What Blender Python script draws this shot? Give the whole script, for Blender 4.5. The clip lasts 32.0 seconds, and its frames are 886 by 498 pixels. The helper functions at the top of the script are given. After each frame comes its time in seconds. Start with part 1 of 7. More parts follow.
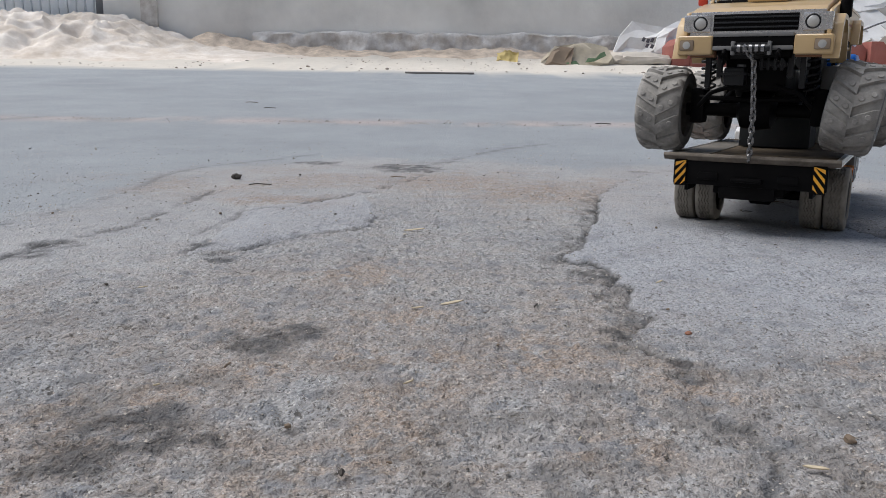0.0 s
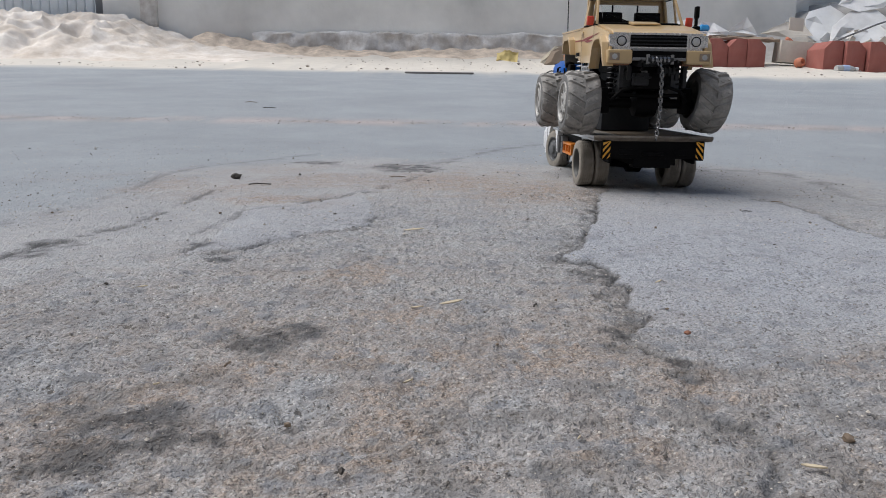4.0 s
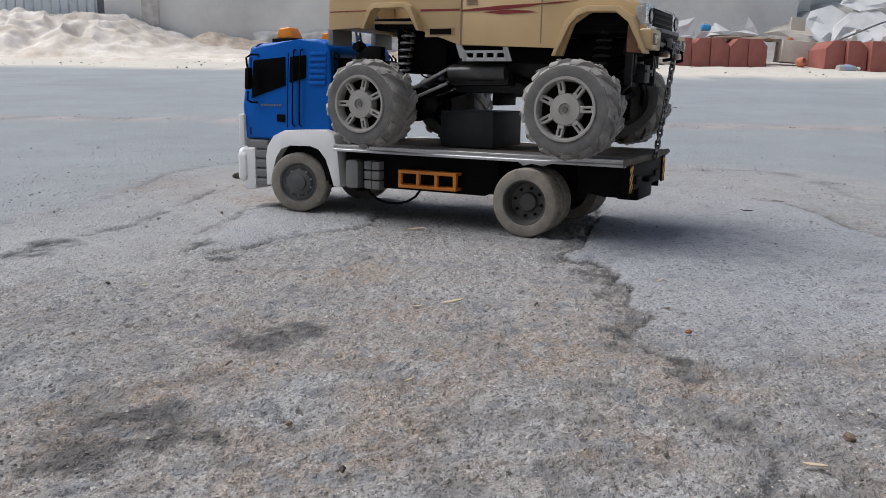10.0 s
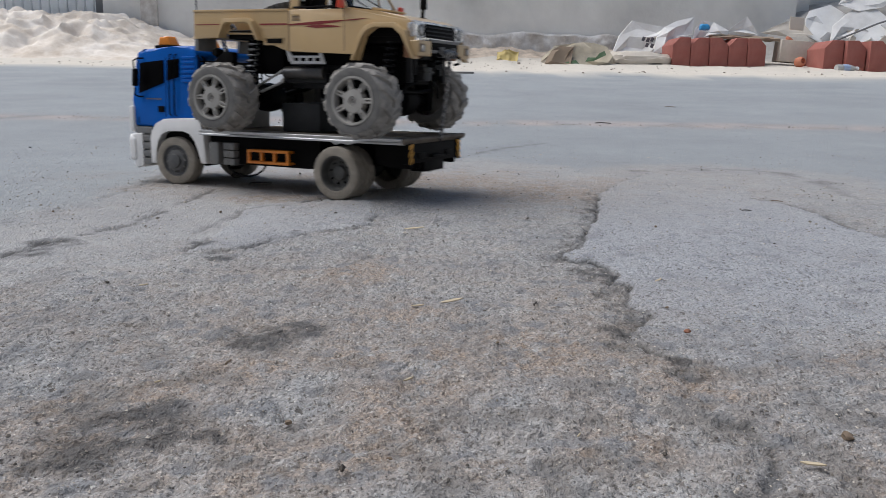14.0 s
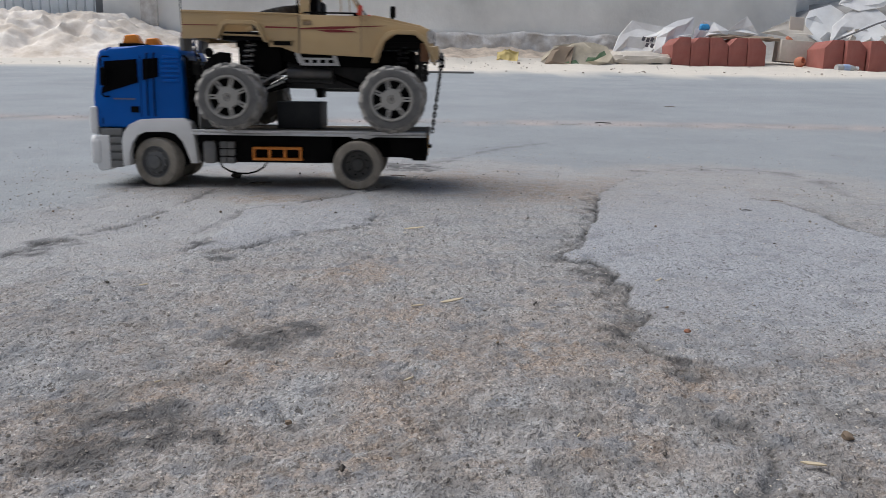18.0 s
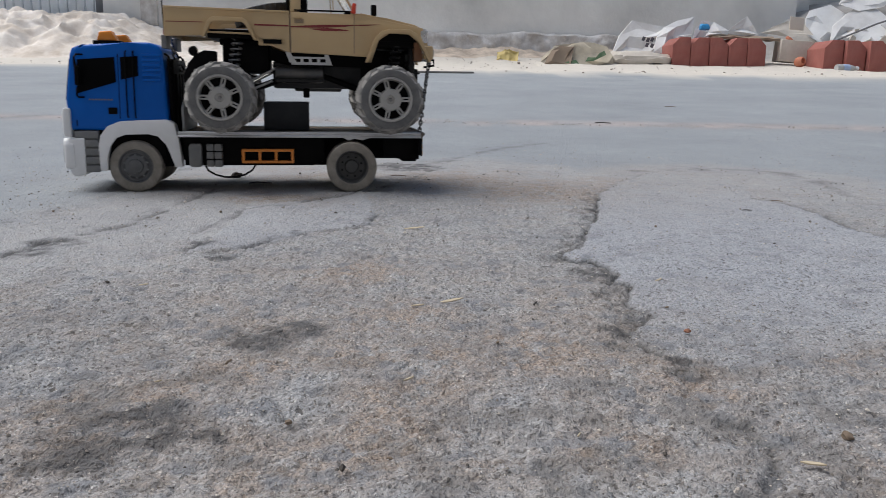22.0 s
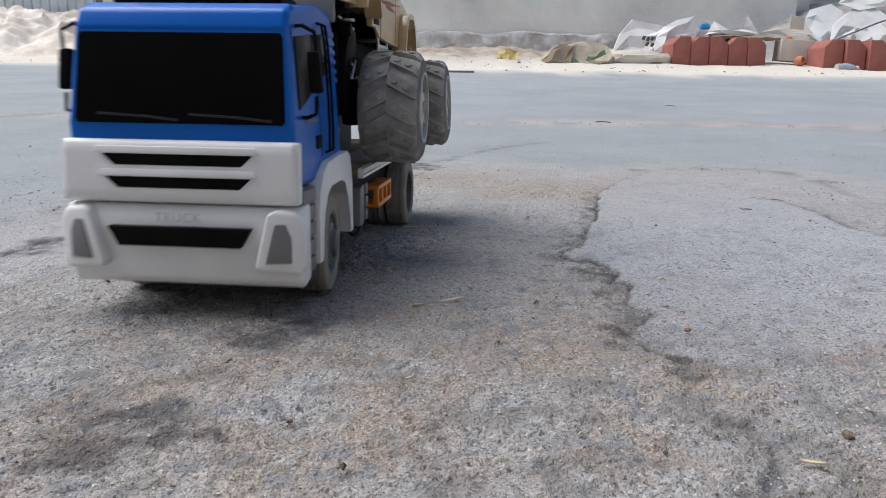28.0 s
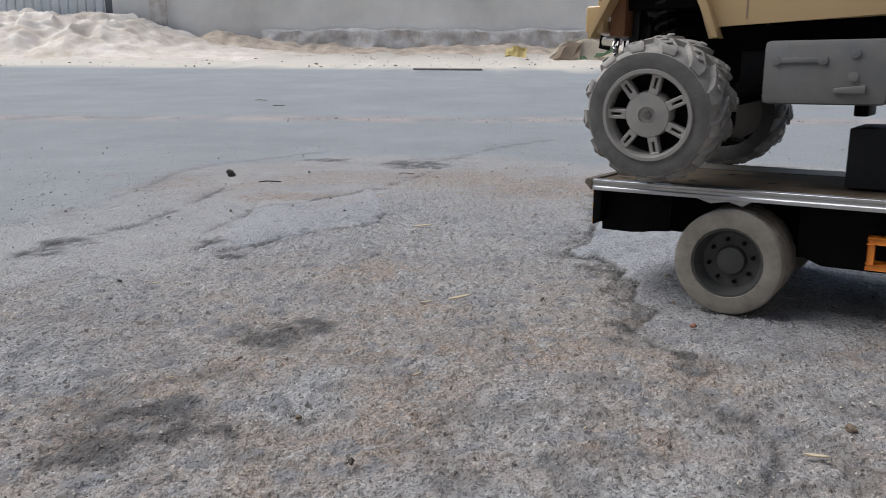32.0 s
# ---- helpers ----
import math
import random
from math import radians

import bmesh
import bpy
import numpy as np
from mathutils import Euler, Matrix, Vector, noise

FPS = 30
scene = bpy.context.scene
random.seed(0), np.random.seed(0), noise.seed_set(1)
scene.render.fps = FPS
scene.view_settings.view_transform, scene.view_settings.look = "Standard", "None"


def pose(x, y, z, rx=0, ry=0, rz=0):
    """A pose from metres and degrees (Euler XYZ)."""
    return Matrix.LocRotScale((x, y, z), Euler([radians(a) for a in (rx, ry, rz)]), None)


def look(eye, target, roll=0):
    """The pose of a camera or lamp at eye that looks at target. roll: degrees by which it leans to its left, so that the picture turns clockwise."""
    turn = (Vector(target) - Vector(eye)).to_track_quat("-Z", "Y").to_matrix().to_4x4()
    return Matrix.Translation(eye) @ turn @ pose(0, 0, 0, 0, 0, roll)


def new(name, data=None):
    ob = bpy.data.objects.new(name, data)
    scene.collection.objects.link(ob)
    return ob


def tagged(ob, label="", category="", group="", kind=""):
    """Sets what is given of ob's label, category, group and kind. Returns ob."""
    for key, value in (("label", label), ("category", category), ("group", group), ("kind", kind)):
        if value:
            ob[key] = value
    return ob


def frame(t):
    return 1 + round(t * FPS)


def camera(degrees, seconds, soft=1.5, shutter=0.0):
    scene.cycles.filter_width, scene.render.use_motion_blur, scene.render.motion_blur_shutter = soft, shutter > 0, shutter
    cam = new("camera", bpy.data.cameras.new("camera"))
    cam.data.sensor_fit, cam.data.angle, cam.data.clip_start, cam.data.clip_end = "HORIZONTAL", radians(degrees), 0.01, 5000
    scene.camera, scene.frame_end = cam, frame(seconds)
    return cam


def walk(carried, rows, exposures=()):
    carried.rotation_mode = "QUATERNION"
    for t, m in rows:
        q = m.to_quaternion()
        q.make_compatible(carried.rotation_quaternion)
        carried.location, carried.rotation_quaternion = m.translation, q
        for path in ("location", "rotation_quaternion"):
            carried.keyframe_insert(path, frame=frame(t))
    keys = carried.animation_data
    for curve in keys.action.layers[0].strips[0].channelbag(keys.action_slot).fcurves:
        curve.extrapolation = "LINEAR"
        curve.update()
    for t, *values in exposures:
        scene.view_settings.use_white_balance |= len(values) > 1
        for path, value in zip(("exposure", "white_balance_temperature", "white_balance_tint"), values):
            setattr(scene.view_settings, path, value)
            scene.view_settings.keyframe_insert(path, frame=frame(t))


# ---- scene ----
cam = camera(57.48, 32.0, soft=0.65, shutter=0.5)


def held(t, tilt, lean, turn, x, y, z):
    """A row for the phone that rests just over the road: degrees, and millimetres off its first stand."""
    return t, pose(x / 1000, y / 1000, 0.1165 + z / 1000, 90 - 11.376 - tilt, 0, turn) @ pose(0, 0, 0, 0, 0, 0.863 - lean)


walk(cam, [
    held(0.0, -0.05, 0.05, 0.02, 0.1, 1.6, 0.3),
    held(3.0, -0.05, 0.02, -0.01, 0.1, 1.1, 0.2),
    held(6.0, -0.04, 0.03, 0.01, 0.1, 0.7, 0.1),
    held(7.0, -0.05, 0.03, 0.07, 0.1, 0.7, 0.0),
    held(9.0, -0.05, 0.06, 0.12, 0.2, 0.6, -0.1),
    held(11.0, -0.01, 0.01, 0.03, 0.1, 0.3, -0.1),
    held(13.0, 0.0, 0.0, 0.0, 0.0, 0.0, 0.0),
    held(20.0, 0.01, 0.0, 0.0, 0.0, 0.0, 0.0),
    held(25.5, 0.01, 0.0, 0.01, -0.2, -0.4, 0.0),
    held(28.0, 0.07, -0.02, 0.0, -0.3, -0.3, -0.1),
    held(28.5, 0.11, 0.02, 0.06, -0.3, -0.3, -0.1),
    held(29.0, 0.11, 0.08, 0.24, -0.3, -0.6, -0.1),
    held(29.5, 0.14, 0.15, 0.37, -0.2, -0.7, 0.0),
    held(30.0, 0.18, 0.18, 0.47, -0.2, -1.0, 0.0),
    held(30.5, 0.19, 0.28, 0.56, 0.0, -1.7, 0.1),
    held(31.0, 0.24, 0.40, 0.70, 0.7, -2.3, 0.4),
    held(31.5, 0.26, 0.45, 0.74, 1.0, -3.1, 0.7),
    held(32.0, 0.21, 0.52, 0.70, 1.2, -4.1, 0.7),
], exposures=[(0.0, 0.27), (1.0, 0.13), (2.0, 0.15), (3.0, 0.29), (6.0, 0.17), (7.0, 0.23), (9.0, 0.30), (14.0, 0.21), (21.0, 0.20), (23.0, 0.26), (25.0, 0.22), (27.5, 0.49), (28.0, 0.53), (28.6, 0.39), (29.2, 0.25), (30.0, 0.17), (31.0, 0.16), (32.0, 0.20)])

# ---- light: open shade under a pale sky ----
world = bpy.data.worlds.new("sky")
scene.world = world
world.use_nodes = True
nt = world.node_tree
nt.nodes.clear()
sky = nt.nodes.new("ShaderNodeTexSky")
sky.sky_type = "NISHITA"
sky.sun_disc = False
sky.sun_elevation = radians(54)
sky.sun_rotation = radians(-70)
sky.air_density, sky.dust_density, sky.ozone_density = 1.0, 2.0, 1.0
bg = nt.nodes.new("ShaderNodeBackground")
bg.inputs["Strength"].default_value = 0.088
wo = nt.nodes.new("ShaderNodeOutputWorld")
nt.links.new(sky.outputs[0], bg.inputs[0])
nt.links.new(bg.outputs[0], wo.inputs[0])

sun = new("sun", bpy.data.lights.new("sun", "SUN"))
sun.data.energy = 2.85
sun.data.angle = radians(60)
sun.data.color = (1.0, 1.0, 0.995)
sun.matrix_world = look((-2.5, 0.9, 4.2), (0, 0, 0))
scene.view_settings.exposure = 0.32

# ---- materials ----


def tree(name):
    m = bpy.data.materials.new(name)
    m.use_nodes = True
    t = m.node_tree
    b = t.nodes["Principled BSDF"]
    return m, t, b


def node(t, kind, **inputs):
    n = t.nodes.new(kind)
    for k, v in inputs.items():
        n.inputs[k.replace("_", " ")].default_value = v
    return n


def mixed(t, fac, a, b, mode="MIX"):
    """A colour mix; fac, a and b are sockets or values."""
    n = t.nodes.new("ShaderNodeMix")
    n.data_type, n.blend_type = "RGBA", mode
    for sock, v in ((n.inputs[0], fac), (n.inputs[6], a), (n.inputs[7], b)):
        if isinstance(v, bpy.types.NodeSocket):
            t.links.new(v, sock)
        elif isinstance(v, (int, float)):
            sock.default_value = v
        else:
            sock.default_value = (*v, 1)
    return n.outputs[2]


def ramp(t, fac, lo, hi):
    n = t.nodes.new("ShaderNodeMapRange")
    n.inputs["From Min"].default_value, n.inputs["From Max"].default_value = lo, hi
    t.links.new(fac, n.inputs["Value"])
    return n.outputs[0]


def noise_of(t, scale, detail=4.0, rough=0.6, where=None):
    n = node(t, "ShaderNodeTexNoise", Scale=scale, Detail=detail, Roughness=rough)
    if where is None:
        c = t.nodes.new("ShaderNodeTexCoord")
        where = c.outputs["Object"]
    t.links.new(where, n.inputs["Vector"])
    return n.outputs["Fac"]


def surface(name, colour, rough=0.5, metal=0.0, dust=0.3, dust_colour=(0.34, 0.29, 0.23), scale=60.0, bump=0.1, vary=0.12, coat=0.0, bump_scale=None, shine=0.5):
    """Plain stuff with two scales of variation, a film of dust and a fine relief."""
    m, t, b = tree(name)
    big, fine = noise_of(t, scale), noise_of(t, scale * 9, 6)
    dark = [c * (1 - vary) for c in colour]
    light = [min(1, c * (1 + vary)) for c in colour]
    col = mixed(t, ramp(t, big, 0.3, 0.7), dark, light)
    if dust:
        d1 = ramp(t, noise_of(t, scale * 1.7, 8, 0.7), 0.35, 0.8)
        dn = t.nodes.new("ShaderNodeMath")
        dn.operation = "MULTIPLY"
        dn.inputs[1].default_value = dust
        t.links.new(d1, dn.inputs[0])
        col = mixed(t, dn.outputs[0], col, dust_colour)
        dr = t.nodes.new("ShaderNodeMath")
        dr.operation = "MULTIPLY_ADD"
        dr.inputs[1].default_value, dr.inputs[2].default_value = 0.35, rough
        t.links.new(dn.outputs[0], dr.inputs[0])
        t.links.new(dr.outputs[0], b.inputs["Roughness"])
    else:
        b.inputs["Roughness"].default_value = rough
    t.links.new(col, b.inputs["Base Color"])
    b.inputs["Metallic"].default_value = metal
    b.inputs["Specular IOR Level"].default_value = shine
    b.inputs["Coat Weight"].default_value = coat
    if bump:
        bp = node(t, "ShaderNodeBump", Strength=bump, Distance=0.02 / scale)
        t.links.new(noise_of(t, bump_scale, 6) if bump_scale else fine, bp.inputs["Height"])
        t.links.new(bp.outputs[0], b.inputs["Normal"])
    return m


BLUE = surface("blue plastic", (0.000, 0.101, 0.440), 0.30, dust=0.0, scale=25, bump=0.04, vary=0.05, shine=0.2)
WHITE = surface("white plastic", (0.76, 0.76, 0.76), 0.42, dust=0.15, dust_colour=(0.5, 0.46, 0.4), scale=30, bump=0.05, vary=0.04)
GREY = surface("grey plastic", (0.15, 0.155, 0.16), 0.5, dust=0.3, scale=40, bump=0.06)
BLACK = surface("black plastic", (0.0035, 0.0035, 0.004), 0.55, dust=0.04, dust_colour=(0.10, 0.085, 0.07), scale=40, bump=0.08, shine=0.06)
DARKGLASS = surface("black window", (0.003, 0.003, 0.0035), 0.2, dust=0.02, dust_colour=(0.1, 0.1, 0.1), scale=30, bump=0.0, vary=0.0, shine=0.04)
ORANGE = surface("orange plastic", (0.72, 0.22, 0.015), 0.4, dust=0.18, scale=40, bump=0.04)
HAZARD = surface("yellow hazard paint", (0.72, 0.34, 0.02), 0.45, dust=0.25, scale=40, bump=0.04)
AMBER = surface("amber lens", (0.80, 0.25, 0.02), 0.25, dust=0.1, scale=40, bump=0.02)
TYRE = surface("dusty grey rubber", (0.21, 0.19, 0.162), 0.85, dust=0.75, dust_colour=(0.42, 0.385, 0.335), scale=50, bump=0.2, shine=0.2)
RIM = surface("grey wheel plastic", (0.085, 0.088, 0.092), 0.45, dust=0.25, dust_colour=(0.26, 0.25, 0.23), scale=60, bump=0.06)
# darker copy of the rim grey: the rear dish's shade as colour
SHADED_RIM = surface("wheel plastic darkened for recess shade", (0.055, 0.056, 0.055), 0.5, dust=0.25, dust_colour=(0.16, 0.145, 0.125), scale=60, bump=0.06)
ALU = surface("scratched aluminium", (0.55, 0.56, 0.57), 0.35, metal=0.85, dust=0.3, scale=35, bump=0.1)
WORN = surface("worn board edge", (0.10, 0.085, 0.07), 0.8, dust=0.6, dust_colour=(0.30, 0.26, 0.22), scale=60, bump=0.3, vary=0.3, shine=0.2)
DECK = surface("dusty bed board", (0.075, 0.058, 0.042), 0.85, dust=0.6, dust_colour=(0.24, 0.185, 0.125), scale=22, bump=0.3, vary=0.3, shine=0.15)
TAN = surface("tan painted plastic", (0.52, 0.365, 0.185), 0.3, coat=0.35, dust=0.12, dust_colour=(0.5, 0.42, 0.32), scale=25, bump=0.04, vary=0.05)
MAROON = surface("maroon decal", (0.21, 0.014, 0.018), 0.4, dust=0.15, scale=40, bump=0.02)
RED = surface("red plastic", (0.62, 0.05, 0.02), 0.35, dust=0.1, scale=40, bump=0.02)
BIGTYRE = surface("dusty dark rubber", (0.205, 0.198, 0.187), 0.88, dust=0.8, dust_colour=(0.50, 0.475, 0.44), scale=45, bump=0.25, shine=0.2)
SIDEWALL = surface("dark dusty sidewall", (0.12, 0.12, 0.119), 0.8, dust=0.7, dust_colour=(0.27, 0.26, 0.245), scale=45, bump=0.2, shine=0.25)
BIGRIM = surface("silver grey wheel plastic", (0.38, 0.37, 0.35), 0.36, metal=0.2, dust=0.35, dust_colour=(0.4, 0.37, 0.33), scale=60, bump=0.05)
CHROME = surface("worn chrome", (0.62, 0.62, 0.63), 0.25, metal=1.0, dust=0.2, scale=80, bump=0.03)
LENS = surface("clear lamp lens", (0.44, 0.44, 0.43), 0.12, dust=0.1, scale=60, bump=0.02, coat=0.5)
CHARCOAL = surface("charcoal plastic", (0.014, 0.015, 0.017), 0.35, dust=0.2, dust_colour=(0.10, 0.095, 0.09), scale=40, bump=0.08, shine=0.2)
SPRING = surface("dull spring wire", (0.45, 0.45, 0.45), 0.4, metal=0.9, dust=0.3, scale=120, bump=0.05)
STEEL = surface("chain steel", (0.24, 0.24, 0.245), 0.25, metal=1.0, dust=0.2, scale=120, bump=0.05)
DARKGREY = surface("dark grey board", (0.014, 0.016, 0.019), 0.6, dust=0.12, dust_colour=(0.15, 0.14, 0.13), scale=30, bump=0.1, shine=0.3)


def glass(name):
    m, _, b = tree(name)
    b.inputs["Base Color"].default_value = (0.9, 0.93, 0.93, 1)
    b.inputs["Roughness"].default_value = 0.05
    b.inputs["Transmission Weight"].default_value = 1.0
    b.inputs["IOR"].default_value = 1.1
    return m


GLASS = glass("clear plastic pane")

# ---- mesh tools ----


def finish(name, bm, material, angle=35):
    bmesh.ops.recalc_face_normals(bm, faces=bm.faces)
    me = bpy.data.meshes.new(name)
    bm.to_mesh(me)
    bm.free()
    me.polygons.foreach_set("use_smooth", [True] * len(me.polygons))
    me.set_sharp_from_angle(angle=radians(angle))
    for one in material if isinstance(material, (list, tuple)) else (material,):
        me.materials.append(one)
    return me


def part(name, bm, material, parent, label="", angle=35):
    ob = new(name, finish(name, bm, material, angle))
    ob.parent = parent
    return tagged(ob, label)


def thing(name, bm, material, label, category, group="", kind="", at=None, angle=35):
    ob = new(name, finish(name, bm, material, angle))
    if at is not None:
        ob.matrix_basis = at
    return tagged(ob, label, category, group, kind)


def box(bm, x0, x1, y0, y1, z0, z1, bevel=0.0, segs=2):
    before = set(bm.verts)
    r = bmesh.ops.create_cube(bm, size=1.0)
    for v in r["verts"]:
        v.co = Vector(((x0 + x1) / 2 + v.co.x * (x1 - x0), (y0 + y1) / 2 + v.co.y * (y1 - y0), (z0 + z1) / 2 + v.co.z * (z1 - z0)))
    if bevel:
        edges = {e for v in r["verts"] for e in v.link_edges}
        bmesh.ops.bevel(bm, geom=list(edges), offset=bevel, segments=segs, profile=0.6, affect="EDGES")
    return [v for v in bm.verts if v not in before]


def prism(bm, outline, a, b, axis="y", bevel=0.0, segs=2):
    """An outline in the two other axes, drawn out from a to b along axis."""
    before = set(bm.verts)

    def place(p, d):
        return {"x": (d, p[0], p[1]), "y": (p[0], d, p[1]), "z": (p[0], p[1], d)}[axis]
    lo = [bm.verts.new(place(p, a)) for p in outline]
    hi = [bm.verts.new(place(p, b)) for p in outline]
    n = len(outline)
    faces = [bm.faces.new(lo), bm.faces.new(hi[::-1])]
    for i in range(n):
        faces.append(bm.faces.new((lo[i], hi[i], hi[(i + 1) % n], lo[(i + 1) % n])))
    if bevel:
        edges = {e for f in faces for e in f.edges}
        bmesh.ops.bevel(bm, geom=list(edges), offset=bevel, segments=segs, profile=0.6, affect="EDGES")
    return [v for v in bm.verts if v not in before]


def lathe(bm, profile, centre=(0, 0, 0), axis="y", segs=40, close=True):
    """profile: (radius, along) pairs turned about an axis through centre."""
    rings = []
    for r, d in profile:
        ring = []
        for i in range(segs):
            a = 2 * math.pi * i / segs
            u, w = r * math.cos(a), r * math.sin(a)
            p = {"y": (u, d, w), "x": (d, u, w), "z": (u, w, d)}[axis]
            ring.append(bm.verts.new((centre[0] + p[0], centre[1] + p[1], centre[2] + p[2])))
        rings.append(ring)
    for a, b in zip(rings, rings[1:]):
        for i in range(segs):
            bm.faces.new((a[i], a[(i + 1) % segs], b[(i + 1) % segs], b[i]))
    if close:
        bm.faces.new(rings[0][::-1])
        bm.faces.new(rings[-1])


def tube(bm, points, radius, segs=8, closed=False):
    pts = [Vector(p) for p in points]
    rings = []
    n = len(pts)
    up = Vector((0.31, 0.27, 0.91))
    for i, p in enumerate(pts):
        a = pts[(i - 1) % n] if closed or i else p
        b = pts[(i + 1) % n] if closed or i < n - 1 else p
        d = (b - a).normalized()
        s = d.cross(up).normalized()
        w = s.cross(d)
        rings.append([bm.verts.new(p + radius * (math.cos(k) * s + math.sin(k) * w)) for k in (2 * math.pi * j / segs for j in range(segs))])
    pairs = list(zip(rings, rings[1:])) + ([(rings[-1], rings[0])] if closed else [])
    for a, b in pairs:
        for j in range(segs):
            bm.faces.new((a[j], a[(j + 1) % segs], b[(j + 1) % segs], b[j]))
    if not closed:
        bm.faces.new(rings[0][::-1])
        bm.faces.new(rings[-1])


def coil(bm, base, top, radius, wire, turns=7, per=10):
    base, top = Vector(base), Vector(top)
    d = (top - base).normalized()
    s = d.orthogonal().normalized()
    w = d.cross(s)
    n = turns * per
    tube(bm, [base + (top - base) * (i / n) + radius * (math.cos(2 * math.pi * i / per) * s + math.sin(2 * math.pi * i / per) * w) for i in range(n + 1)], wire, 6)


def fresh():
    return bmesh.new()


# ---- the lie of the land ----


def lattice(x, y, seed):
    """Smooth value noise on arrays, 0 to 1."""
    ix, iy = np.floor(x).astype(np.int64), np.floor(y).astype(np.int64)
    fx, fy = x - ix, y - iy
    fx, fy = fx * fx * (3 - 2 * fx), fy * fy * (3 - 2 * fy)

    def corner(i, j):
        h = (i * 374761393 + j * 668265263 + seed * 974711) & 0x7FFFFFFF
        h = ((h ^ (h >> 13)) * 1274126177) & 0x7FFFFFFF
        return ((h ^ (h >> 16)) & 0xFFFF) / 65535.0
    return (corner(ix, iy) * (1 - fx) + corner(ix + 1, iy) * fx) * (1 - fy) + (corner(ix, iy + 1) * (1 - fx) + corner(ix + 1, iy + 1) * fx) * fy


def fbm(x, y, scale, seed=0, octaves=4, gain=0.5):
    total, amp, norm = 0.0, 1.0, 0.0
    for k in range(octaves):
        total = total + amp * lattice(x * scale * 2 ** k + 17.3 * k, y * scale * 2 ** k - 9.1 * k, seed + k)
        norm += amp
        amp *= gain
    return total / norm


def slope(y):
    """The road lies level before the camera and then climbs a little; the verge climbs more."""
    y = np.asarray(y, float)
    road = 0.054 * 0.12 * np.logaddexp(0, (np.minimum(y, 9.0) - 1.35) / 0.12)
    return road + 0.03 * 0.3 * np.logaddexp(0, (np.minimum(y, 9.0) - 5.6) / 0.3)


def near_line(x, y, line):
    """The distance to a run of points."""
    best = np.full(x.shape, 9.0)
    for (ax, ay), (bx, by) in zip(line, line[1:]):
        dx, dy = bx - ax, by - ay
        k = np.clip(((x - ax) * dx + (y - ay) * dy) / (dx * dx + dy * dy), 0, 1)
        best = np.minimum(best, np.hypot(x - ax - k * dx, y - ay - k * dy))
    return best


def inside(x, y, ring):
    res = np.zeros(x.shape, bool)
    for (ax, ay), (bx, by) in zip(ring, ring[1:] + ring[:1]):
        hit = ((ay > y) != (by > y)) & (x < (bx - ax) * (y - ay) / (by - ay + 1e-12) + ax)
        res ^= hit
    return res


CRACK_MAIN = [(0.289, 1.144), (0.217, 1.017), (0.178, 0.915), (0.159, 0.832), (0.139, 0.731), (0.122, 0.676), (0.113, 0.626), (0.098, 0.585), (0.082, 0.565), (0.09, 0.55), (0.105, 0.549), (0.109, 0.528), (0.112, 0.503), (0.104, 0.485), (0.111, 0.476), (0.114, 0.471), (0.106, 0.448), (0.101, 0.429), (0.11, 0.416), (0.112, 0.409), (0.102, 0.399), (0.093, 0.381), (0.089, 0.373), (0.094, 0.36), (0.097, 0.35), (0.103, 0.343)]
CRACK_B = [(-0.187, 0.547), (-0.178, 0.589), (-0.177, 0.614), (-0.196, 0.633), (-0.185, 0.704), (-0.189, 0.754), (-0.148, 0.791), (-0.133, 0.834), (-0.092, 0.894), (-0.047, 1.008), (0.012, 1.275)]
CRACK_C = [(-0.176, 0.548), (-0.155, 0.563), (-0.143, 0.581), (-0.129, 0.614), (-0.102, 0.641), (-0.081, 0.65), (-0.064, 0.674), (-0.063, 0.735)]
CRACK_D = [(-0.297, 0.53), (-0.296, 0.557), (-0.292, 0.589), (-0.285, 0.613), (-0.276, 0.641), (-0.257, 0.665), (-0.265, 0.712), (-0.258, 0.75), (-0.26, 0.846), (-0.257, 0.899)]
CRACK_E = [(-0.368, 0.66), (-0.355, 0.691), (-0.357, 0.737), (-0.346, 0.771), (-0.344, 0.832), (-0.351, 0.913), (-0.362, 1.062), (-0.333, 1.17), (-0.27, 1.26), (-0.214, 1.354)]
CRACK_F = [(0.349, 0.896), (0.361, 0.862), (0.366, 0.806), (0.362, 0.727), (0.361, 0.683), (0.364, 0.654), (0.371, 0.61)]
CRACK_G = [(0.289, 1.144), (0.337, 1.194), (0.394, 1.217), (0.454, 1.195), (0.486, 1.17), (0.501, 1.077), (0.468, 0.933), (0.476, 0.874), (0.493, 0.818)]
CRACK_H = [(-0.071, 1.168), (-0.039, 1.188), (0.012, 1.275), (0.051, 1.381), (0.116, 1.478), (0.187, 1.56)]
CRACK_I = [(0.103, 0.343), (0.105, 0.33), (0.104, 0.315), (0.097, 0.298), (0.105, 0.277), (0.109, 0.265), (0.11, 0.248), (0.102, 0.229), (0.094, 0.216)]
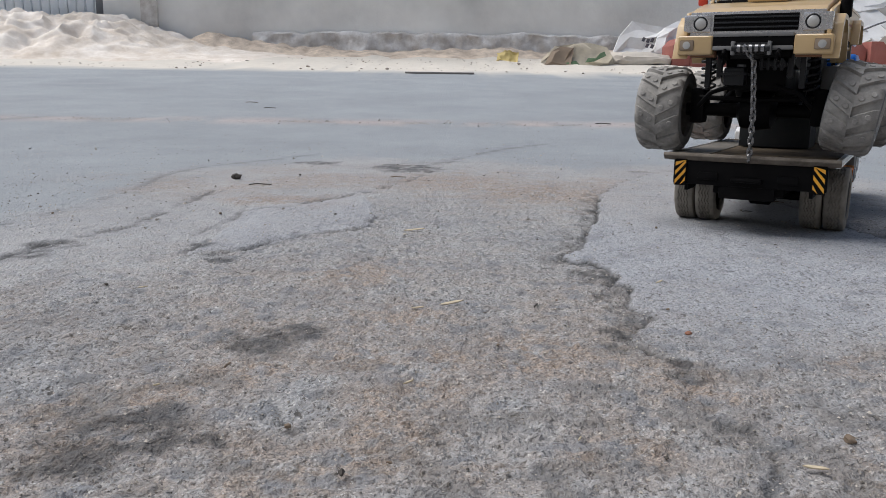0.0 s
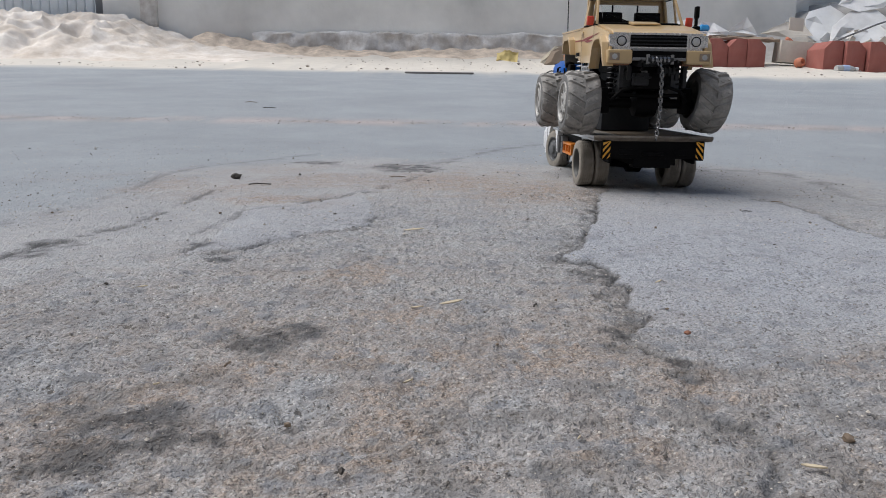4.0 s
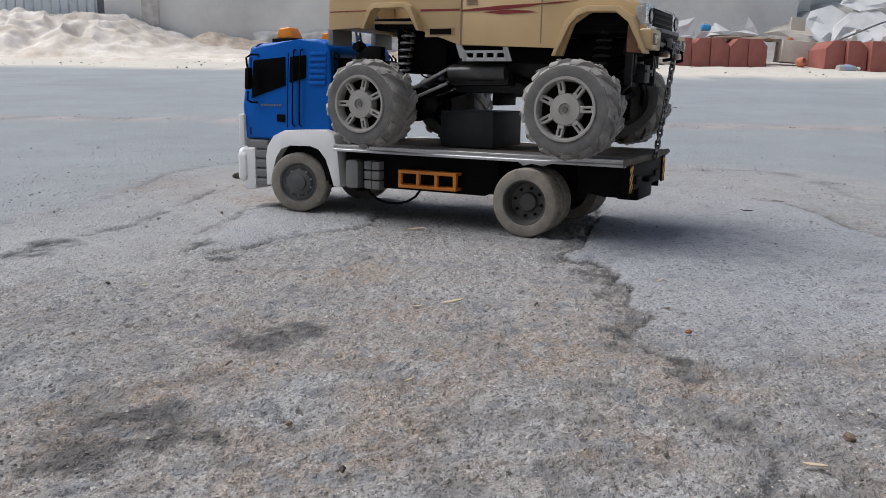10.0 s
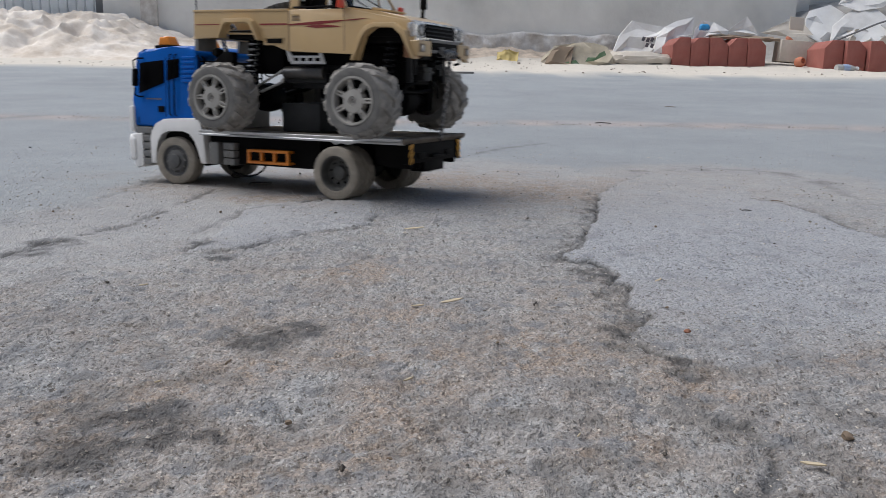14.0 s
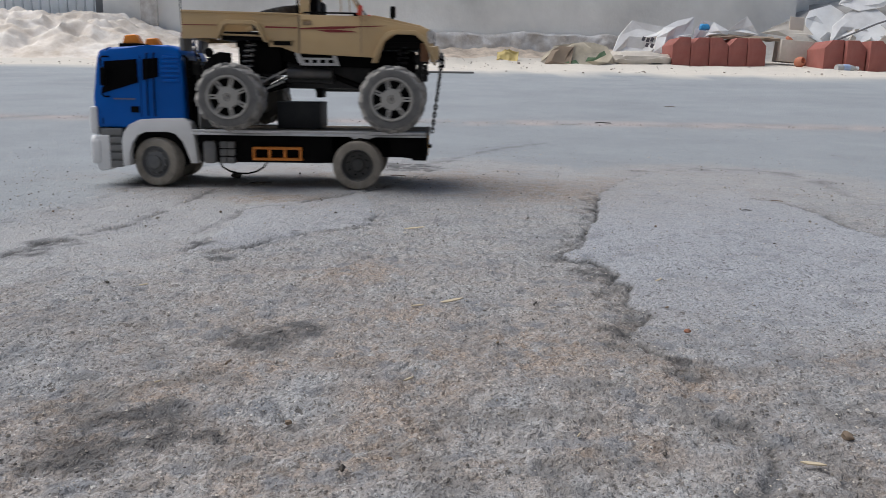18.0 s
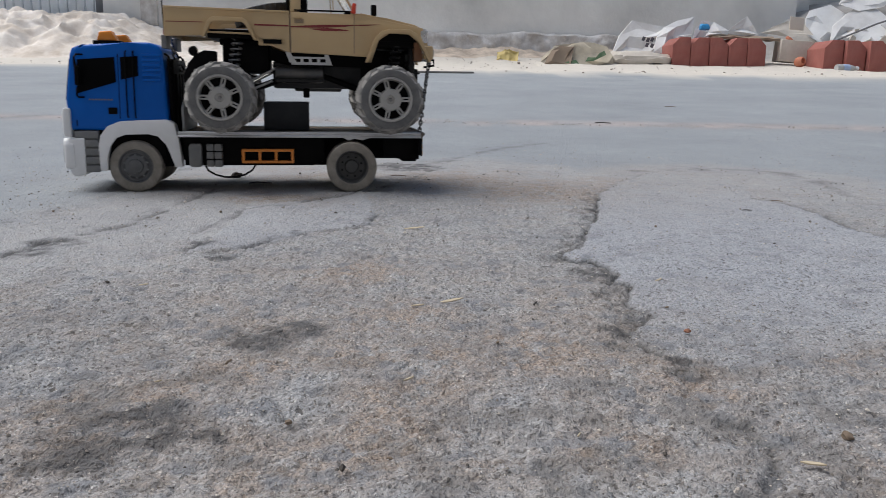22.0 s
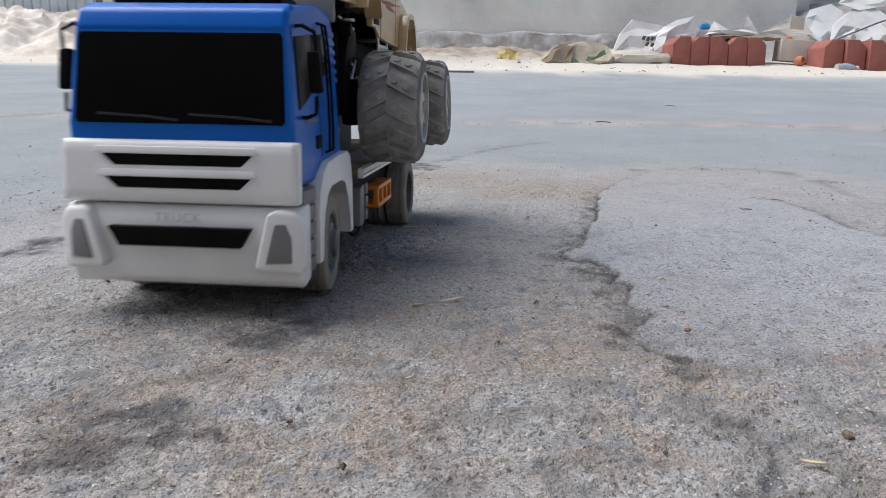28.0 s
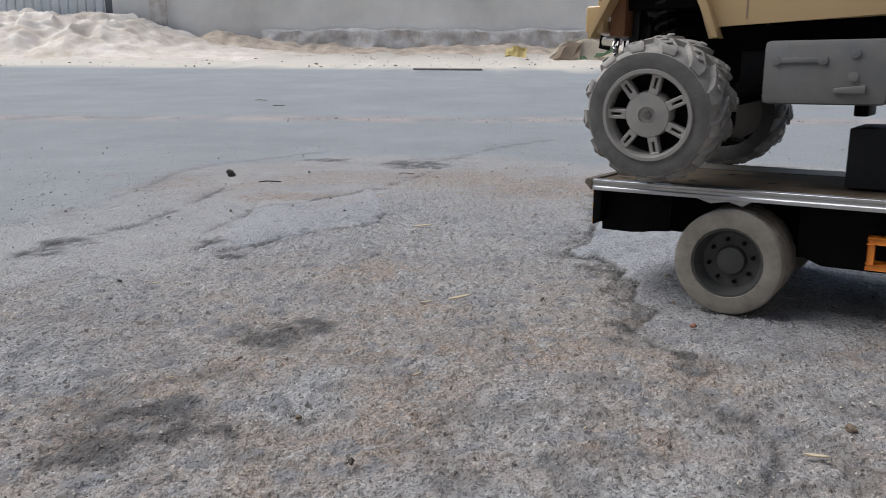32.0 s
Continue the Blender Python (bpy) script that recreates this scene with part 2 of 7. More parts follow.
# where the old worn surface ends and the smoother far road begins
FAR_EDGE = [(-0.495, 0.586), (-0.368, 0.66), (-0.357, 0.737), (-0.342, 0.828), (-0.338, 0.915), (-0.351, 1.099), (-0.255, 1.189), (-0.197, 1.246), (-0.136, 1.33), (-0.074, 1.23), (0.04, 1.32), (0.098, 1.238), (0.225, 1.179), (0.302, 1.258), (0.407, 1.257), (0.504, 1.216), (0.564, 1.18), (0.562, 1.024), (0.697, 0.888)]
OVERLAY = CRACK_MAIN + [(0.125, 0.328), (0.159, 0.34), (0.21, 0.366), (0.277, 0.40), (0.371, 0.61), (0.364, 0.654), (0.362, 0.727), (0.366, 0.806), (0.349, 0.896), (0.387, 1.076), (0.289, 1.144)]
PATCH = [(-0.18, 0.553), (-0.178, 0.61), (-0.18, 0.705), (-0.188, 0.768), (-0.133, 0.834), (-0.083, 0.866), (-0.063, 0.735), (-0.064, 0.674), (-0.102, 0.641), (-0.143, 0.581)]
STAINS = [(-0.090, 0.358, 0.017), (-0.082, 0.360, 0.017), (-0.075, 0.371, 0.016), (-0.069, 0.384, 0.013), (-0.080, 0.352, 0.012), (-0.105, 0.266, 0.017), (-0.093, 0.259, 0.015), (-0.11, 0.254, 0.016), (-0.117, 0.241, 0.014), (-0.083, 0.254, 0.014), (-0.119, 0.236, 0.014), (0.097, 0.517, 0.013), (0.104, 0.503, 0.009), (0.098, 0.455, 0.007), (0.093, 0.424, 0.005), (0.085, 0.387, 0.008), (0.088, 0.378, 0.006), (0.115, 0.636, 0.012), (0.148, 0.784, 0.011), (0.104, 0.337, 0.006), (0.104, 0.32, 0.01), (-0.177, 0.585, 0.012), (-0.153, 0.536, 0.012), (-0.287, 0.585, 0.018), (-0.29, 0.545, 0.016), (-0.193, 1.222, 0.03), (-0.063, 1.185, 0.04), (-0.045, 1.149, 0.03), (0.28, 1.164, 0.018), (0.378, 1.192, 0.018), (0.495, 1.064, 0.02), (0.488, 1.156, 0.018), (0.106, 0.273, 0.006)]
DUSTY = [(-0.016, 0.262, 0.03), (-0.022, 0.244, 0.03), (-0.134, 0.277, 0.028), (-0.121, 0.258, 0.02), (0.059, 0.247, 0.022), (0.066, 0.251, 0.02), (0.103, 0.323, 0.022), (0.103, 0.304, 0.02), (0.053, 0.351, 0.03), (-0.015, 0.402, 0.035), (-0.052, 0.504, 0.04), (-0.18, 0.837, 0.05), (-0.129, 0.809, 0.05), (-0.084, 0.315, 0.03), (0.044, 0.335, 0.03), (0.182, 0.357, 0.03), (0.01, 1.015, 0.12), (0.112, 0.917, 0.12), (0.032, 0.366, 0.03), (-0.109, 0.295, 0.03), (-0.017, 0.293, 0.03), (0.0, 0.338, 0.028), (0.035, 0.345, 0.032), (0.066, 0.336, 0.034), (0.095, 0.328, 0.028), (-0.035, 0.334, 0.024)]


def graded(core0, core1, step0, step1, far):
    """Grid lines: fine from core0 to core1, the step growing from step0 to step1, then ever wider to far."""
    out = [core0]
    while out[-1] < core1:
        k = (out[-1] - core0) / (core1 - core0)
        out.append(out[-1] + step0 + (step1 - step0) * k)
    step = step1
    while out[-1] < far:
        step *= 1.14
        out.append(out[-1] + step)
    return out


def build_ground():
    right = graded(0.0, 0.75, 0.0014, 0.0034, 400)
    xs = np.array([-v for v in right[:0:-1]] + right)
    ahead = graded(0.19, 1.6, 0.0010, 0.0080, 400)
    back = graded(0.0, 0.02, 0.02, 0.02, 400)
    ys = np.array([0.19 - v for v in back[:0:-1]] + ahead)
    X, Y = np.meshgrid(xs, ys)
    Z = slope(Y)
    wob = (fbm(X, Y, 60, 5) - 0.5) * 0.006 + (fbm(X, Y, 190, 7) - 0.5) * 0.004
    wob2 = (fbm(X, Y, 75, 6) - 0.5) * 0.006 + (fbm(X, Y, 230, 8) - 0.5) * 0.004
    crack = np.zeros_like(X)
    broken = np.clip((fbm(X, Y, 45, 11) - 0.30) * 4.2, 0.0, 1)
    crumbs = np.clip((fbm(X, Y, 90, 17) - 0.44) * 5, 0, 1)
    for line, w, s, least in ((CRACK_MAIN, 0.0019, 1.0, 0.55), (CRACK_B, 0.0030, 0.46, 0.05), (CRACK_C, 0.0024, 0.66, 0.2), (CRACK_D, 0.0040, 0.5, 0.08), (CRACK_E, 0.006, 0.30, 0.05), (CRACK_F, 0.0045, 0.62, 0.3), (CRACK_G, 0.008, 0.24, 0.0), (CRACK_H, 0.010, 0.36, 0.2), (CRACK_I, 0.0028, 0.45, 0.1)):
        dd = near_line(X + wob, Y + wob2, line)
        crack = np.maximum(crack, s * np.maximum(broken, least) * np.exp(-(dd / w) ** 2))
        crack = np.maximum(crack, 0.55 * s * broken * np.exp(-(dd / (3.6 * w)) ** 2) * crumbs)
    crack = crack * np.where((Y > 0.86) & (near_line(X, Y, CRACK_MAIN) < 0.05), np.clip(1.0 - (Y - 0.86) / 0.2, 0.35, 1) * np.clip(broken, 0.4, 1), 1.0)
    # the old lay has crumbled along the near side of the long crack
    ragged = np.exp(-(near_line(X + 0.009 + 2 * wob, Y + wob2, CRACK_MAIN[2:24]) / 0.008) ** 2)
    crack = np.maximum(crack, 0.42 * ragged * np.clip((fbm(X, Y, 110, 19) - 0.43) * 6, 0, 1))
    patch = inside(X + wob, Y + wob2, OVERLAY)
    patch2 = inside(X + wob, Y + wob2, PATCH)
    fade = np.clip((Y - 0.24 - 0.16 * fbm(X, Y, 14, 15)) / 0.16, 0, 1)
    crack = np.minimum(1.0, crack * 1.2) * np.where(patch & (near_line(X + wob, Y + wob2, CRACK_MAIN) > 0.003) & (near_line(X, Y, CRACK_F) > 0.012), 0.25, 1.0)
    lay = np.where(patch, fade * np.clip((1.12 - Y - 0.2 * fbm(X, Y, 12, 16)) / 0.34, 0, 1), 0.0) + np.where(patch2, 0.6, 0.0)
    stain = np.zeros_like(X)
    speckle = np.clip((fbm(X, Y, 130, 29) - 0.18) * 2.8, 0, 1)
    blot = 0.3 + 1.4 * fbm(X, Y, 50, 23)
    for sx, sy, sr in STAINS:
        q = np.hypot((X - sx) * 0.8, (Y - sy) * 1.0) / sr * blot
        stain = np.maximum(stain, np.clip(2.1 - 2.0 * q, 0, 1) * speckle)
    stain = stain * np.where(patch, 0.35, 1.0) * np.where((Y > 1.0) & (X > 0.2), 0.4, 1.0)
    grime = np.clip((fbm(X, Y, 55, 83, 5) - 0.50) * 5, 0, 1) * np.clip((0.42 - Y) / 0.12, 0, 1)
    dust = 0.8 * np.clip((fbm(X, Y, 13, 31) - 0.44) * 4.5, 0, 1) * np.clip((0.62 - Y) / 0.3, 0, 1)
    blot = 0.4 + 1.2 * fbm(X, Y, 40, 27)
    for sx, sy, sr in DUSTY:
        q = np.hypot(X - sx, Y - sy) / sr * blot
        dust = np.maximum(dust, np.clip(1.5 - 1.2 * q, 0, 1))
    dust = np.maximum(dust, 0.75 * np.exp(-(near_line(X, Y + wob, CRACK_I) / 0.025) ** 2) * fbm(X, Y, 70, 41))
    band = np.exp(-(near_line(X, Y + (fbm(X, Y, 9, 45) - 0.5) * 0.2, [(-0.30, 0.98), (-0.10, 1.05), (0.15, 1.0), (0.22, 1.05)]) / 0.14) ** 2)
    dust = np.maximum(dust, 0.8 * band * np.clip((fbm(X, Y, 8, 43) - 0.30) * 4, 0, 1))
    dust = dust * np.where(patch | patch2, 0.25, 1.0)
    # the fine wear is confined to the stretch with a fine grid
    fine = np.clip((Y - 0.08) / 0.08, 0, 1) * np.clip((1.9 - np.abs(X)) / 0.4, 0, 1)
    dust, grime, crack = dust * fine, grime * fine, crack * fine
    seam = near_line(X, Y + (fbm(X, Y, 3, 47) - 0.5) * 0.06, [(-4, 1.93), (-0.97, 1.925), (-0.12, 1.95), (0.69, 1.95), (4, 1.98)])
    dust = np.maximum(dust, 0.8 * np.exp(-(seam / 0.05) ** 2) * np.clip((fbm(X, Y, 9, 53) - 0.34) * 4, 0.15, 1))
    seam_sand = 0.85 * np.exp(-(seam / 0.06) ** 2) * np.clip((fbm(X, Y, 14, 63) - 0.38) * 4, np.where(X > 0.4, 0.25, 0.0), 1)
    soft = (fbm(X, Y, 14, 57) - 0.5) * 0.12
    side = np.where(inside(X + soft, Y + soft, FAR_EDGE + [(1.6, 0.7), (1.6, -1.0), (-1.6, -1.0), (-1.6, 0.4)]) & (np.abs(X) < 1.55), -1.0, 1.0)
    side = np.where((Y < 0.55) | ((np.abs(X) >= 1.55) & (Y < 0.9)), -1.0, side)
    far_lay = np.clip(0.5 + side * near_line(X + soft, Y + soft, FAR_EDGE) / 0.07, 0, 1)
    # paler, smoother grey that grows with distance and towards the left
    left = np.clip((-0.10 - X - 0.2 * (0.75 - Y) + (fbm(X, Y, 16, 79) - 0.5) * 0.16) / 0.10, 0, 1) * np.clip((Y - 0.42) / 0.12, 0, 1)
    mid_grey = np.maximum(0.6 * np.clip((Y - 0.52 + (fbm(X, Y, 8, 79) - 0.5) * 0.3) / 0.5, 0, 1), 0.85 * left)
    edge = 4.95 + (fbm(X, Y * 0, 1.1, 59) - 0.5) * 0.5 - 0.02 * X
    verge = np.clip((Y - edge) / 0.25 + (fbm(X, Y, 7, 61) - 0.5) * 1.6, 0, 1)
    verge = np.where(Y > 5.8, 1.0, verge)
    # relief: coarse chippings near the camera, slow waves, sunk cracks, a thin overlay
    close = np.clip((1.4 - Y) / 0.5, 0, 1) * (np.abs(X) < 1.2) * fine
    Z = Z + close * (fbm(X, Y, 300, 67, 3, 0.65) - 0.5) * 0.0046 * np.where(lay > 0.3, 0.6, 1.0) * (1 - 0.5 * mid_grey)
    Z = Z + close * (fbm(X, Y, 24, 71, 3) - 0.5) * 0.004
    Z = Z - crack * 0.0034 * close + lay * 0.0010 - 0.0004 * close
    Z = Z + verge * (fbm(X, Y, 5, 73) - 0.35) * 0.05 * np.clip((Y - 4.6), 0, 1) * (Y < 60)
    nx, ny = len(xs), len(ys)
    idx = np.arange(nx * ny).reshape(ny, nx)
    quads = np.stack([idx[:-1, :-1], idx[:-1, 1:], idx[1:, 1:], idx[1:, :-1]], -1).reshape(-1, 4)
    me = bpy.data.meshes.new("ground")
    me.vertices.add(nx * ny)
    me.vertices.foreach_set("co", np.stack([X, Y, Z], -1).astype(np.float32).ravel())
    me.loops.add(quads.size)
    me.loops.foreach_set("vertex_index", quads.ravel().astype(np.int32))
    me.polygons.add(len(quads))
    me.polygons.foreach_set("loop_start", np.arange(0, quads.size, 4, dtype=np.int32))
    me.update(calc_edges=True)
    me.polygons.foreach_set("use_smooth", np.ones(len(quads), bool))
    for name, a in (("crack", crack), ("overlay", lay), ("stain", stain), ("dust", dust), ("verge", verge), ("far_lay", far_lay), ("mid_grey", mid_grey), ("seam", seam_sand), ("grime", grime)):
        at = me.attributes.new(name, "FLOAT", "POINT")
        at.data.foreach_set("value", a.astype(np.float32).ravel())
    return me


def ground_material():
    m, t, b = tree("worn asphalt")
    L = t.links.new
    co = t.nodes.new("ShaderNodeTexCoord").outputs["Object"]

    def attr(name):
        n = t.nodes.new("ShaderNodeAttribute")
        n.attribute_name = name
        return n.outputs["Fac"]

    def chips(scale):
        v = node(t, "ShaderNodeTexVoronoi", Scale=scale)
        L(co, v.inputs["Vector"])
        return v
    v1, v2 = chips(620), chips(1000)
    warp = t.nodes.new("ShaderNodeVectorMath")
    warp.operation = "MULTIPLY_ADD"
    wn = node(t, "ShaderNodeTexNoise", Scale=110.0, Detail=3.0)
    L(co, wn.inputs["Vector"])
    L(wn.outputs["Color"], warp.inputs[0])
    warp.inputs[1].default_value = (0.012, 0.012, 0.012)
    L(co, warp.inputs[2])
    v3 = node(t, "ShaderNodeTexVoronoi", Scale=72.0)
    L(warp.outputs[0], v3.inputs["Vector"])
    rnd = t.nodes.new("ShaderNodeSeparateColor")
    L(v1.outputs["Color"], rnd.inputs[0])
    rnd2 = t.nodes.new("ShaderNodeSeparateColor")
    L(v2.outputs["Color"], rnd2.inputs[0])
    rnd3 = t.nodes.new("ShaderNodeSeparateColor")
    L(v3.outputs["Color"], rnd3.inputs[0])
    pit1 = ramp(t, noise_of(t, 260, 4, 0.65, co), 0.435, 0.37)
    pit2 = ramp(t, noise_of(t, 620, 3, 0.6, co), 0.42, 0.34)
    base = mixed(t, rnd.outputs[0], (0.26, 0.258, 0.258), (0.44, 0.437, 0.434))
    warm = mixed(t, rnd.outputs[1], (0.27, 0.230, 0.20), (0.42, 0.370, 0.33))
    base = mixed(t, ramp(t, noise_of(t, 45, 6, 0.7, co), 0.45, 0.6), base, mixed(t, 0.5, base, warm))
    base = mixed(t, ramp(t, noise_of(t, 9, 6, 0.7, co), 0.45, 0.65), base, mixed(t, 0.6, base, (0.235, 0.243, 0.258)))
    # larger smooth stones that show through
    big = t.nodes.new("ShaderNodeMath")
    big.operation = "MULTIPLY"
    L(ramp(t, rnd3.outputs[0], 0.60, 0.68), big.inputs[0])
    L(ramp(t, v3.outputs["Distance"], 0.55, 0.25), big.inputs[1])
    base = mixed(t, big.outputs[0], base, mixed(t, 0.5, (0.19, 0.196, 0.21), base))
    base = mixed(t, ramp(t, rnd2.outputs[0], 0.975, 0.998), base, (0.60, 0.58, 0.55))
    # the smoother grey overlay and the newer lay of the far road
    over = mixed(t, rnd2.outputs[2], (0.325, 0.338, 0.366), (0.44, 0.456, 0.492))
    cover = t.nodes.new("ShaderNodeMath")
    cover.operation = "MULTIPLY"
    L(pit1, cover.inputs[0])
    L(ramp(t, noise_of(t, 35, 4, 0.6, co), 0.35, 0.6), cover.inputs[1])
    pits = t.nodes.new("ShaderNodeMath")
    pits.operation = "MAXIMUM"
    L(cover.outputs[0], pits.inputs[0])
    L(pit2, pits.inputs[1])
    pf = t.nodes.new("ShaderNodeMath")
    pf.operation = "MULTIPLY"
    L(pits.outputs[0], pf.inputs[0])
    fl = t.nodes.new("ShaderNodeMapRange")
    fl.inputs["To Min"].default_value, fl.inputs["To Max"].default_value = 0.9, 0.2
    fl.inputs["From Max"].default_value = 0.7
    L(attr("mid_grey"), fl.inputs["Value"])
    L(fl.outputs[0], pf.inputs[1])
    far_col = mixed(t, ramp(t, noise_of(t, 3.0, 8, 0.7, co), 0.3, 0.7), (0.266, 0.284, 0.299), (0.344, 0.365, 0.381))
    mid_col = mixed(t, ramp(t, noise_of(t, 14, 8, 0.7, co), 0.35, 0.65), (0.335, 0.336, 0.342), (0.43, 0.428, 0.428))
    smooth = t.nodes.new("ShaderNodeMath")
    smooth.operation = "MULTIPLY"
    smooth.inputs[1].default_value = 0.75
    L(attr("mid_grey"), smooth.inputs[0])
    base = mixed(t, smooth.outputs[0], base, mid_col)
    f = t.nodes.new("ShaderNodeMath")
    f.operation = "MULTIPLY"
    f.inputs[1].default_value = 0.7
    L(attr("overlay"), f.inputs[0])
    base = mixed(t, f.outputs[0], base, over)
    base = mixed(t, attr("far_lay"), base, far_col)
    base = mixed(t, pf.outputs[0], base, (0.085, 0.077, 0.07))
    dustf = t.nodes.new("ShaderNodeMath")
    dustf.operation = "MULTIPLY"
    dn = t.nodes.new("ShaderNodeMath")
    dn.operation = "MULTIPLY"
    L(attr("dust"), dn.inputs[0])
    L(ramp(t, noise_of(t, 60, 5, 0.7, co), 0.34, 0.50), dn.inputs[1])
    bare = t.nodes.new("ShaderNodeMapRange")
    bare.inputs["To Min"].default_value, bare.inputs["To Max"].default_value = 1.0, 0.4
    L(big.outputs[0], bare.inputs["Value"])
    dm = t.nodes.new("ShaderNodeMath")
    dm.operation = "MULTIPLY"
    L(dn.outputs[0], dm.inputs[0])
    L(bare.outputs[0], dm.inputs[1])
    L(dm.outputs[0], dustf.inputs[0])
    L(ramp(t, noise_of(t, 220, 5, 0.7, co), 0.25, 0.6), dustf.inputs[1])
    base = mixed(t, dustf.outputs[0], base, mixed(t, rnd2.outputs[0], (0.16, 0.122, 0.097), (0.44, 0.355, 0.288)))
    # fine dark and pale flecks
    fleck = noise_of(t, 760, 2, 0.5, co)
    near = t.nodes.new("ShaderNodeMapRange")
    near.inputs["To Min"].default_value, near.inputs["To Max"].default_value = 0.78, 0.35
    near.inputs["From Max"].default_value = 0.7
    L(attr("mid_grey"), near.inputs["Value"])
    for lo, hi, tint in ((0.38, 0.30, (0.10, 0.093, 0.088)), (0.64, 0.74, (0.58, 0.57, 0.55))):
        fm = t.nodes.new("ShaderNodeMath")
        fm.operation = "MULTIPLY"
        L(ramp(t, fleck, lo, hi), fm.inputs[0])
        L(near.outputs[0], fm.inputs[1])
        base = mixed(t, fm.outputs[0], base, tint)
    bl = t.nodes.new("ShaderNodeMath")
    bl.operation = "MULTIPLY"
    nearer = t.nodes.new("ShaderNodeMapRange")
    nearer.inputs["From Max"].default_value = 0.4
    nearer.inputs["To Min"].default_value, nearer.inputs["To Max"].default_value = 0.34, 0.0
    L(attr("mid_grey"), nearer.inputs["Value"])
    L(nearer.outputs[0], bl.inputs[0])
    L(big.outputs[0], bl.inputs[1])
    base = mixed(t, bl.outputs[0], base, (0.165, 0.175, 0.195))
    damp = t.nodes.new("ShaderNodeMath")
    damp.operation = "MULTIPLY"
    L(nearer.outputs[0], damp.inputs[0])
    L(ramp(t, noise_of(t, 22, 5, 0.65, co), 0.52, 0.66), damp.inputs[1])
    base = mixed(t, damp.outputs[0], base, (0.20, 0.198, 0.203))
    gr = t.nodes.new("ShaderNodeMath")
    gr.operation = "MULTIPLY"
    gr.inputs[1].default_value = 0.5
    L(attr("grime"), gr.inputs[0])
    base = mixed(t, gr.outputs[0], base, (0.13, 0.118, 0.108))
    st = t.nodes.new("ShaderNodeMath")
    st.operation = "MULTIPLY"
    st.inputs[1].default_value = 0.74
    L(attr("stain"), st.inputs[0])
    base = mixed(t, st.outputs[0], base, (0.045, 0.044, 0.046))
    ck = t.nodes.new("ShaderNodeMath")
    ck.operation = "MULTIPLY"
    ck.inputs[1].default_value = 0.94
    L(attr("crack"), ck.inputs[0])
    base = mixed(t, ck.outputs[0], base, (0.035, 0.033, 0.031))
    base = mixed(t, attr("seam"), base, mixed(t, noise_of(t, 60, 5, 0.7, co), (0.36, 0.295, 0.28), (0.54, 0.475, 0.455)))
    sand = mixed(t, noise_of(t, 9, 8, 0.7, co), (0.55, 0.50, 0.43), (0.74, 0.69, 0.61))
    base = mixed(t, attr("verge"), base, sand)
    L(base, b.inputs["Base Color"])
    b.inputs["Roughness"].default_value = 0.86
    b.inputs["Specular IOR Level"].default_value = 0.35
    h = t.nodes.new("ShaderNodeMath")
    h.operation = "ADD"
    L(noise_of(t, 260, 4, 0.65, co), h.inputs[0])
    L(noise_of(t, 620, 3, 0.6, co), h.inputs[1])
    bp = node(t, "ShaderNodeBump", Strength=0.9, Distance=0.0026)
    L(h.outputs[0], bp.inputs["Height"])
    L(bp.outputs[0], b.inputs["Normal"])
    return m


ground = new("ground", build_ground())
ground.data.materials.append(ground_material())
tagged(ground, "cracked grey asphalt road with brown dust and a sandy verge", "road", kind="structure")

# ---- the far side of the road ----
CONCRETE = surface("grey cement render", (0.78, 0.765, 0.72), 0.9, dust=0.8, dust_colour=(0.82, 0.79, 0.74), scale=1.3, bump=0.4, vary=0.22)
# for the added wall behind the camera, darker so it bounces less light
UNSEEN_WALL = surface("unseen wall grey render", (0.42, 0.40, 0.375), 0.9, dust=0.5, scale=1.5, bump=0.3, vary=0.2)
FOOTING_MAT = surface("crumbling pale footing", (0.76, 0.735, 0.70), 0.95, dust=1.3, dust_colour=(0.42, 0.37, 0.32), scale=4.5, bump=0.6, vary=0.25)
SAND = surface("pale building sand", (0.84, 0.775, 0.70), 0.95, dust=1.1, dust_colour=(0.50, 0.40, 0.30), scale=3.0, bump=0.5, vary=0.1)
GATE = surface("pale painted sheet metal", (0.78, 0.82, 0.84), 0.5, dust=0.3, scale=3, bump=0.05)
KERB = surface("red painted concrete", (0.31, 0.098, 0.078), 0.85, dust=0.35, dust_colour=(0.40, 0.22, 0.18), scale=9, bump=0.3, vary=0.15)
SACK = surface("white woven sack", (0.78, 0.765, 0.74), 0.75, dust=0.4, dust_colour=(0.62, 0.57, 0.50), scale=10, bump=0.3, vary=0.1)
SHEET = surface("crumpled white plastic sheet", (0.80, 0.795, 0.775), 0.5, dust=0.4, dust_colour=(0.68, 0.63, 0.56), scale=8, bump=0.25, vary=0.08)
OLIVE = surface("weathered yellow sack cloth", (0.60, 0.525, 0.40), 0.85, dust=0.4, scale=10, bump=0.3, vary=0.2)
GREEN = surface("green print", (0.09, 0.17, 0.08), 0.7, dust=0.3, scale=12, bump=0.2)
CARD = surface("cardboard", (0.62, 0.56, 0.48), 0.85, dust=0.3, scale=8, bump=0.15)
# cardboard brown, which also colours the shade in the sack's mouth
BROWNCARD_AND_SHADE = surface("brown cardboard", (0.27, 0.20, 0.14), 0.85, dust=0.3, scale=8, bump=0.15)
CLAY = surface("orange clay", (0.52, 0.17, 0.09), 0.7, dust=0.3, scale=12, bump=0.15)
BLUECAP = surface("bright blue plastic", (0.03, 0.30, 0.62), 0.4, dust=0.1, scale=20, bump=0.1)
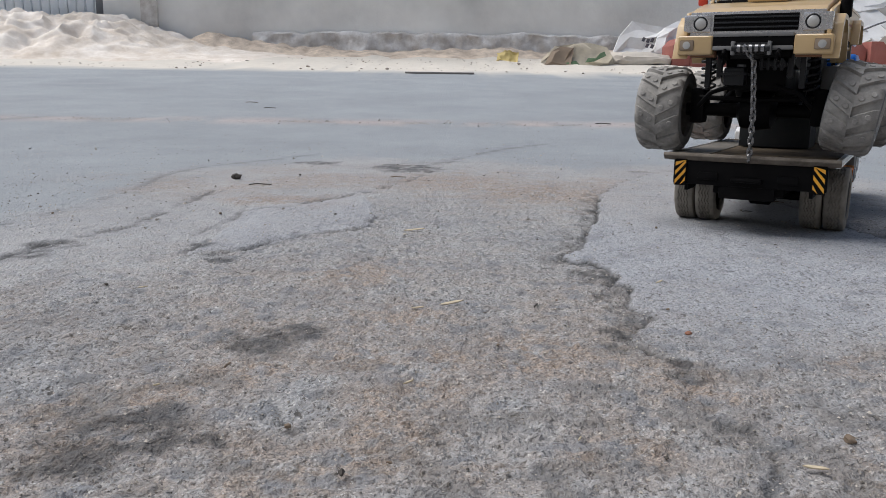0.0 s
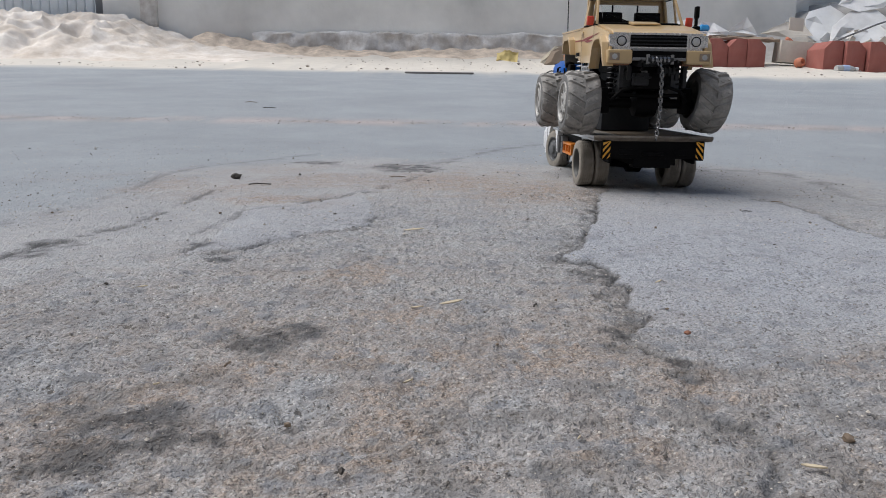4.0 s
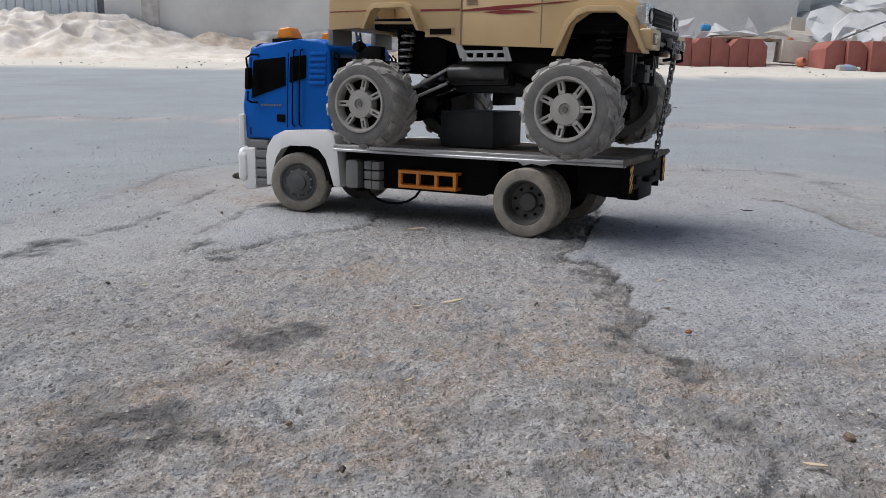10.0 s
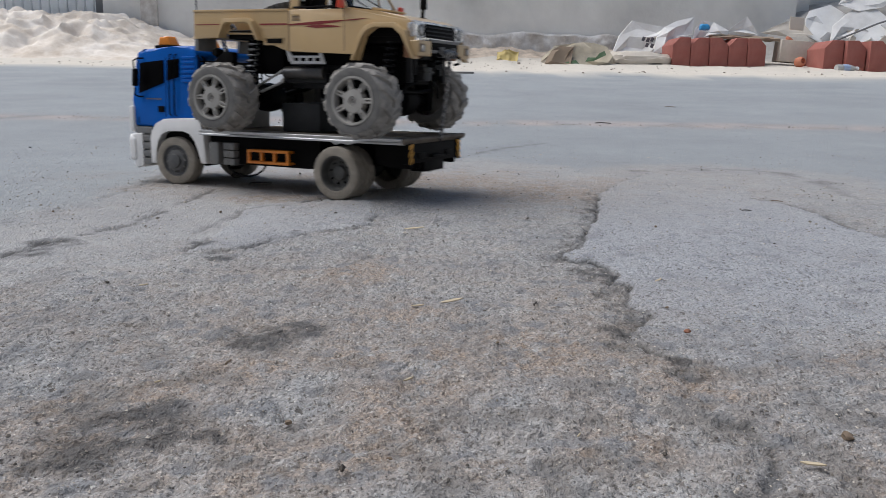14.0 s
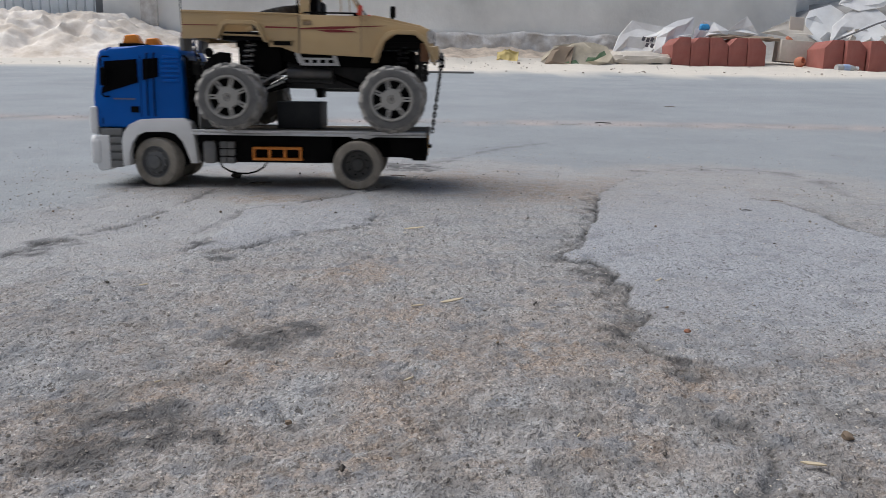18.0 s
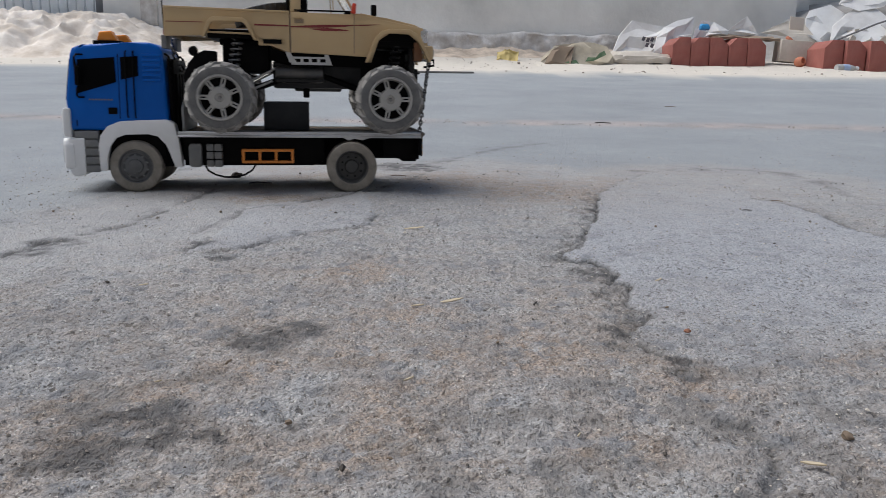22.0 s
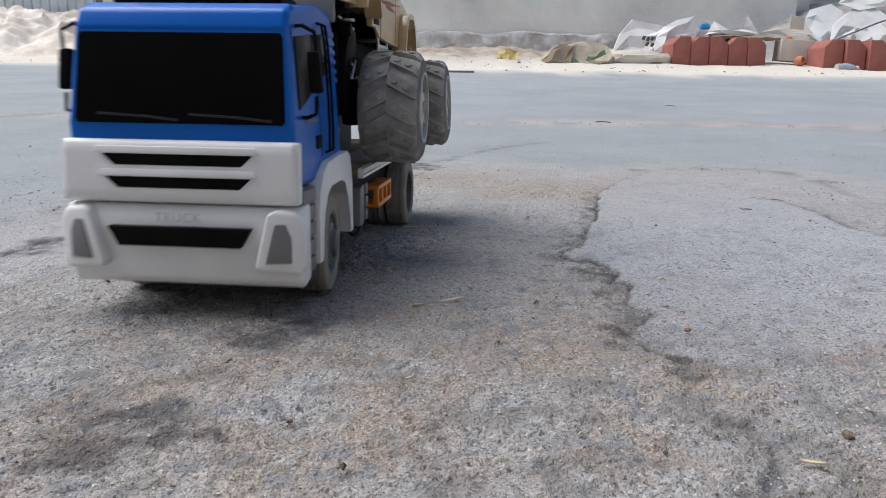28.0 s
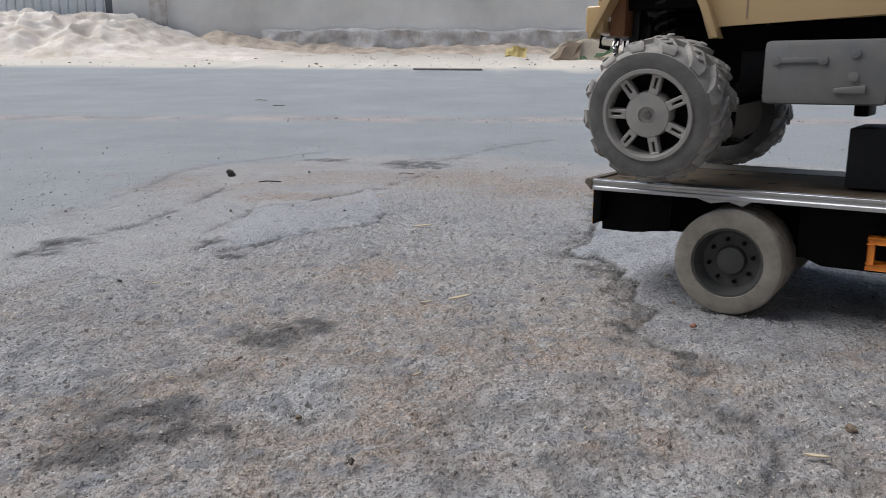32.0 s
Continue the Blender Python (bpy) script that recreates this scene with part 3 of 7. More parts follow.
YELLOW = surface("yellow plastic rag", (0.60, 0.46, 0.16), 0.6, dust=0.3, scale=12, bump=0.2)
INK = surface("dark grey print", (0.10, 0.10, 0.12), 0.7, dust=0.3, scale=12, bump=0.1)
TIMBER = surface("grey weathered batten", (0.24, 0.22, 0.205), 0.85, dust=0.2, scale=20, bump=0.3)
RUBBLE = surface("grey rubble and dust", (0.46, 0.445, 0.425), 0.95, dust=0.6, scale=5, bump=0.5, vary=0.25)
STONE = surface("small brown stone", (0.16, 0.115, 0.08), 0.9, dust=0.4, scale=200, bump=0.3, vary=0.3)
DARKSTONE = surface("dark stone", (0.035, 0.031, 0.029), 0.85, dust=0.3, scale=200, bump=0.3, vary=0.3)
REDSTONE = surface("small reddish stone", (0.24, 0.095, 0.055), 0.9, dust=0.3, scale=200, bump=0.3, vary=0.3)
DRYLEAF = surface("dry straw chip", (0.48, 0.40, 0.28), 0.8, dust=0.2, scale=200, bump=0.2, vary=0.2)


def rough_sheet(nx, ny, place, material_name="sheet"):
    """A closed skin over a grid of points: place(u, v) gives the top; the underside is drawn down flat."""
    bm = fresh()
    g = [[bm.verts.new(place(i / nx, j / ny)) for j in range(ny + 1)] for i in range(nx + 1)]
    for i in range(nx):
        for j in range(ny):
            bm.faces.new((g[i][j], g[i + 1][j], g[i + 1][j + 1], g[i][j + 1]))
    return bm, g


def fb(x, y, s, seed=0, octaves=4):
    return float(fbm(np.array(x), np.array(y), s, seed, octaves))


def level(y):
    return float(slope(y))


def build_wall():
    Y = 7.62
    bm = fresh()
    box(bm, -2.62, 3.17, Y, Y + 0.2, 0.2, 2.6)
    thing("wall_main", bm, CONCRETE, "stained grey cement-rendered boundary wall", "wall", kind="structure")
    bm = fresh()
    box(bm, 3.17, 9.0, Y + 0.5, Y + 0.7, 0.2, 2.6)
    box(bm, 3.17, 3.37, Y + 0.2, Y + 0.5, 0.2, 2.6)
    thing("wall_return", bm, CONCRETE, "grey cement-rendered wall set back behind the rubbish", "wall", kind="structure")
    bm = fresh()
    box(bm, -3.13, -2.77, Y + 0.02, Y + 0.2, 0.2, 2.6)
    thing("wall_stub", bm, CONCRETE, "short grey cement-rendered wall beside the gate", "wall", kind="structure")
    bm = fresh()
    box(bm, -2.77, -2.62, Y - 0.05, Y + 0.2, 0.2, 2.6, 0.012)
    thing("pilaster", bm, FOOTING_MAT, "pale cement pilaster of the boundary wall", "pilaster", kind="structure")
    # crumbling footing in front of the render
    nx, nz = 240, 14

    def place(u, v):
        x = -1.76 + u * 4.86
        top = 0.60 + 0.05 * (fb(x, 1.0, 1.6, 81) - 0.5) + 0.05 * (fb(x, 3.0, 7, 83) - 0.5) - 0.035 * max(0, (-1.2 - x))
        z = 0.30 + v * (top - 0.30)
        lump = 0.075 * (fb(x, z * 1.6, 5.0, 87) - 0.35) + 0.05 * (fb(x, z, 14, 89) - 0.5)
        return (x, Y - 0.004 - (0.045 + lump) * (1 if v < 0.99 else 0.05) - 0.06 * (1 - v), z)
    bm, _ = rough_sheet(nx, nz, place)
    thing("footing", bm, FOOTING_MAT, "crumbling pale concrete footing along the wall", "footing", kind="structure", angle=60)
    # gate of upright pale sheets
    gate = new("gate")
    gate.location = (-3.9, Y + 0.1, 0.2)
    tagged(gate, "pale painted sheet-metal gate in upright strips", "gate", kind="structure")
    x = -0.97
    for k in range(22):
        bm = fresh()
        w = 0.078
        x0 = 0.75 - k * (w + 0.004)
        prism(bm, [(x0, 0.0), (x0, -0.02), (x0 - 0.01, -0.03), (x0 - w + 0.01, -0.03), (x0 - w, -0.02), (x0 - w, 0.0)], 0.0, 2.3, "z")
        part("gate_strip", bm, GATE, gate)
    bm = fresh()
    box(bm, 0.695, 0.765, -0.06, 0.04, 0.0, 2.3, 0.008)
    part("gate_post", bm, surface("dark gate post", (0.13, 0.14, 0.15), 0.6, dust=0.3, scale=6), gate)


build_wall()
# unseen walls added to keep low skylight off the road and toys
for nm, x0, x1, y0, y1 in (("unseen_wall_behind", -12, 12, -3.2, -3.0), ("unseen_wall_left", -12.2, -12, -3.0, 7.6), ("unseen_wall_right", 12, 12.2, -3.0, 7.6)):
    bm = fresh()
    box(bm, x0, x1, y0, y1, -0.1, 3.8)
    thing(nm, bm, UNSEEN_WALL if nm == "unseen_wall_behind" else CONCRETE, "added plain grey wall, out of view, that holds back low skylight", "wall", kind="structure")


def build_sand():
    def ridge(x):
        pts = [(-6.5, 0.55), (-4.6, 0.60), (-4.0, 0.655), (-3.6, 0.68), (-3.25, 0.67), (-2.95, 0.625), (-2.6, 0.53), (-2.3, 0.45), (-1.9, 0.41), (-1.4, 0.39), (-0.9, 0.375)]
        return float(np.interp(x, [a for a, _ in pts], [b for _, b in pts]))

    def place(u, v):
        x = -6.5 + u * 5.6
        y = 5.55 + v * 2.0
        base = level(y)
        top = ridge(x)
        crest = 6.95
        k = (y - 5.75 - 0.1 * math.sin(x * 2.3)) / (crest - 5.75)
        s = max(0.0, min(1.0, k))
        s = s * s * (3 - 2 * s)
        if y > crest:
            s = 1 - 0.25 * (y - crest)
        h = max(0.0, top - level(crest)) * s
        edge = min(1.0, 6 * u, 5 * (1 - u), 12 * v)
        lump = (fb(x, y, 2.6, 91, 5) - 0.5) * 0.26 * s * min(1, h * 4) + (0.32 - abs(fb(x, y, 4.5, 97, 3) - 0.5) * 2) * 0.16 * min(1, h * 5) * min(1, 2.2 - 1.6 * s) + (fb(x, y, 11, 93, 3) - 0.5) * 0.07 * min(1, h * 8)
        return (x, y, base - 0.012 + (h + lump) * edge + 0.02 * edge * min(1, max(0, (y - 5.7) * 2)))
    bm, _ = rough_sheet(220, 100, place)
    thing("sand_heap", bm, SAND, "long lumpy heap of pale sand against the wall", "sand heap", kind="stuff", angle=70)


build_sand()


def build_bank():
    """Crumbled earth at the foot of the wall."""
    def place(u, v):
        x = -2.62 + u * 4.7
        y = 6.95 + v * 0.66
        tall = 0.12 * min(1.0, max(0.0, (-1.4 - x) / 0.6)) + 0.035 + 0.13 * (fb(x, 2.0, 3.4, 101) - 0.35)
        ledge = min(1.0, max(0.0, (v - 0.12) / 0.5)) ** 0.7
        step = 0.05 * (0.5 - abs(fb(x, y, 5, 103, 3) - 0.5) * 2) + 0.03 * (fb(x, y, 14, 107, 3) - 0.5)
        return (x, y, level(y) - 0.014 + (max(0.01, tall) + step * min(1, tall * 9)) * ledge * min(1, 10 * u, 10 * (1 - u)))
    bm, _ = rough_sheet(220, 30, place)
    thing("earth_bank", bm, EARTH, "crumbled brown earth heaped along the wall's foot", "earth bank", kind="stuff", angle=70)
    rng = np.random.RandomState(19)
    bm = fresh()
    for k in range(420):
        y = rng.uniform(5.05, 6.9)
        x = rng.uniform(-3.2, 3.2)
        s = rng.choice([0.003, 0.005, 0.008, 0.014], p=[0.5, 0.3, 0.15, 0.05])
        r = bmesh.ops.create_icosphere(bm, subdivisions=1, radius=s)
        for q in r["verts"]:
            q.co = Vector((x + q.co.x * rng.uniform(0.7, 1.5), y + q.co.y, level(y) + 0.009 + q.co.z * 0.6 * rng.uniform(0.7, 1.2)))
    thing("verge_rubble", bm, RUBBLE_BITS, "small brown clods and stones strewn over the sandy verge", "rubble", kind="stuff")


EARTH = surface("crumbled brown earth", (0.750, 0.625, 0.497), 0.95, dust=1.2, dust_colour=(0.33, 0.26, 0.205), scale=4.5, bump=0.6, vary=0.2)
RUBBLE_BITS = surface("brown clods", (0.27, 0.225, 0.185), 0.95, dust=0.9, dust_colour=(0.50, 0.44, 0.38), scale=6, bump=0.3, vary=0.3)
build_bank()


def kerb_mesh(flip):
    w, h, d, c = 0.137, 0.222, 0.40, 0.054
    pts = [(0, 0), (w, 0), (w, h), (c, h), (0, h - c * 1.05)]
    if flip:
        pts = [(w - x, z) for x, z in pts][::-1]
    bm = fresh()
    prism(bm, pts, 0, d, "y", 0.006)
    return finish("kerb_stone", bm, KERB)


KERBS = (kerb_mesh(False), kerb_mesh(True))


def kerb(x, y, flip, turn=0.0):
    ob = new("kerb_stone", KERBS[flip])
    ob.matrix_basis = pose(x, y, level(y) - 0.004, 0, 0, turn)
    tagged(ob, "dull red painted concrete kerb stone set on end", "kerb stone", "red kerb stones by the road")


for k, (flip, tn) in enumerate(((0, -1), (0, 0.5), (1, -0.5), (0, 0.3), (1, 1))):
    kerb(1.735 + 0.1405 * k, 6.37 - 0.012 * k, flip, tn)
for k, (x, y, flip, tn) in enumerate(((2.765, 6.08, 0, -4), (2.906, 6.03, 1, -3), (3.05, 5.98, 1, -2))):
    kerb(x, y, flip, tn)


def crumple(sx, sy, amp, seed, nx=26, ny=20, thick=0.006, fold=None):
    """A creased sheet with some thickness, about its middle."""
    def height(a, b):
        r1 = abs(fb(a, b, 1.15, seed, 1) - 0.5) * 2
        r2 = abs(fb(a + 3, b, 2.3, seed + 5, 1) - 0.5) * 2
        return amp * (1.3 - 2.6 * r1 - 0.8 * r2 + 0.35 * (fb(a, b, 6, seed + 7, 2) - 0.5))
    bm = fresh()
    layers = []
    for off in (0, -thick):
        g = []
        for i in range(nx + 1):
            row = []
            for j in range(ny + 1):
                a, b = i / nx, j / ny
                w = 1 + 0.25 * (fb(a * 0.2, b, 5, seed + 9) - 0.5)
                wy = 1 + 0.25 * (fb(a, b * 0.2, 5, seed + 13) - 0.5)
                z = height(a * 2, b * 2) + off
                if fold:
                    z += fold(a, b)
                row.append(bm.verts.new(((a - 0.5) * sx * w, (b - 0.5) * sy * wy, z)))
            g.append(row)
        layers.append(g)
    t, u = layers
    for i in range(nx):
        for j in range(ny):
            bm.faces.new((t[i][j], t[i + 1][j], t[i + 1][j + 1], t[i][j + 1]))
            bm.faces.new((u[i][j], u[i][j + 1], u[i + 1][j + 1], u[i + 1][j]))
    for i in range(nx):
        bm.faces.new((t[i][0], u[i][0], u[i + 1][0], t[i + 1][0]))
        bm.faces.new((t[i][ny], t[i + 1][ny], u[i + 1][ny], u[i][ny]))
    for j in range(ny):
        bm.faces.new((t[0][j], t[0][j + 1], u[0][j + 1], u[0][j]))
        bm.faces.new((t[nx][j], u[nx][j], u[nx][j + 1], t[nx][j + 1]))
    return bm


def pillow(sx, sy, sz, seed, amp=0.03):
    """A slack, part-filled sack lying flat."""
    bm = fresh()
    bmesh.ops.create_uvsphere(bm, u_segments=36, v_segments=18, radius=1)
    for v in bm.verts:
        x, y, z = v.co
        k = lambda q, e: math.copysign(abs(q) ** e, q)
        x, y, z = k(x, 0.55), k(y, 0.55), k(z, 0.8)
        n = fb(x * 1.3 + seed, y * 1.3 + z, 2.5, seed) - 0.5
        v.co = Vector((x * sx / 2 * (1 + 0.2 * n), y * sy / 2 * (1 + 0.2 * n), max(-0.45, z) * sz / 2 + amp * 2 * n + sz * 0.225))
    return bm


def slack_sheet(outline, y, lean, seed, dent=0.03, thick=0.006):
    """A stiff creased sheet or sack standing about upright: its outline across and up, leaning back, broken into flat facets."""
    z0 = min(z for _, z in outline)
    cx, cz = sum(p[0] for p in outline) / len(outline), sum(p[1] for p in outline) / len(outline)
    bm = fresh()
    sides = []
    for back in (0.0, thick):
        roll = random.Random(seed)

        def at(x, z, d):
            return bm.verts.new((x, y + lean * (z - z0) + d * roll.uniform(-1, 1) + back, z))
        outer = [at(x, z, 0.4 * dent) for x, z in outline]
        ring = [at(cx + (x - cx) * roll.uniform(0.45, 0.7), cz + (z - cz) * roll.uniform(0.45, 0.7), dent) for x, z in outline]
        mid = at(cx, cz, dent)
        n = len(outline)
        for i in range(n):
            j = (i + 1) % n
            bm.faces.new((outer[i], outer[j], ring[j]))
            bm.faces.new((outer[i], ring[j], ring[i]))
            bm.faces.new((ring[i], ring[j], mid))
        sides.append(outer)
    for i in range(len(outline)):
        j = (i + 1) % len(outline)
        bm.faces.new((sides[0][i], sides[0][j], sides[1][j], sides[1][i]))
    return bm


def build_rubbish():
    lv = level
    # sacks beside the kerbs
    s = thing("cement_sack", slack_sheet([(1.342, 0.384), (1.416, 0.545), (1.526, 0.67), (1.646, 0.645), (1.803, 0.621), (1.771, 0.55), (1.705, 0.452), (1.608, 0.384)], 6.74, 0.5, 3, 0.035, 0.03), SACK, "torn white woven sack leaning on rubbish by the wall", "sack", angle=8)
    for k, (x, z) in enumerate(((1.575, 0.505), (1.61, 0.495), (1.645, 0.50), (1.60, 0.455), (1.64, 0.45))):
        bm = fresh()
        prism(bm, [(x, z), (x + 0.022, z - 0.006), (x + 0.034, z + 0.024), (x + 0.012, z + 0.030)], 6.62 + 0.5 * (z - 0.30), 6.63 + 0.5 * (z - 0.30), "y")
        part("print_bar", bm, INK, s, "unreadable dark print")
    thing("cement_sack", slack_sheet([(1.679, 0.414), (1.707, 0.529), (1.765, 0.609), (1.879, 0.668), (2.016, 0.7), (1.996, 0.56), (1.924, 0.541), (1.83, 0.47), (1.78, 0.398)], 6.70, 0.4, 19, 0.045, 0.02), SHEET, "crumpled white sack lying open behind kerb stones", "sack", angle=8)
    thing("cement_sack", pillow(0.5, 0.34, 0.13, 7), CARD, "flattened pale sack lying by the kerb stones", "sack", at=pose(1.50, 6.5, lv(6.5), 0, 0, 4))
    s = new("tarp_sack")
    s.matrix_basis = pose(1.0, 6.3, lv(6.3))
    tagged(s, "slumped pale yellow sack with green print lying open on the verge", "sack")

    def piece(name, outline, y, lean, seed, mat, label, dent=0.03, thick=0.012):
        bm = slack_sheet([(x - 1.0, z - lv(6.3)) for x, z in outline], y - 6.3, lean, seed, dent, thick)
        part(name, bm, mat, s, label)
    piece("sack_front", [(0.904, 0.287), (0.95, 0.407), (0.972, 0.452), (1.04, 0.460), (1.113, 0.457), (1.218, 0.429), (1.255, 0.356), (1.219, 0.311), (1.132, 0.284), (1.027, 0.29)], 6.22, 0.5, 5, OLIVE, "creased pale yellow cloth", 0.02)
    piece("sack_fold", [(0.71, 0.308), (0.722, 0.342), (0.767, 0.379), (0.822, 0.431), (0.972, 0.452), (0.95, 0.407), (0.855, 0.415), (0.79, 0.372), (0.751, 0.295)], 6.21, 0.5, 8, OLIVE, "folded rim of the open mouth", 0.012)
    # the mouth's shade is a flat brown sheet, not a hollow
    piece("sack_mouth_shade", [(0.735, 0.29), (0.79, 0.39), (0.857, 0.428), (0.96, 0.42), (0.93, 0.288)], 6.185, 0.5, 9, BROWNCARD_AND_SHADE, "brown sheet standing in for the shade inside the sack", 0.02)
    piece("green_print", [(1.061, 0.345), (1.129, 0.335), (1.186, 0.396), (1.199, 0.365), (1.105, 0.32), (1.04, 0.312)], 6.185, 0.5, 11, GREEN, "green printed panel", 0.004, 0.004)
    piece("green_print", [(0.889, 0.306), (0.973, 0.326), (1.003, 0.289), (0.909, 0.286)], 6.185, 0.5, 12, GREEN, "green printed panel", 0.004, 0.004)
    bm = pillow(0.44, 0.26, 0.17, 23, 0.03)
    bm.transform(pose(0.06, 0.10, -0.01))
    part("sack_body", bm, OLIVE, s)
    thing("yellow_rag", crumple(0.17, 0.11, 0.016, 37, 18, 14, 0.01), YELLOW, "crumpled yellow plastic rag by the wall", "rag", at=pose(0.50, 6.72, lv(6.72) + 0.045, 42, 0, -6))
    for k, (outline, y) in enumerate((([(1.97, 0.505), (1.99, 0.592), (2.047, 0.663), (2.147, 0.655), (2.26, 0.588), (2.254, 0.553), (2.102, 0.542), (2.034, 0.488)], 6.66), ([(2.242, 0.562), (2.283, 0.615), (2.41, 0.704), (2.453, 0.635), (2.5, 0.557), (2.388, 0.547)], 6.68))):
        thing("plastic_sheet", slack_sheet(outline, y, 0.3, 41 + k, 0.03), SHEET, "peaked white plastic sheet behind the kerb stones", "plastic sheet", "white sheets on the rubbish", angle=8)
    bm = pillow(0.075, 0.06, 0.06, 5, 0.01)
    thing("blue_bag", bm, BLUECAP, "small bright blue plastic bag on white sheets", "plastic bag", at=pose(2.024, 6.56, 0.582))
    bm = crumple(0.48, 0.3, 0.012, 53, 20, 12, 0.018)
    thing("cardboard", bm, BROWNCARD_AND_SHADE, "flat brown cardboard lying on the kerb stones", "cardboard", at=pose(2.36, 6.62, 0.535, 8, 2, 2))
    bm = fresh()
    box(bm, -0.15, 0.15, -0.09, 0.09, 0, 0.165, 0.006)
    thing("carton", bm, CARD, "dusty pale cardboard carton between the kerb stones", "carton", at=pose(2.74, 6.52, lv(6.52) + 0.03, 0, 4, -4))
    bm = fresh()
    lathe(bm, [(0.0, 0.0), (0.036, 0.002), (0.048, 0.02), (0.05, 0.045), (0.042, 0.07), (0.03, 0.082), (0.024, 0.08), (0.02, 0.06), (0.0, 0.05)], axis="z", segs=28, close=False)
    thing("clay_pot", bm, CLAY, "small round orange clay pot lying on the verge", "pot", at=pose(2.68, 6.34, lv(6.34) + 0.037, 75, 0, 24) @ Matrix.Scale(0.8, 4))
    b = new("plastic_bottle")
    b.matrix_basis = pose(2.78, 5.9, lv(5.9) + 0.028, 0, 90, 10)
    tagged(b, "crushed clear plastic bottle lying by the kerb", "bottle")
    bm = fresh()
    lathe(bm, [(0.0, 0.0), (0.024, 0.0), (0.027, 0.01), (0.027, 0.1), (0.022, 0.125), (0.011, 0.15)], axis="z", segs=20, close=False)
    part("bottle_body", bm, LENS, b)
    bm = fresh()
    lathe(bm, [(0.0275, 0.045), (0.0278, 0.05), (0.0278, 0.09), (0.0275, 0.095)], axis="z", segs=20, close=False)
    part("bottle_label", bm, surface("pale blue label", (0.35, 0.45, 0.65), 0.5), b, "pale blue paper label")
    bm = fresh()
    lathe(bm, [(0.0, 0.172), (0.0135, 0.172), (0.0135, 0.152), (0.0, 0.152)], axis="z", segs=16, close=False)
    part("bottle_cap", bm, WHITE, b)
    # heap at the right against the set-back wall

    def place(u, v):
        x, y = 2.3 + u * 4.0, 6.62 + v * 1.45
        top = float(np.interp(x, [2.3, 2.7, 3.0, 3.3, 3.7, 4.3, 6.3], [0.36, 0.52, 0.66, 0.80, 0.90, 1.0, 0.7]))
        k = min(1.0, v * 1.5)
        k = k * k * (3 - 2 * k)
        return (x, y, lv(y) - 0.02 + (top - lv(7.0)) * k * min(1, 5 * u) + 0.10 * (fb(x, y, 4, 95, 5) - 0.5) * k)
    bm, _ = rough_sheet(70, 30, place)
    thing("rubble_heap", bm, RUBBLE, "heap of grey rubble and dust against the wall", "rubble heap", kind="stuff", angle=60)
    for k, (outline, y) in enumerate((([(3.019, 0.581), (3.06, 0.727), (3.118, 0.8), (3.308, 0.856), (3.462, 0.733), (3.341, 0.568), (3.12, 0.519)], 6.95), ([(3.161, 0.496), (3.235, 0.659), (3.406, 0.777), (3.6, 0.886), (3.735, 0.729), (3.575, 0.529), (3.348, 0.481)], 6.85), ([(2.633, 0.594), (2.749, 0.65), (2.876, 0.697), (2.997, 0.708), (3.057, 0.582), (2.871, 0.561)], 6.95), ([(3.24, 0.465), (3.344, 0.59), (3.489, 0.671), (3.709, 0.718), (3.74, 0.481), (3.515, 0.451)], 6.72), ([(3.334, 0.853), (3.463, 0.974), (3.689, 1.068), (3.848, 0.934), (3.708, 0.831), (3.484, 0.791)], 7.1))):
        thing("plastic_sheet", slack_sheet(outline, y, 0.9, 61 + k, 0.035, 0.012), (SHEET, SACK, CARD, SHEET, SACK)[k], "crumpled pale sheet of board and plastic on the rubbish heap", "plastic sheet", "white sheets on the rubbish", angle=32)
    rng = random.Random(4)
    for k in range(46):
        x, y = rng.uniform(2.85, 4.1), rng.uniform(6.6, 7.15)
        top = 0.40 + 0.36 * (x - 2.7) * (y - 6.3) + rng.uniform(-0.03, 0.03)
        w, h = rng.uniform(0.02, 0.11), rng.uniform(0.015, 0.05)
        bm = fresh()
        prism(bm, [(-w, -h), (w * rng.uniform(0.5, 1), -h * rng.uniform(0.4, 1)), (w, h * rng.uniform(0.3, 1)), (-w * rng.uniform(0.2, 0.9), h)], -0.004, 0.004, "y")
        thing("board_scrap", bm, (SHEET, SACK, CARD, SACK, RUBBLE)[k % 5], "broken scrap of pale board on the rubbish heap", "scrap", "scraps on the rubbish heap", at=pose(x, y - 0.12, top, rng.uniform(-50, 20), rng.uniform(-50, 50), rng.uniform(-30, 30)))
    bm = fresh()
    box(bm, -0.06, 0.06, -0.006, 0.006, -0.05, 0.05, 0.003)
    thing("carton_piece", bm, CARD, "torn square of pale carton on the rubbish", "carton", at=pose(2.752, 6.58, 0.641, -8, 4, 8))
    bm = fresh()
    lathe(bm, [(0.0, 0.0), (0.02, 0.004), (0.03, 0.02), (0.028, 0.035), (0.0, 0.04)], axis="z", segs=18, close=False)
    thing("clay_shard", bm, CLAY, "rounded orange clay shard on the carton", "shard", at=pose(2.68, 6.55, 0.50, 10, 30, 0))
    bm = fresh()
    tube(bm, [(2.96, 6.60, 0.46), (3.2, 6.66, 0.56), (3.45, 6.70, 0.66), (3.7, 6.72, 0.74)], 0.007)
    thing("conduit", bm, GREY, "bent grey pipe lying over the rubbish heap", "pipe")
    # a batten at the road's edge
    bm = fresh()
    box(bm, -0.205, 0.205, -0.010, 0.010, 0, 0.010, 0.002)
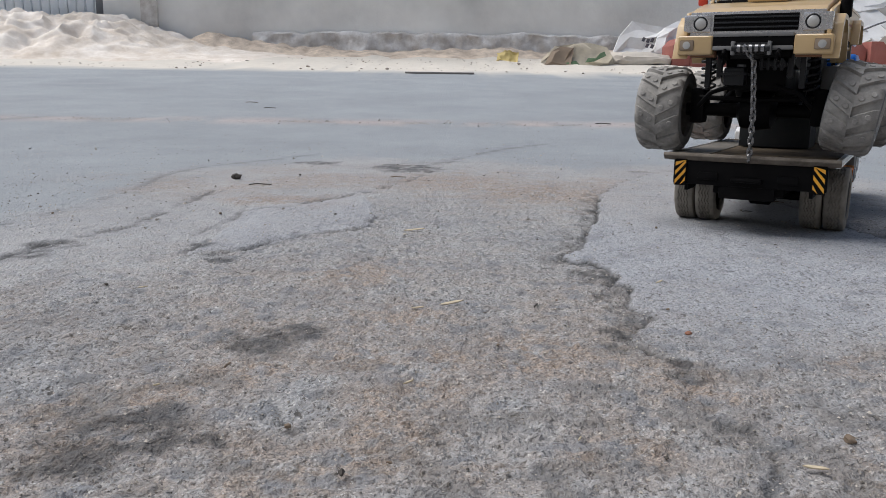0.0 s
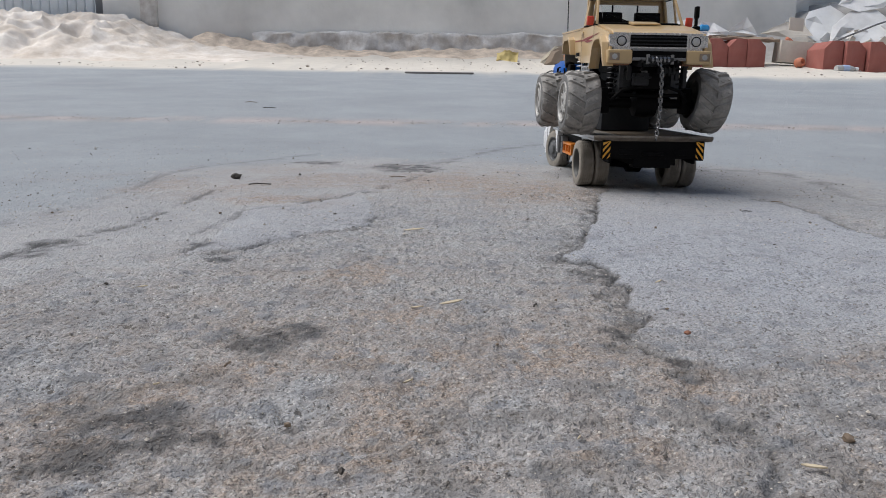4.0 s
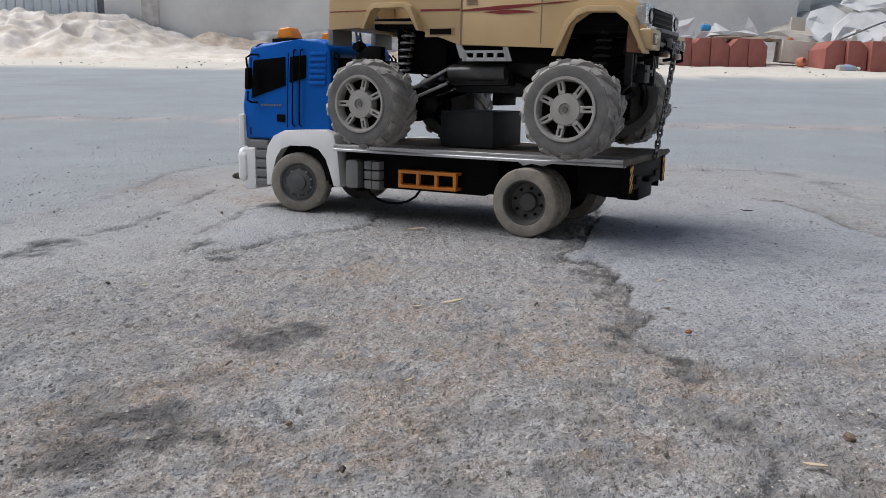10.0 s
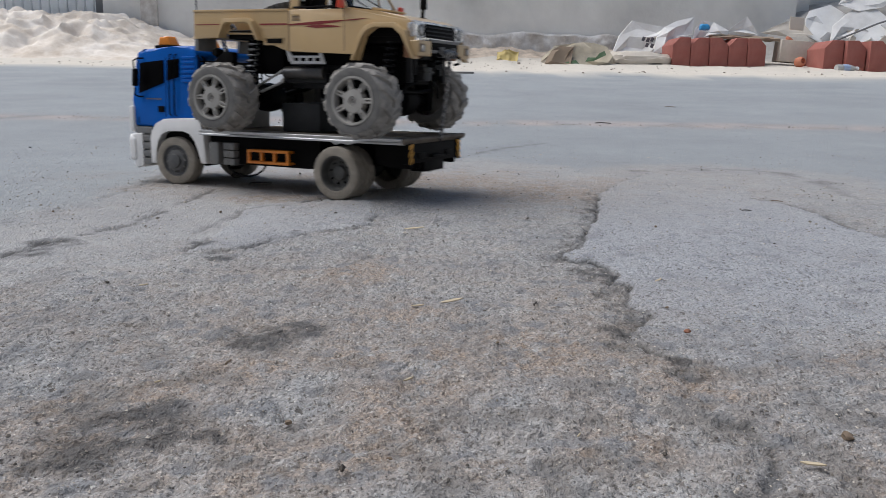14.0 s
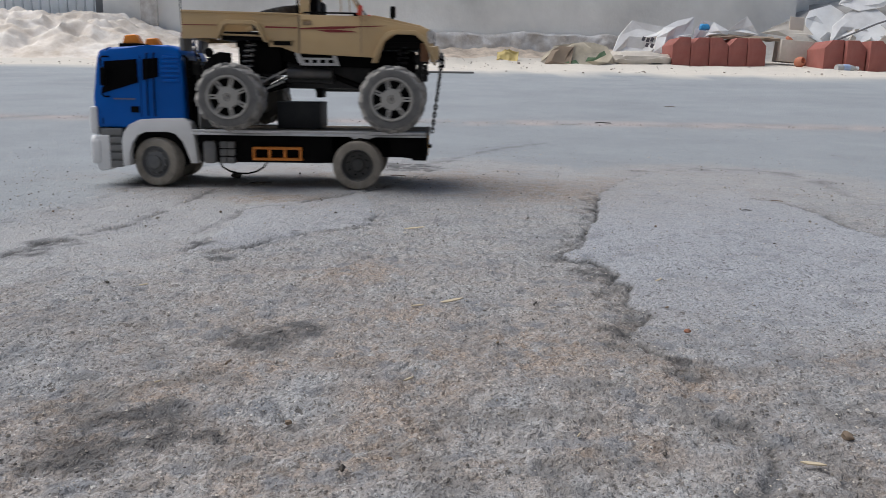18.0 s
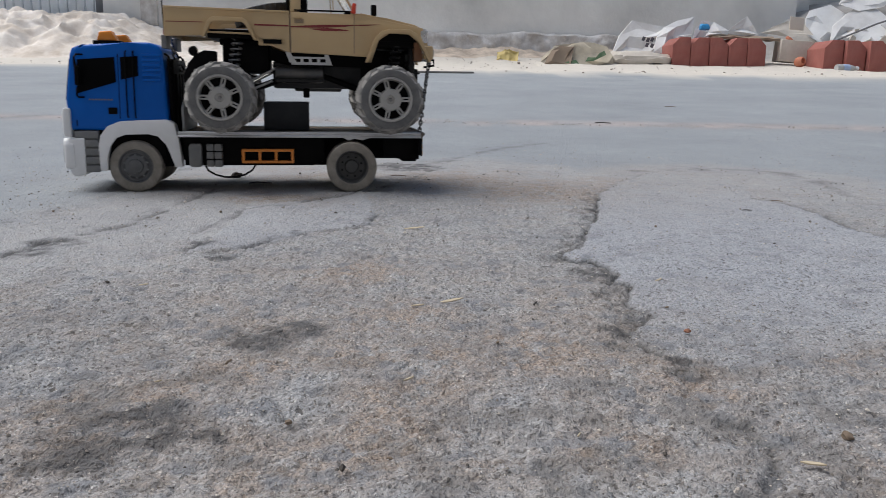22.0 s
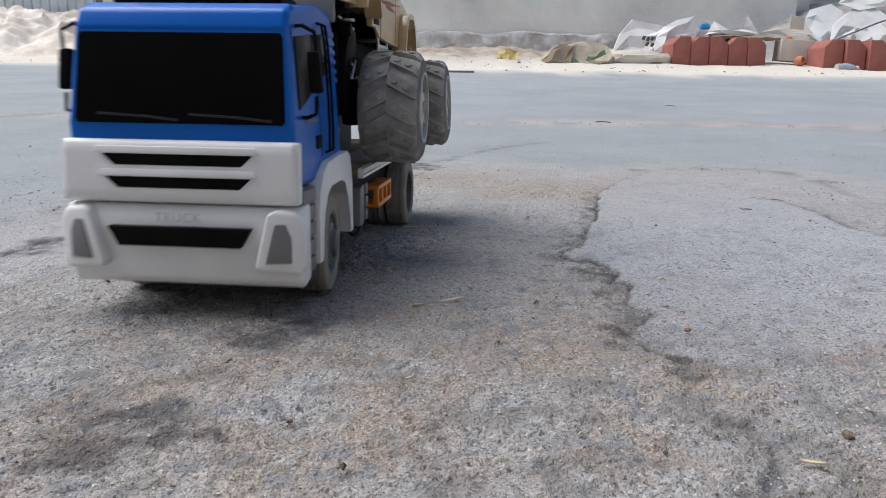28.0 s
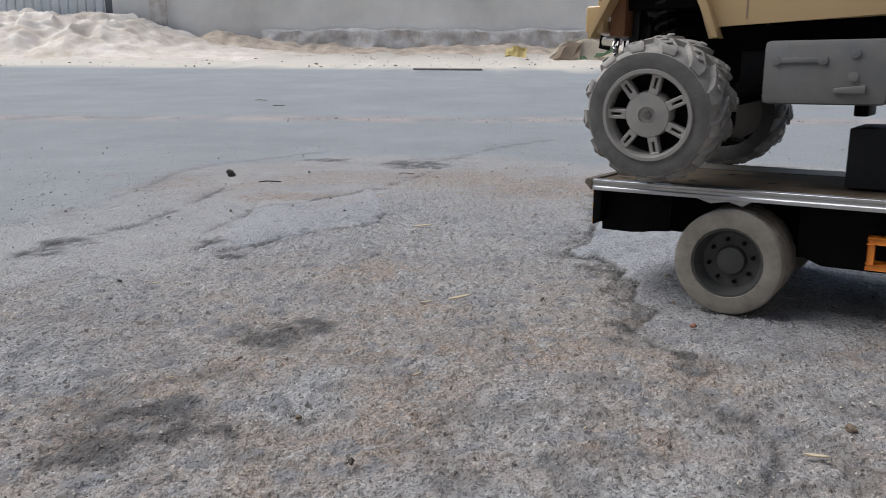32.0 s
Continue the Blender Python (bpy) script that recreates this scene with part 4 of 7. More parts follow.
    thing("batten", bm, TIMBER, "thin dark wooden batten lying at the road's edge", "batten", at=pose(-0.037, 4.91, lv(4.91) + 0.001, -3, 0, -2))


build_rubbish()


def pebble(size, seed, flat=0.7, material=None):
    bm = fresh()
    bmesh.ops.create_icosphere(bm, subdivisions=2, radius=1)
    r = random.Random(seed)
    ax = [r.uniform(0.7, 1.2) for _ in range(3)]
    for v in bm.verts:
        n = noise.noise(v.co * 1.4 + Vector((seed * 3.1, 0, 0)))
        v.co = Vector((v.co.x * ax[0], v.co.y * ax[1], v.co.z * flat)) * size * (1 + 0.5 * n)
    return bm


def lay_small():
    """What lies loose on the asphalt and can be told apart."""
    up = level
    for k, (x, y, s) in enumerate(((-0.189, 1.058, 0.0028), (-0.204, 0.731, 0.0024), (-0.053, 0.264, 0.0021), (-0.030, 0.230, 0.0025), (0.139, 0.258, 0.0036), (0.064, 0.440, 0.0014), (0.257, 0.616, 0.0016), (0.183, 0.687, 0.0022), (0.122, 0.424, 0.0016), (0.073, 0.244, 0.0016), (-0.352, 0.720, 0.002), (0.296, 0.799, 0.0018), (-0.197, 0.461, 0.002), (0.026, 0.359, 0.0012), (-0.016, 0.238, 0.0013))):
        thing("pebble", pebble(s * 0.6, 40 + k), STONE if k % 3 else DARKSTONE, "small brown stone lying on the asphalt", "stone", "loose stones on the road", at=pose(x, y, up(y) + s * 0.45))
    thing("pebble", pebble(0.0015, 77), REDSTONE, "small reddish stone lying on the asphalt", "stone", "loose stones on the road", at=pose(0.120, 0.379, 0.0012))
    for k, (x, y, ln, tn) in enumerate(((-0.013, 0.307, 0.005, 35), (-0.013, 0.418, 0.007, -5), (0.005, 0.429, 0.014, 15), (-0.024, 0.658, 0.018, -10), (-0.173, 0.454, 0.006, 0), (0.118, 0.237, 0.008, -35), (0.047, 0.256, 0.003, 60), (0.133, 0.485, 0.007, 40), (-0.111, 0.300, 0.003, 20))):
        bm = fresh()
        prism(bm, [(-ln / 2, 0), (-ln * 0.2, -ln * 0.11), (ln * 0.3, -ln * 0.08), (ln / 2, 0.0), (ln * 0.2, ln * 0.1), (-ln * 0.3, ln * 0.08)], 0, 0.0006, "z", 0.0001, 1)
        thing("straw_chip", bm, DRYLEAF, "pale dry straw chip lying on the asphalt", "straw chip", "straw chips on the road", at=pose(x, y, up(y) + 0.0012, 6, -8, tn))
    for k, (x, y, ln, tn) in enumerate(((-0.217, 0.951, 0.026, 8), (-0.060, 1.049, 0.02, 4), (0.383, 1.981, 0.038, -4), (-0.591, 2.505, 0.036, 3), (-0.494, 2.308, 0.034, -3), (0.694, 2.531, 0.034, 0), (0.299, 0.790, 0.010, 5), (0.358, 0.862, 0.012, -30), (0.051, 0.427, 0.007, 70), (-0.090, 0.325, 0.005, 80))):
        bm = fresh()
        tube(bm, [(-ln / 2, 0, 0), (-ln * 0.15, ln * 0.03, ln * 0.04), (ln * 0.2, -ln * 0.02, ln * 0.02), (ln / 2, ln * 0.03, 0)], max(0.0005, ln * 0.028), 6)
        thing("twig", bm, STONE if k % 2 else DARKSTONE, "short dark twig lying on the asphalt", "twig", "twigs on the road", at=pose(x, y, up(y) + 0.001, 0, 0, tn))
    # countless grit
    rng = np.random.RandomState(7)
    verts, faces = [], []
    shape = np.array([(1, 0, 0), (-1, 0, 0), (0, 1, 0), (0, -1, 0), (0, 0, 0.8), (0, 0, -0.4)], float)
    tris = [(0, 2, 4), (2, 1, 4), (1, 3, 4), (3, 0, 4), (2, 0, 5), (1, 2, 5), (3, 1, 5), (0, 3, 5)]
    for k in range(16000):
        y = 0.2 + 1.6 * rng.rand() ** 1.8 if k < 6500 else rng.uniform(0.8, 4.5)
        x = rng.uniform(-0.62, 0.62) * (y + 0.1) * 1.15
        s = rng.choice([0.0003, 0.0004, 0.0006, 0.0009], p=[0.45, 0.35, 0.17, 0.03]) * (1 if y < 0.8 else 1.5)
        if k >= 12500:
            y = 0.2 + 0.55 * rng.rand() ** 1.3
            x = rng.uniform(-0.62, 0.62) * (y + 0.08) * 1.1
            s = rng.choice([0.00035, 0.0005, 0.0008], p=[0.5, 0.38, 0.12])
        elif k >= 10500:
            y = rng.uniform(0.62, 1.45)
            x = rng.uniform(-0.6, 0.6) * (y + 0.1) * 1.15
            s = rng.choice([0.0007, 0.0011, 0.0018], p=[0.65, 0.3, 0.05])
        elif k >= 9000:
            y = 1.945 + rng.normal(0, 0.03)
            s = rng.choice([0.0008, 0.0013, 0.0024], p=[0.62, 0.32, 0.06])
        a = rng.uniform(0, 6.28)
        pts = shape * s * rng.uniform(0.6, 1.4, (6, 1))
        n = len(verts)
        for p in pts:
            verts.append((x + p[0] * math.cos(a) - p[1] * math.sin(a), y + p[0] * math.sin(a) + p[1] * math.cos(a), float(p[2])))
        faces += [(n + i, n + j, n + l) for i, j, l in tris]
    v = np.array(verts)
    v[:, 2] += slope(v[:, 1]) + 0.0006
    me = bpy.data.meshes.new("grit")
    me.from_pydata(v.tolist(), [], faces)
    m, t, b = tree("loose grit")
    g = t.nodes.new("ShaderNodeNewGeometry")
    col = mixed(t, g.outputs["Random Per Island"], (0.06, 0.052, 0.046), (0.52, 0.47, 0.41))
    t.links.new(col, b.inputs["Base Color"])
    b.inputs["Roughness"].default_value = 0.9
    me.materials.append(m)
    tagged(new("grit", me), "scattered grit and sand grains on the asphalt", "grit", kind="stuff")


lay_small()
clod = thing("clod", pebble(0.0062, 9, 0.75), DARKSTONE, "dark dry clod of earth that a wheel pushes aside", "clod", at=pose(-0.258, 1.004, 0.004))

# ---- the toy lorry: x ahead, y to its left, its rear axle over the origin ----
ROAD = -0.0005
lorry = new("toy_lorry")
tagged(lorry, "blue and white toy flatbed lorry with dusty grey tyres", "toy truck")
wheels = []


def tapered(verts, z0, z1, amount):
    """Draws a cab in towards its roof."""
    for v in verts:
        k = max(0.0, min(1.0, (v.co.z - z0) / (z1 - z0)))
        v.co.y *= 1 - amount * k


def build_cab():
    bm = fresh()
    side = [(0.1935, 0.066), (0.2985, 0.066), (0.3005, 0.097), (0.2945, 0.143), (0.2895, 0.1495), (0.278, 0.1525), (0.235, 0.1555), (0.212, 0.1560), (0.2015, 0.1525), (0.1975, 0.145)]
    vs = prism(bm, side, -0.0565, 0.0565, "y", 0.0035, 3)
    tapered(vs, 0.095, 0.155, 0.085)
    part("cab_body", bm, BLUE, lorry, "blue plastic cab shell")
    # pressed ribs on the rear quarter
    for s in (-1, 1):
        for k in range(6):
            z = 0.1165 + 0.0050 * k
            bm = fresh()
            v = box(bm, 0.2005, 0.2195, s * 0.0565 - 0.0008, s * 0.0565 + 0.0009, z, z + 0.0030, 0.0008, 2)
            tapered(v, 0.095, 0.155, 0.085)
            part("cab_rib", bm, BLUE, lorry)
    # sun visor lip over the windscreen
    bm = fresh()
    v = prism(bm, [(0.2930, 0.1388), (0.2958, 0.1400), (0.2920, 0.1490), (0.2800, 0.1532), (0.2800, 0.1505), (0.290, 0.1475)], -0.0515, 0.0515, "y", 0.0022, 3)
    part("visor", bm, BLUE, lorry, "blue roof lip over the windscreen")
    # windscreen
    bm = fresh()
    ring = [(-0.0512, 0.0968), (0.0512, 0.0968), (0.0522, 0.0985), (0.0504, 0.1368), (0.0490, 0.1384), (-0.0490, 0.1384), (-0.0504, 0.1368), (-0.0522, 0.0985)]
    prism(bm, ring, 0.2990, 0.3016, "x", 0.0006)
    for q in bm.verts:
        q.co.x -= (q.co.z - 0.097) / 0.046 * 0.0062
    part("windscreen", bm, DARKGLASS, lorry, "black opaque windscreen")
    for y0 in (-0.012, 0.034):
        bm = fresh()
        tube(bm, [(0.3025, y0 + 0.012, 0.0985), (0.3026, y0 - 0.005, 0.1002), (0.3024, y0 - 0.028, 0.1012)], 0.0006, 6)
        part("wiper", bm, CHARCOAL, lorry)
    # white front: grille panel
    bm = fresh()
    front = [(0.296, 0.0580), (0.3035, 0.0590), (0.3055, 0.0635), (0.3055, 0.0850), (0.3040, 0.0892), (0.296, 0.0892)]
    prism(bm, front, -0.0575, 0.0575, "y", 0.0022, 3)
    for s in (-1, 1):
        prism(bm, [(0.2965, 0.059), (0.3035, 0.059), (0.3035, 0.0890), (0.2965, 0.0890)], s * 0.0545, s * 0.0592, "y", 0.0016)
    part("grille_panel", bm, WHITE, lorry, "white plastic grille panel")
    for z, h, w in ((0.0800, 0.0056, 0.0375), (0.0690, 0.0056, 0.0365)):
        bm = fresh()
        prism(bm, [(-w, z + h / 2), (-w + 0.006, z - h / 2), (w - 0.006, z - h / 2), (w, z + h / 2)], 0.3035, 0.3060, "x", 0.0005)
        part("grille_slot", bm, BLACK, lorry)
        bm = fresh()
        prism(bm, [(-w - 0.003, z + h / 2 + 0.0012), (-w - 0.002, z + h / 2), (w + 0.002, z + h / 2), (w + 0.003, z + h / 2 + 0.0012), (w + 0.001, z + h / 2 + 0.0035), (-w - 0.001, z + h / 2 + 0.0035)], 0.304, 0.3074, "x", 0.0006)
        part("grille_bar", bm, WHITE, lorry)
    # bumper
    bm = fresh()
    prof = [(0.288, 0.0190), (0.300, 0.0165), (0.3045, 0.0205), (0.3055, 0.031), (0.3075, 0.042), (0.3075, 0.0510), (0.3050, 0.0574), (0.288, 0.0586)]
    vs = prism(bm, prof, -0.0595, 0.0595, "y", 0.0025, 3)
    for q in vs:
        k = max(0.0, (abs(q.co.y) - 0.038) / 0.0215)
        q.co.x -= 0.0055 * k * k
        if q.co.z < 0.026 and abs(q.co.y) < 0.034:
            q.co.z += 0.0035
    part("bumper", bm, WHITE, lorry, "white plastic bumper")
    bm = fresh()
    prism(bm, [(-0.036, 0.0475), (-0.0305, 0.0380), (0.0305, 0.0380), (0.036, 0.0475)], 0.3030, 0.3083, "x", 0.0006)
    part("bumper_slot", bm, BLACK, lorry)
    for s in (-1, 1):
        bm = fresh()
        prism(bm, [(s * 0.0375, 0.0290), (s * 0.0395, 0.0270), (s * 0.0600, 0.0250), (s * 0.0612, 0.0300), (s * 0.0608, 0.0505), (s * 0.0580, 0.0560), (s * 0.0475, 0.0575), (s * 0.0440, 0.0550)], 0.2985, 0.3095, "x", 0.0028, 3)
        for q in bm.verts:
            q.co.x -= 0.30 * max(0, abs(q.co.y) - 0.044)
        corner = part("bumper_corner", bm, WHITE, lorry, "white bulging bumper corner")
        bm = fresh()
        prism(bm, [(s * 0.0435, 0.0312), (s * 0.0558, 0.0312), (s * 0.0556, 0.0440), (s * 0.0530, 0.0505), (s * 0.0480, 0.0505)], 0.3030, 0.3101, "x", 0.0008)
        for q in bm.verts:
            q.co.x -= 0.30 * max(0, abs(q.co.y) - 0.044)
        part("headlamp", bm, GREY, corner, "dull grey headlamp")
    # raised word on the bumper
    cu = bpy.data.curves.new("badge", "FONT")
    cu.body, cu.size, cu.extrude, cu.align_x, cu.align_y = "TRUCK", 0.0065, 0.0004, "CENTER", "CENTER"
    cu.space_character = 1.15
    holder = new("badge_source", cu)
    me = bpy.data.meshes.new_from_object(holder.evaluated_get(bpy.context.evaluated_depsgraph_get()))
    bpy.data.objects.remove(holder)
    me.transform(pose(0.3076, 0, 0.0522, 90, 0, 90))
    me.materials.append(surface("raised grey lettering", (0.52, 0.52, 0.52), 0.5, dust=0.2))
    badge = new("badge", me)
    badge.parent = lorry
    tagged(badge, "raised grey word on the white bumper")
    for s in (-1, 1):
        y = s * 0.0565

        def lean(verts):
            tapered(verts, 0.095, 0.155, 0.085)
        bm = fresh()
        lean(prism(bm, [(0.2885, 0.1035), (0.2870, 0.1375), (0.2485, 0.1405), (0.2475, 0.1155)], y - 0.0009, y + 0.0009, "y", 0.0006))
        part("side_window", bm, DARKGLASS, lorry, "black side window")
        bm = fresh()
        lean(prism(bm, [(0.2425, 0.1180), (0.2425, 0.1405), (0.2240, 0.1420), (0.2240, 0.1220)], y - 0.0008, y + 0.0008, "y", 0.0005))
        part("rear_side_window", bm, DARKGLASS, lorry, "small black side window")
        bm = fresh()
        lean(box(bm, 0.2475, 0.2570, y - 0.0010, y + 0.0010, 0.0830, 0.0898, 0.0005))
        part("door_handle", bm, BLACK, lorry)
        # door seam and faint marking
        for a, b in (((0.2450, 0.078), (0.2450, 0.1440)), ((0.2900, 0.070), (0.2905, 0.1400))):
            bm = fresh()
            lean(box(bm, a[0] - 0.0004, b[0] + 0.0004, y - 0.0003, y + 0.0003, a[1], b[1]))
            part("door_seam", bm, BLACK, lorry)
        bm = fresh()
        for k in range(8):
            lean(box(bm, 0.2745 - 0.0032 * k, 0.2765 - 0.0032 * k, y - 0.0003, y + 0.0003, 0.0970, 0.0986))
        part("door_marking", bm, GREY, lorry, "row of tiny pale marks on the door")
        # grab rails and ladder on the rear edge
        bm = fresh()
        for y1 in (0.0530, 0.0460):
            tube(bm, [(0.1960, s * y1, 0.145), (0.1925, s * y1, 0.142), (0.1915, s * y1, 0.120), (0.1905, s * y1, 0.100), (0.1905, s * y1, 0.084)], 0.0010, 6)
        for k in range(7):
            z = 0.088 + 0.0085 * k
            tube(bm, [(0.1910, s * 0.0530, z), (0.1910, s * 0.0460, z)], 0.0009, 6)
        part("grab_ladder", bm, BLACK, lorry, "black plastic grab ladder")
        for x in (0.2365, 0.2285):
            bm = fresh()
            tube(bm, [(x, s * 0.0515, 0.1470), (x, s * 0.0550, 0.1460), (x, s * 0.0565, 0.136), (x, s * 0.0580, 0.115), (x, s * 0.0590, 0.092), (x, s * 0.0590, 0.081), (x, s * 0.0560, 0.0795)], 0.0008, 6)
            part("grab_rail", bm, BLACK, lorry, "black upright grab rail")
        # mirrors
        m = fresh()
        lean(box(m, 0.2825, 0.2875, s * 0.0595 - 0.0035, s * 0.0595 + 0.0035, 0.1115, 0.1310, 0.002))
        for q in m.verts:
            q.co.y += s * 0.0060
        mir = part("mirror", m, BLACK, lorry, "tall black side mirror")
        m = fresh()
        tube(m, [(0.281, s * 0.053, 0.1425), (0.2865, s * 0.0575, 0.1425), (0.2870, s * 0.0635, 0.1395), (0.2855, s * 0.0640, 0.131)], 0.0010, 6)
        part("mirror_arm", m, BLACK, mir)
        m = fresh()
        tube(m, [(0.281, s * 0.056, 0.1000), (0.2860, s * 0.0590, 0.1000), (0.2865, s * 0.0640, 0.1020), (0.2855, s * 0.0640, 0.110)], 0.0010, 6)
        part("mirror_arm", m, BLACK, mir)
        # white wheel-arch wing
        bm = fresh()
        outer = [(0.2685, 0.0235), (0.2690, 0.0500), (0.2665, 0.0605), (0.2590, 0.0700), (0.2460, 0.0755), (0.2250, 0.0768), (0.1960, 0.0778), (0.1885, 0.0735), (0.1850, 0.0600), (0.1815, 0.0270)]
        inner = [(0.1895, 0.0270), (0.1925, 0.0420), (0.1965, 0.0520), (0.2050, 0.0610), (0.2150, 0.0635), (0.2400, 0.0630), (0.2505, 0.0590), (0.2575, 0.0500), (0.2600, 0.0380), (0.2605, 0.0235)]
        prism(bm, outer + inner, s * 0.044, s * 0.0607, "y", 0.0012)
        part("wheel_arch", bm, WHITE, lorry, "white plastic wheel arch")
        bm = fresh()
        prism(bm, inner[::-1], s * 0.030, s * 0.044, "y")
        part("arch_liner", bm, BLACK, lorry)
        # grey steps behind the bumper
        bm = fresh()
        box(bm, 0.2695, 0.2925, s * 0.0440, s * 0.0560, 0.0225, 0.0655, 0.001)
        steps = part("cab_step", bm, GREY, lorry, "grey plastic cab steps")
        for k in range(5):
            bm = fresh()
            box(bm, 0.2690, 0.2935, s * 0.0540, s * 0.0588, 0.0215 + 0.0090 * k, 0.0290 + 0.0090 * k, 0.0012)
            part("tread", bm, GREY, steps)
        # beacons
        bm = fresh()
        box(bm, 0.243, 0.2720, s * 0.0345 - 0.009, s * 0.0345 + 0.009, 0.1530, 0.1572, 0.001)
        base = part("beacon_base", bm, BLACK, lorry)
        bm = fresh()
        prism(bm, [(0.2465, 0.1570), (0.2685, 0.1570), (0.2655, 0.1662), (0.2530, 0.1672)], s * 0.0345 - 0.0072, s * 0.0345 + 0.0072, "y", 0.0018, 3)
        part("beacon", bm, AMBER, base, "amber roof beacon")
    bm = fresh()
    box(bm, 0.236, 0.275, -0.026, 0.026, 0.1535, 0.1565, 0.001)
    part("light_bar", bm, BLACK, lorry)
    # dark cab floor and rear face
    bm = fresh()
    box(bm, 0.200, 0.293, -0.050, 0.050, 0.030, 0.070, 0.002)
    part("cab_floor", bm, BLACK, lorry)
    bm = fresh()
    box(bm, 0.1885, 0.1945, -0.044, 0.044, 0.060, 0.140, 0.002)
    part("cab_back", bm, BLACK, lorry)
    for k in range(5):
        bm = fresh()
        box(bm, 0.1855, 0.1890, -0.040 + 0.018 * k, -0.032 + 0.018 * k, 0.065, 0.125, 0.001)
        part("back_rib", bm, BLACK, lorry)
    # the upper cab is drawn up to its full height, and the nose in a little
    for ob in lorry.children_recursive:
        for q in ob.data.vertices:
            q.co.z += 0.03 * max(0.0, q.co.z - 0.09)
            q.co.x -= 0.035 * max(0.0, q.co.x - 0.20)


build_cab()


def build_chassis():
    for s in (-1, 1):
        bm = fresh()
        box(bm, -0.074, 0.270, s * 0.017, s * 0.027, 0.034, 0.0585, 0.001)
        part("chassis_rail", bm, BLACK, lorry)
        bm = fresh()
        prism(bm, [(0.0300, 0.0600), (0.0300, 0.0335), (0.0420, 0.0285), (0.1800, 0.0285), (0.1800, 0.0600)], s * 0.050, s * 0.054, "y", 0.0008)
        part("side_skirt", bm, BLACK, lorry, "black plastic side skirt")
        # orange side guard with three openings
        bm = fresh()
        x0, x1, z0, z1 = 0.0630, 0.1185, 0.0318, 0.0470
        for zz in (z0, z1 - 0.0028):
            box(bm, x0, x1, s * 0.0545, s * 0.0655, zz, zz + 0.0028, 0.0005)
        for k in range(4):
            xx = x0 + (x1 - x0 - 0.003) * k / 3
            box(bm, xx, xx + 0.003, s * 0.0615, s * 0.0652, z0 + 0.001, z1 - 0.001, 0.0005)
        part("side_guard", bm, ORANGE, lorry, "orange plastic side guard")
        bm = fresh()
        prism(bm, [(0.1610, 0.0300), (0.1625, 0.0275), (0.1725, 0.0275), (0.1740, 0.0300), (0.1740, 0.0500), (0.1725, 0.0525), (0.1625, 0.0525), (0.1610, 0.0500)], s * 0.046, s * 0.0635, "y", 0.001)
        part("fuel_tank", bm, GREY, lorry)
        for k in range(3):
            bm = fresh()
            box(bm, 0.1395, 0.1475, s * 0.046, s * 0.0620, 0.0275 + 0.0086 * k, 0.0350 + 0.0086 * k, 0.001)
            box(bm, 0.1485, 0.1560, s * 0.046, s * 0.0610, 0.0275 + 0.0086 * k, 0.0350 + 0.0086 * k, 0.001)
            part("air_tank", bm, GREY, lorry)
        # plates at the tail
        bm = fresh()
        prism(bm, [(-0.0360, 0.0600), (-0.0370, 0.0375), (-0.0480, 0.0365), (-0.0580, 0.0350), (-0.0770, 0.0350), (-0.0775, 0.0600)], s * 0.0470, s * 0.0500, "y", 0.0006)
        part("tail_side_plate", bm, BLACK, lorry)
        # hazard plates
        bm = fresh()
        y0, y1 = s * 0.0485, s * 0.0585
        box(bm, -0.0796, -0.0782, min(y0, y1), max(y0, y1), 0.0390, 0.0610, 0.0003, 1)
        hz = part("hazard_plate", bm, BLACK, lorry, "black plate with orange slanted stripes")
        for k in range(4):
            bm = fresh()
            z = 0.0325 + 0.0075 * k
            ya, yb = (y1 - s * 0.0008, y0 + s * 0.0008)
            clip = lambda q: max(0.0396, min(0.0604, q))
            yk = ya + (yb - ya) * max(0.0, min(0.7, (0.0396 - z - 0.0015) / 0.0105))
            prism(bm, [(yk, clip(z)), (yk, clip(z + 0.0034) + 0.0001), (yb, clip(z + 0.0139) + 0.0001), (yb, clip(z + 0.0105))], -0.0800, -0.0794, "x")
            part("stripe", bm, HAZARD, hz)
        bm = fresh()
        box(bm, -0.0800, -0.0780, s * 0.031 - 0.008, s * 0.031 + 0.008, 0.0450, 0.0510, 0.0006)
        part("tail_lamp", bm, BLACK, lorry, "black tail lamp")
    bm = fresh()
    box(bm, -0.0785, -0.0745, -0.0595, 0.0595, 0.0405, 0.0600, 0.0008)
    part("tail_board", bm, BLACK, lorry)
    bm = fresh()
    box(bm, -0.078, -0.060, -0.022, 0.022, 0.030, 0.043, 0.002)
    box(bm, -0.0835, -0.0775, -0.012, 0.012, 0.0445, 0.0480, 0.001)
    part("tow_block", bm, BLACK, lorry)
    for x, half in ((0.0, 0.034), (0.2305, 0.042)):
        bm = fresh()
        lathe(bm, [(0.004, -half), (0.004, -0.012), (0.010, -0.008), (0.010, 0.008), (0.004, 0.012), (0.004, half)], (x, 0, 0.0278), segs=20)
        part("axle", bm, BLACK, lorry)
    bm = fresh()
    box(bm, 0.02, 0.155, -0.026, 0.026, 0.026, 0.045, 0.003)
    box(bm, 0.10, 0.14, -0.046, 0.046, 0.030, 0.05, 0.003)
    part("gearbox", bm, BLACK, lorry)
    bm = fresh()
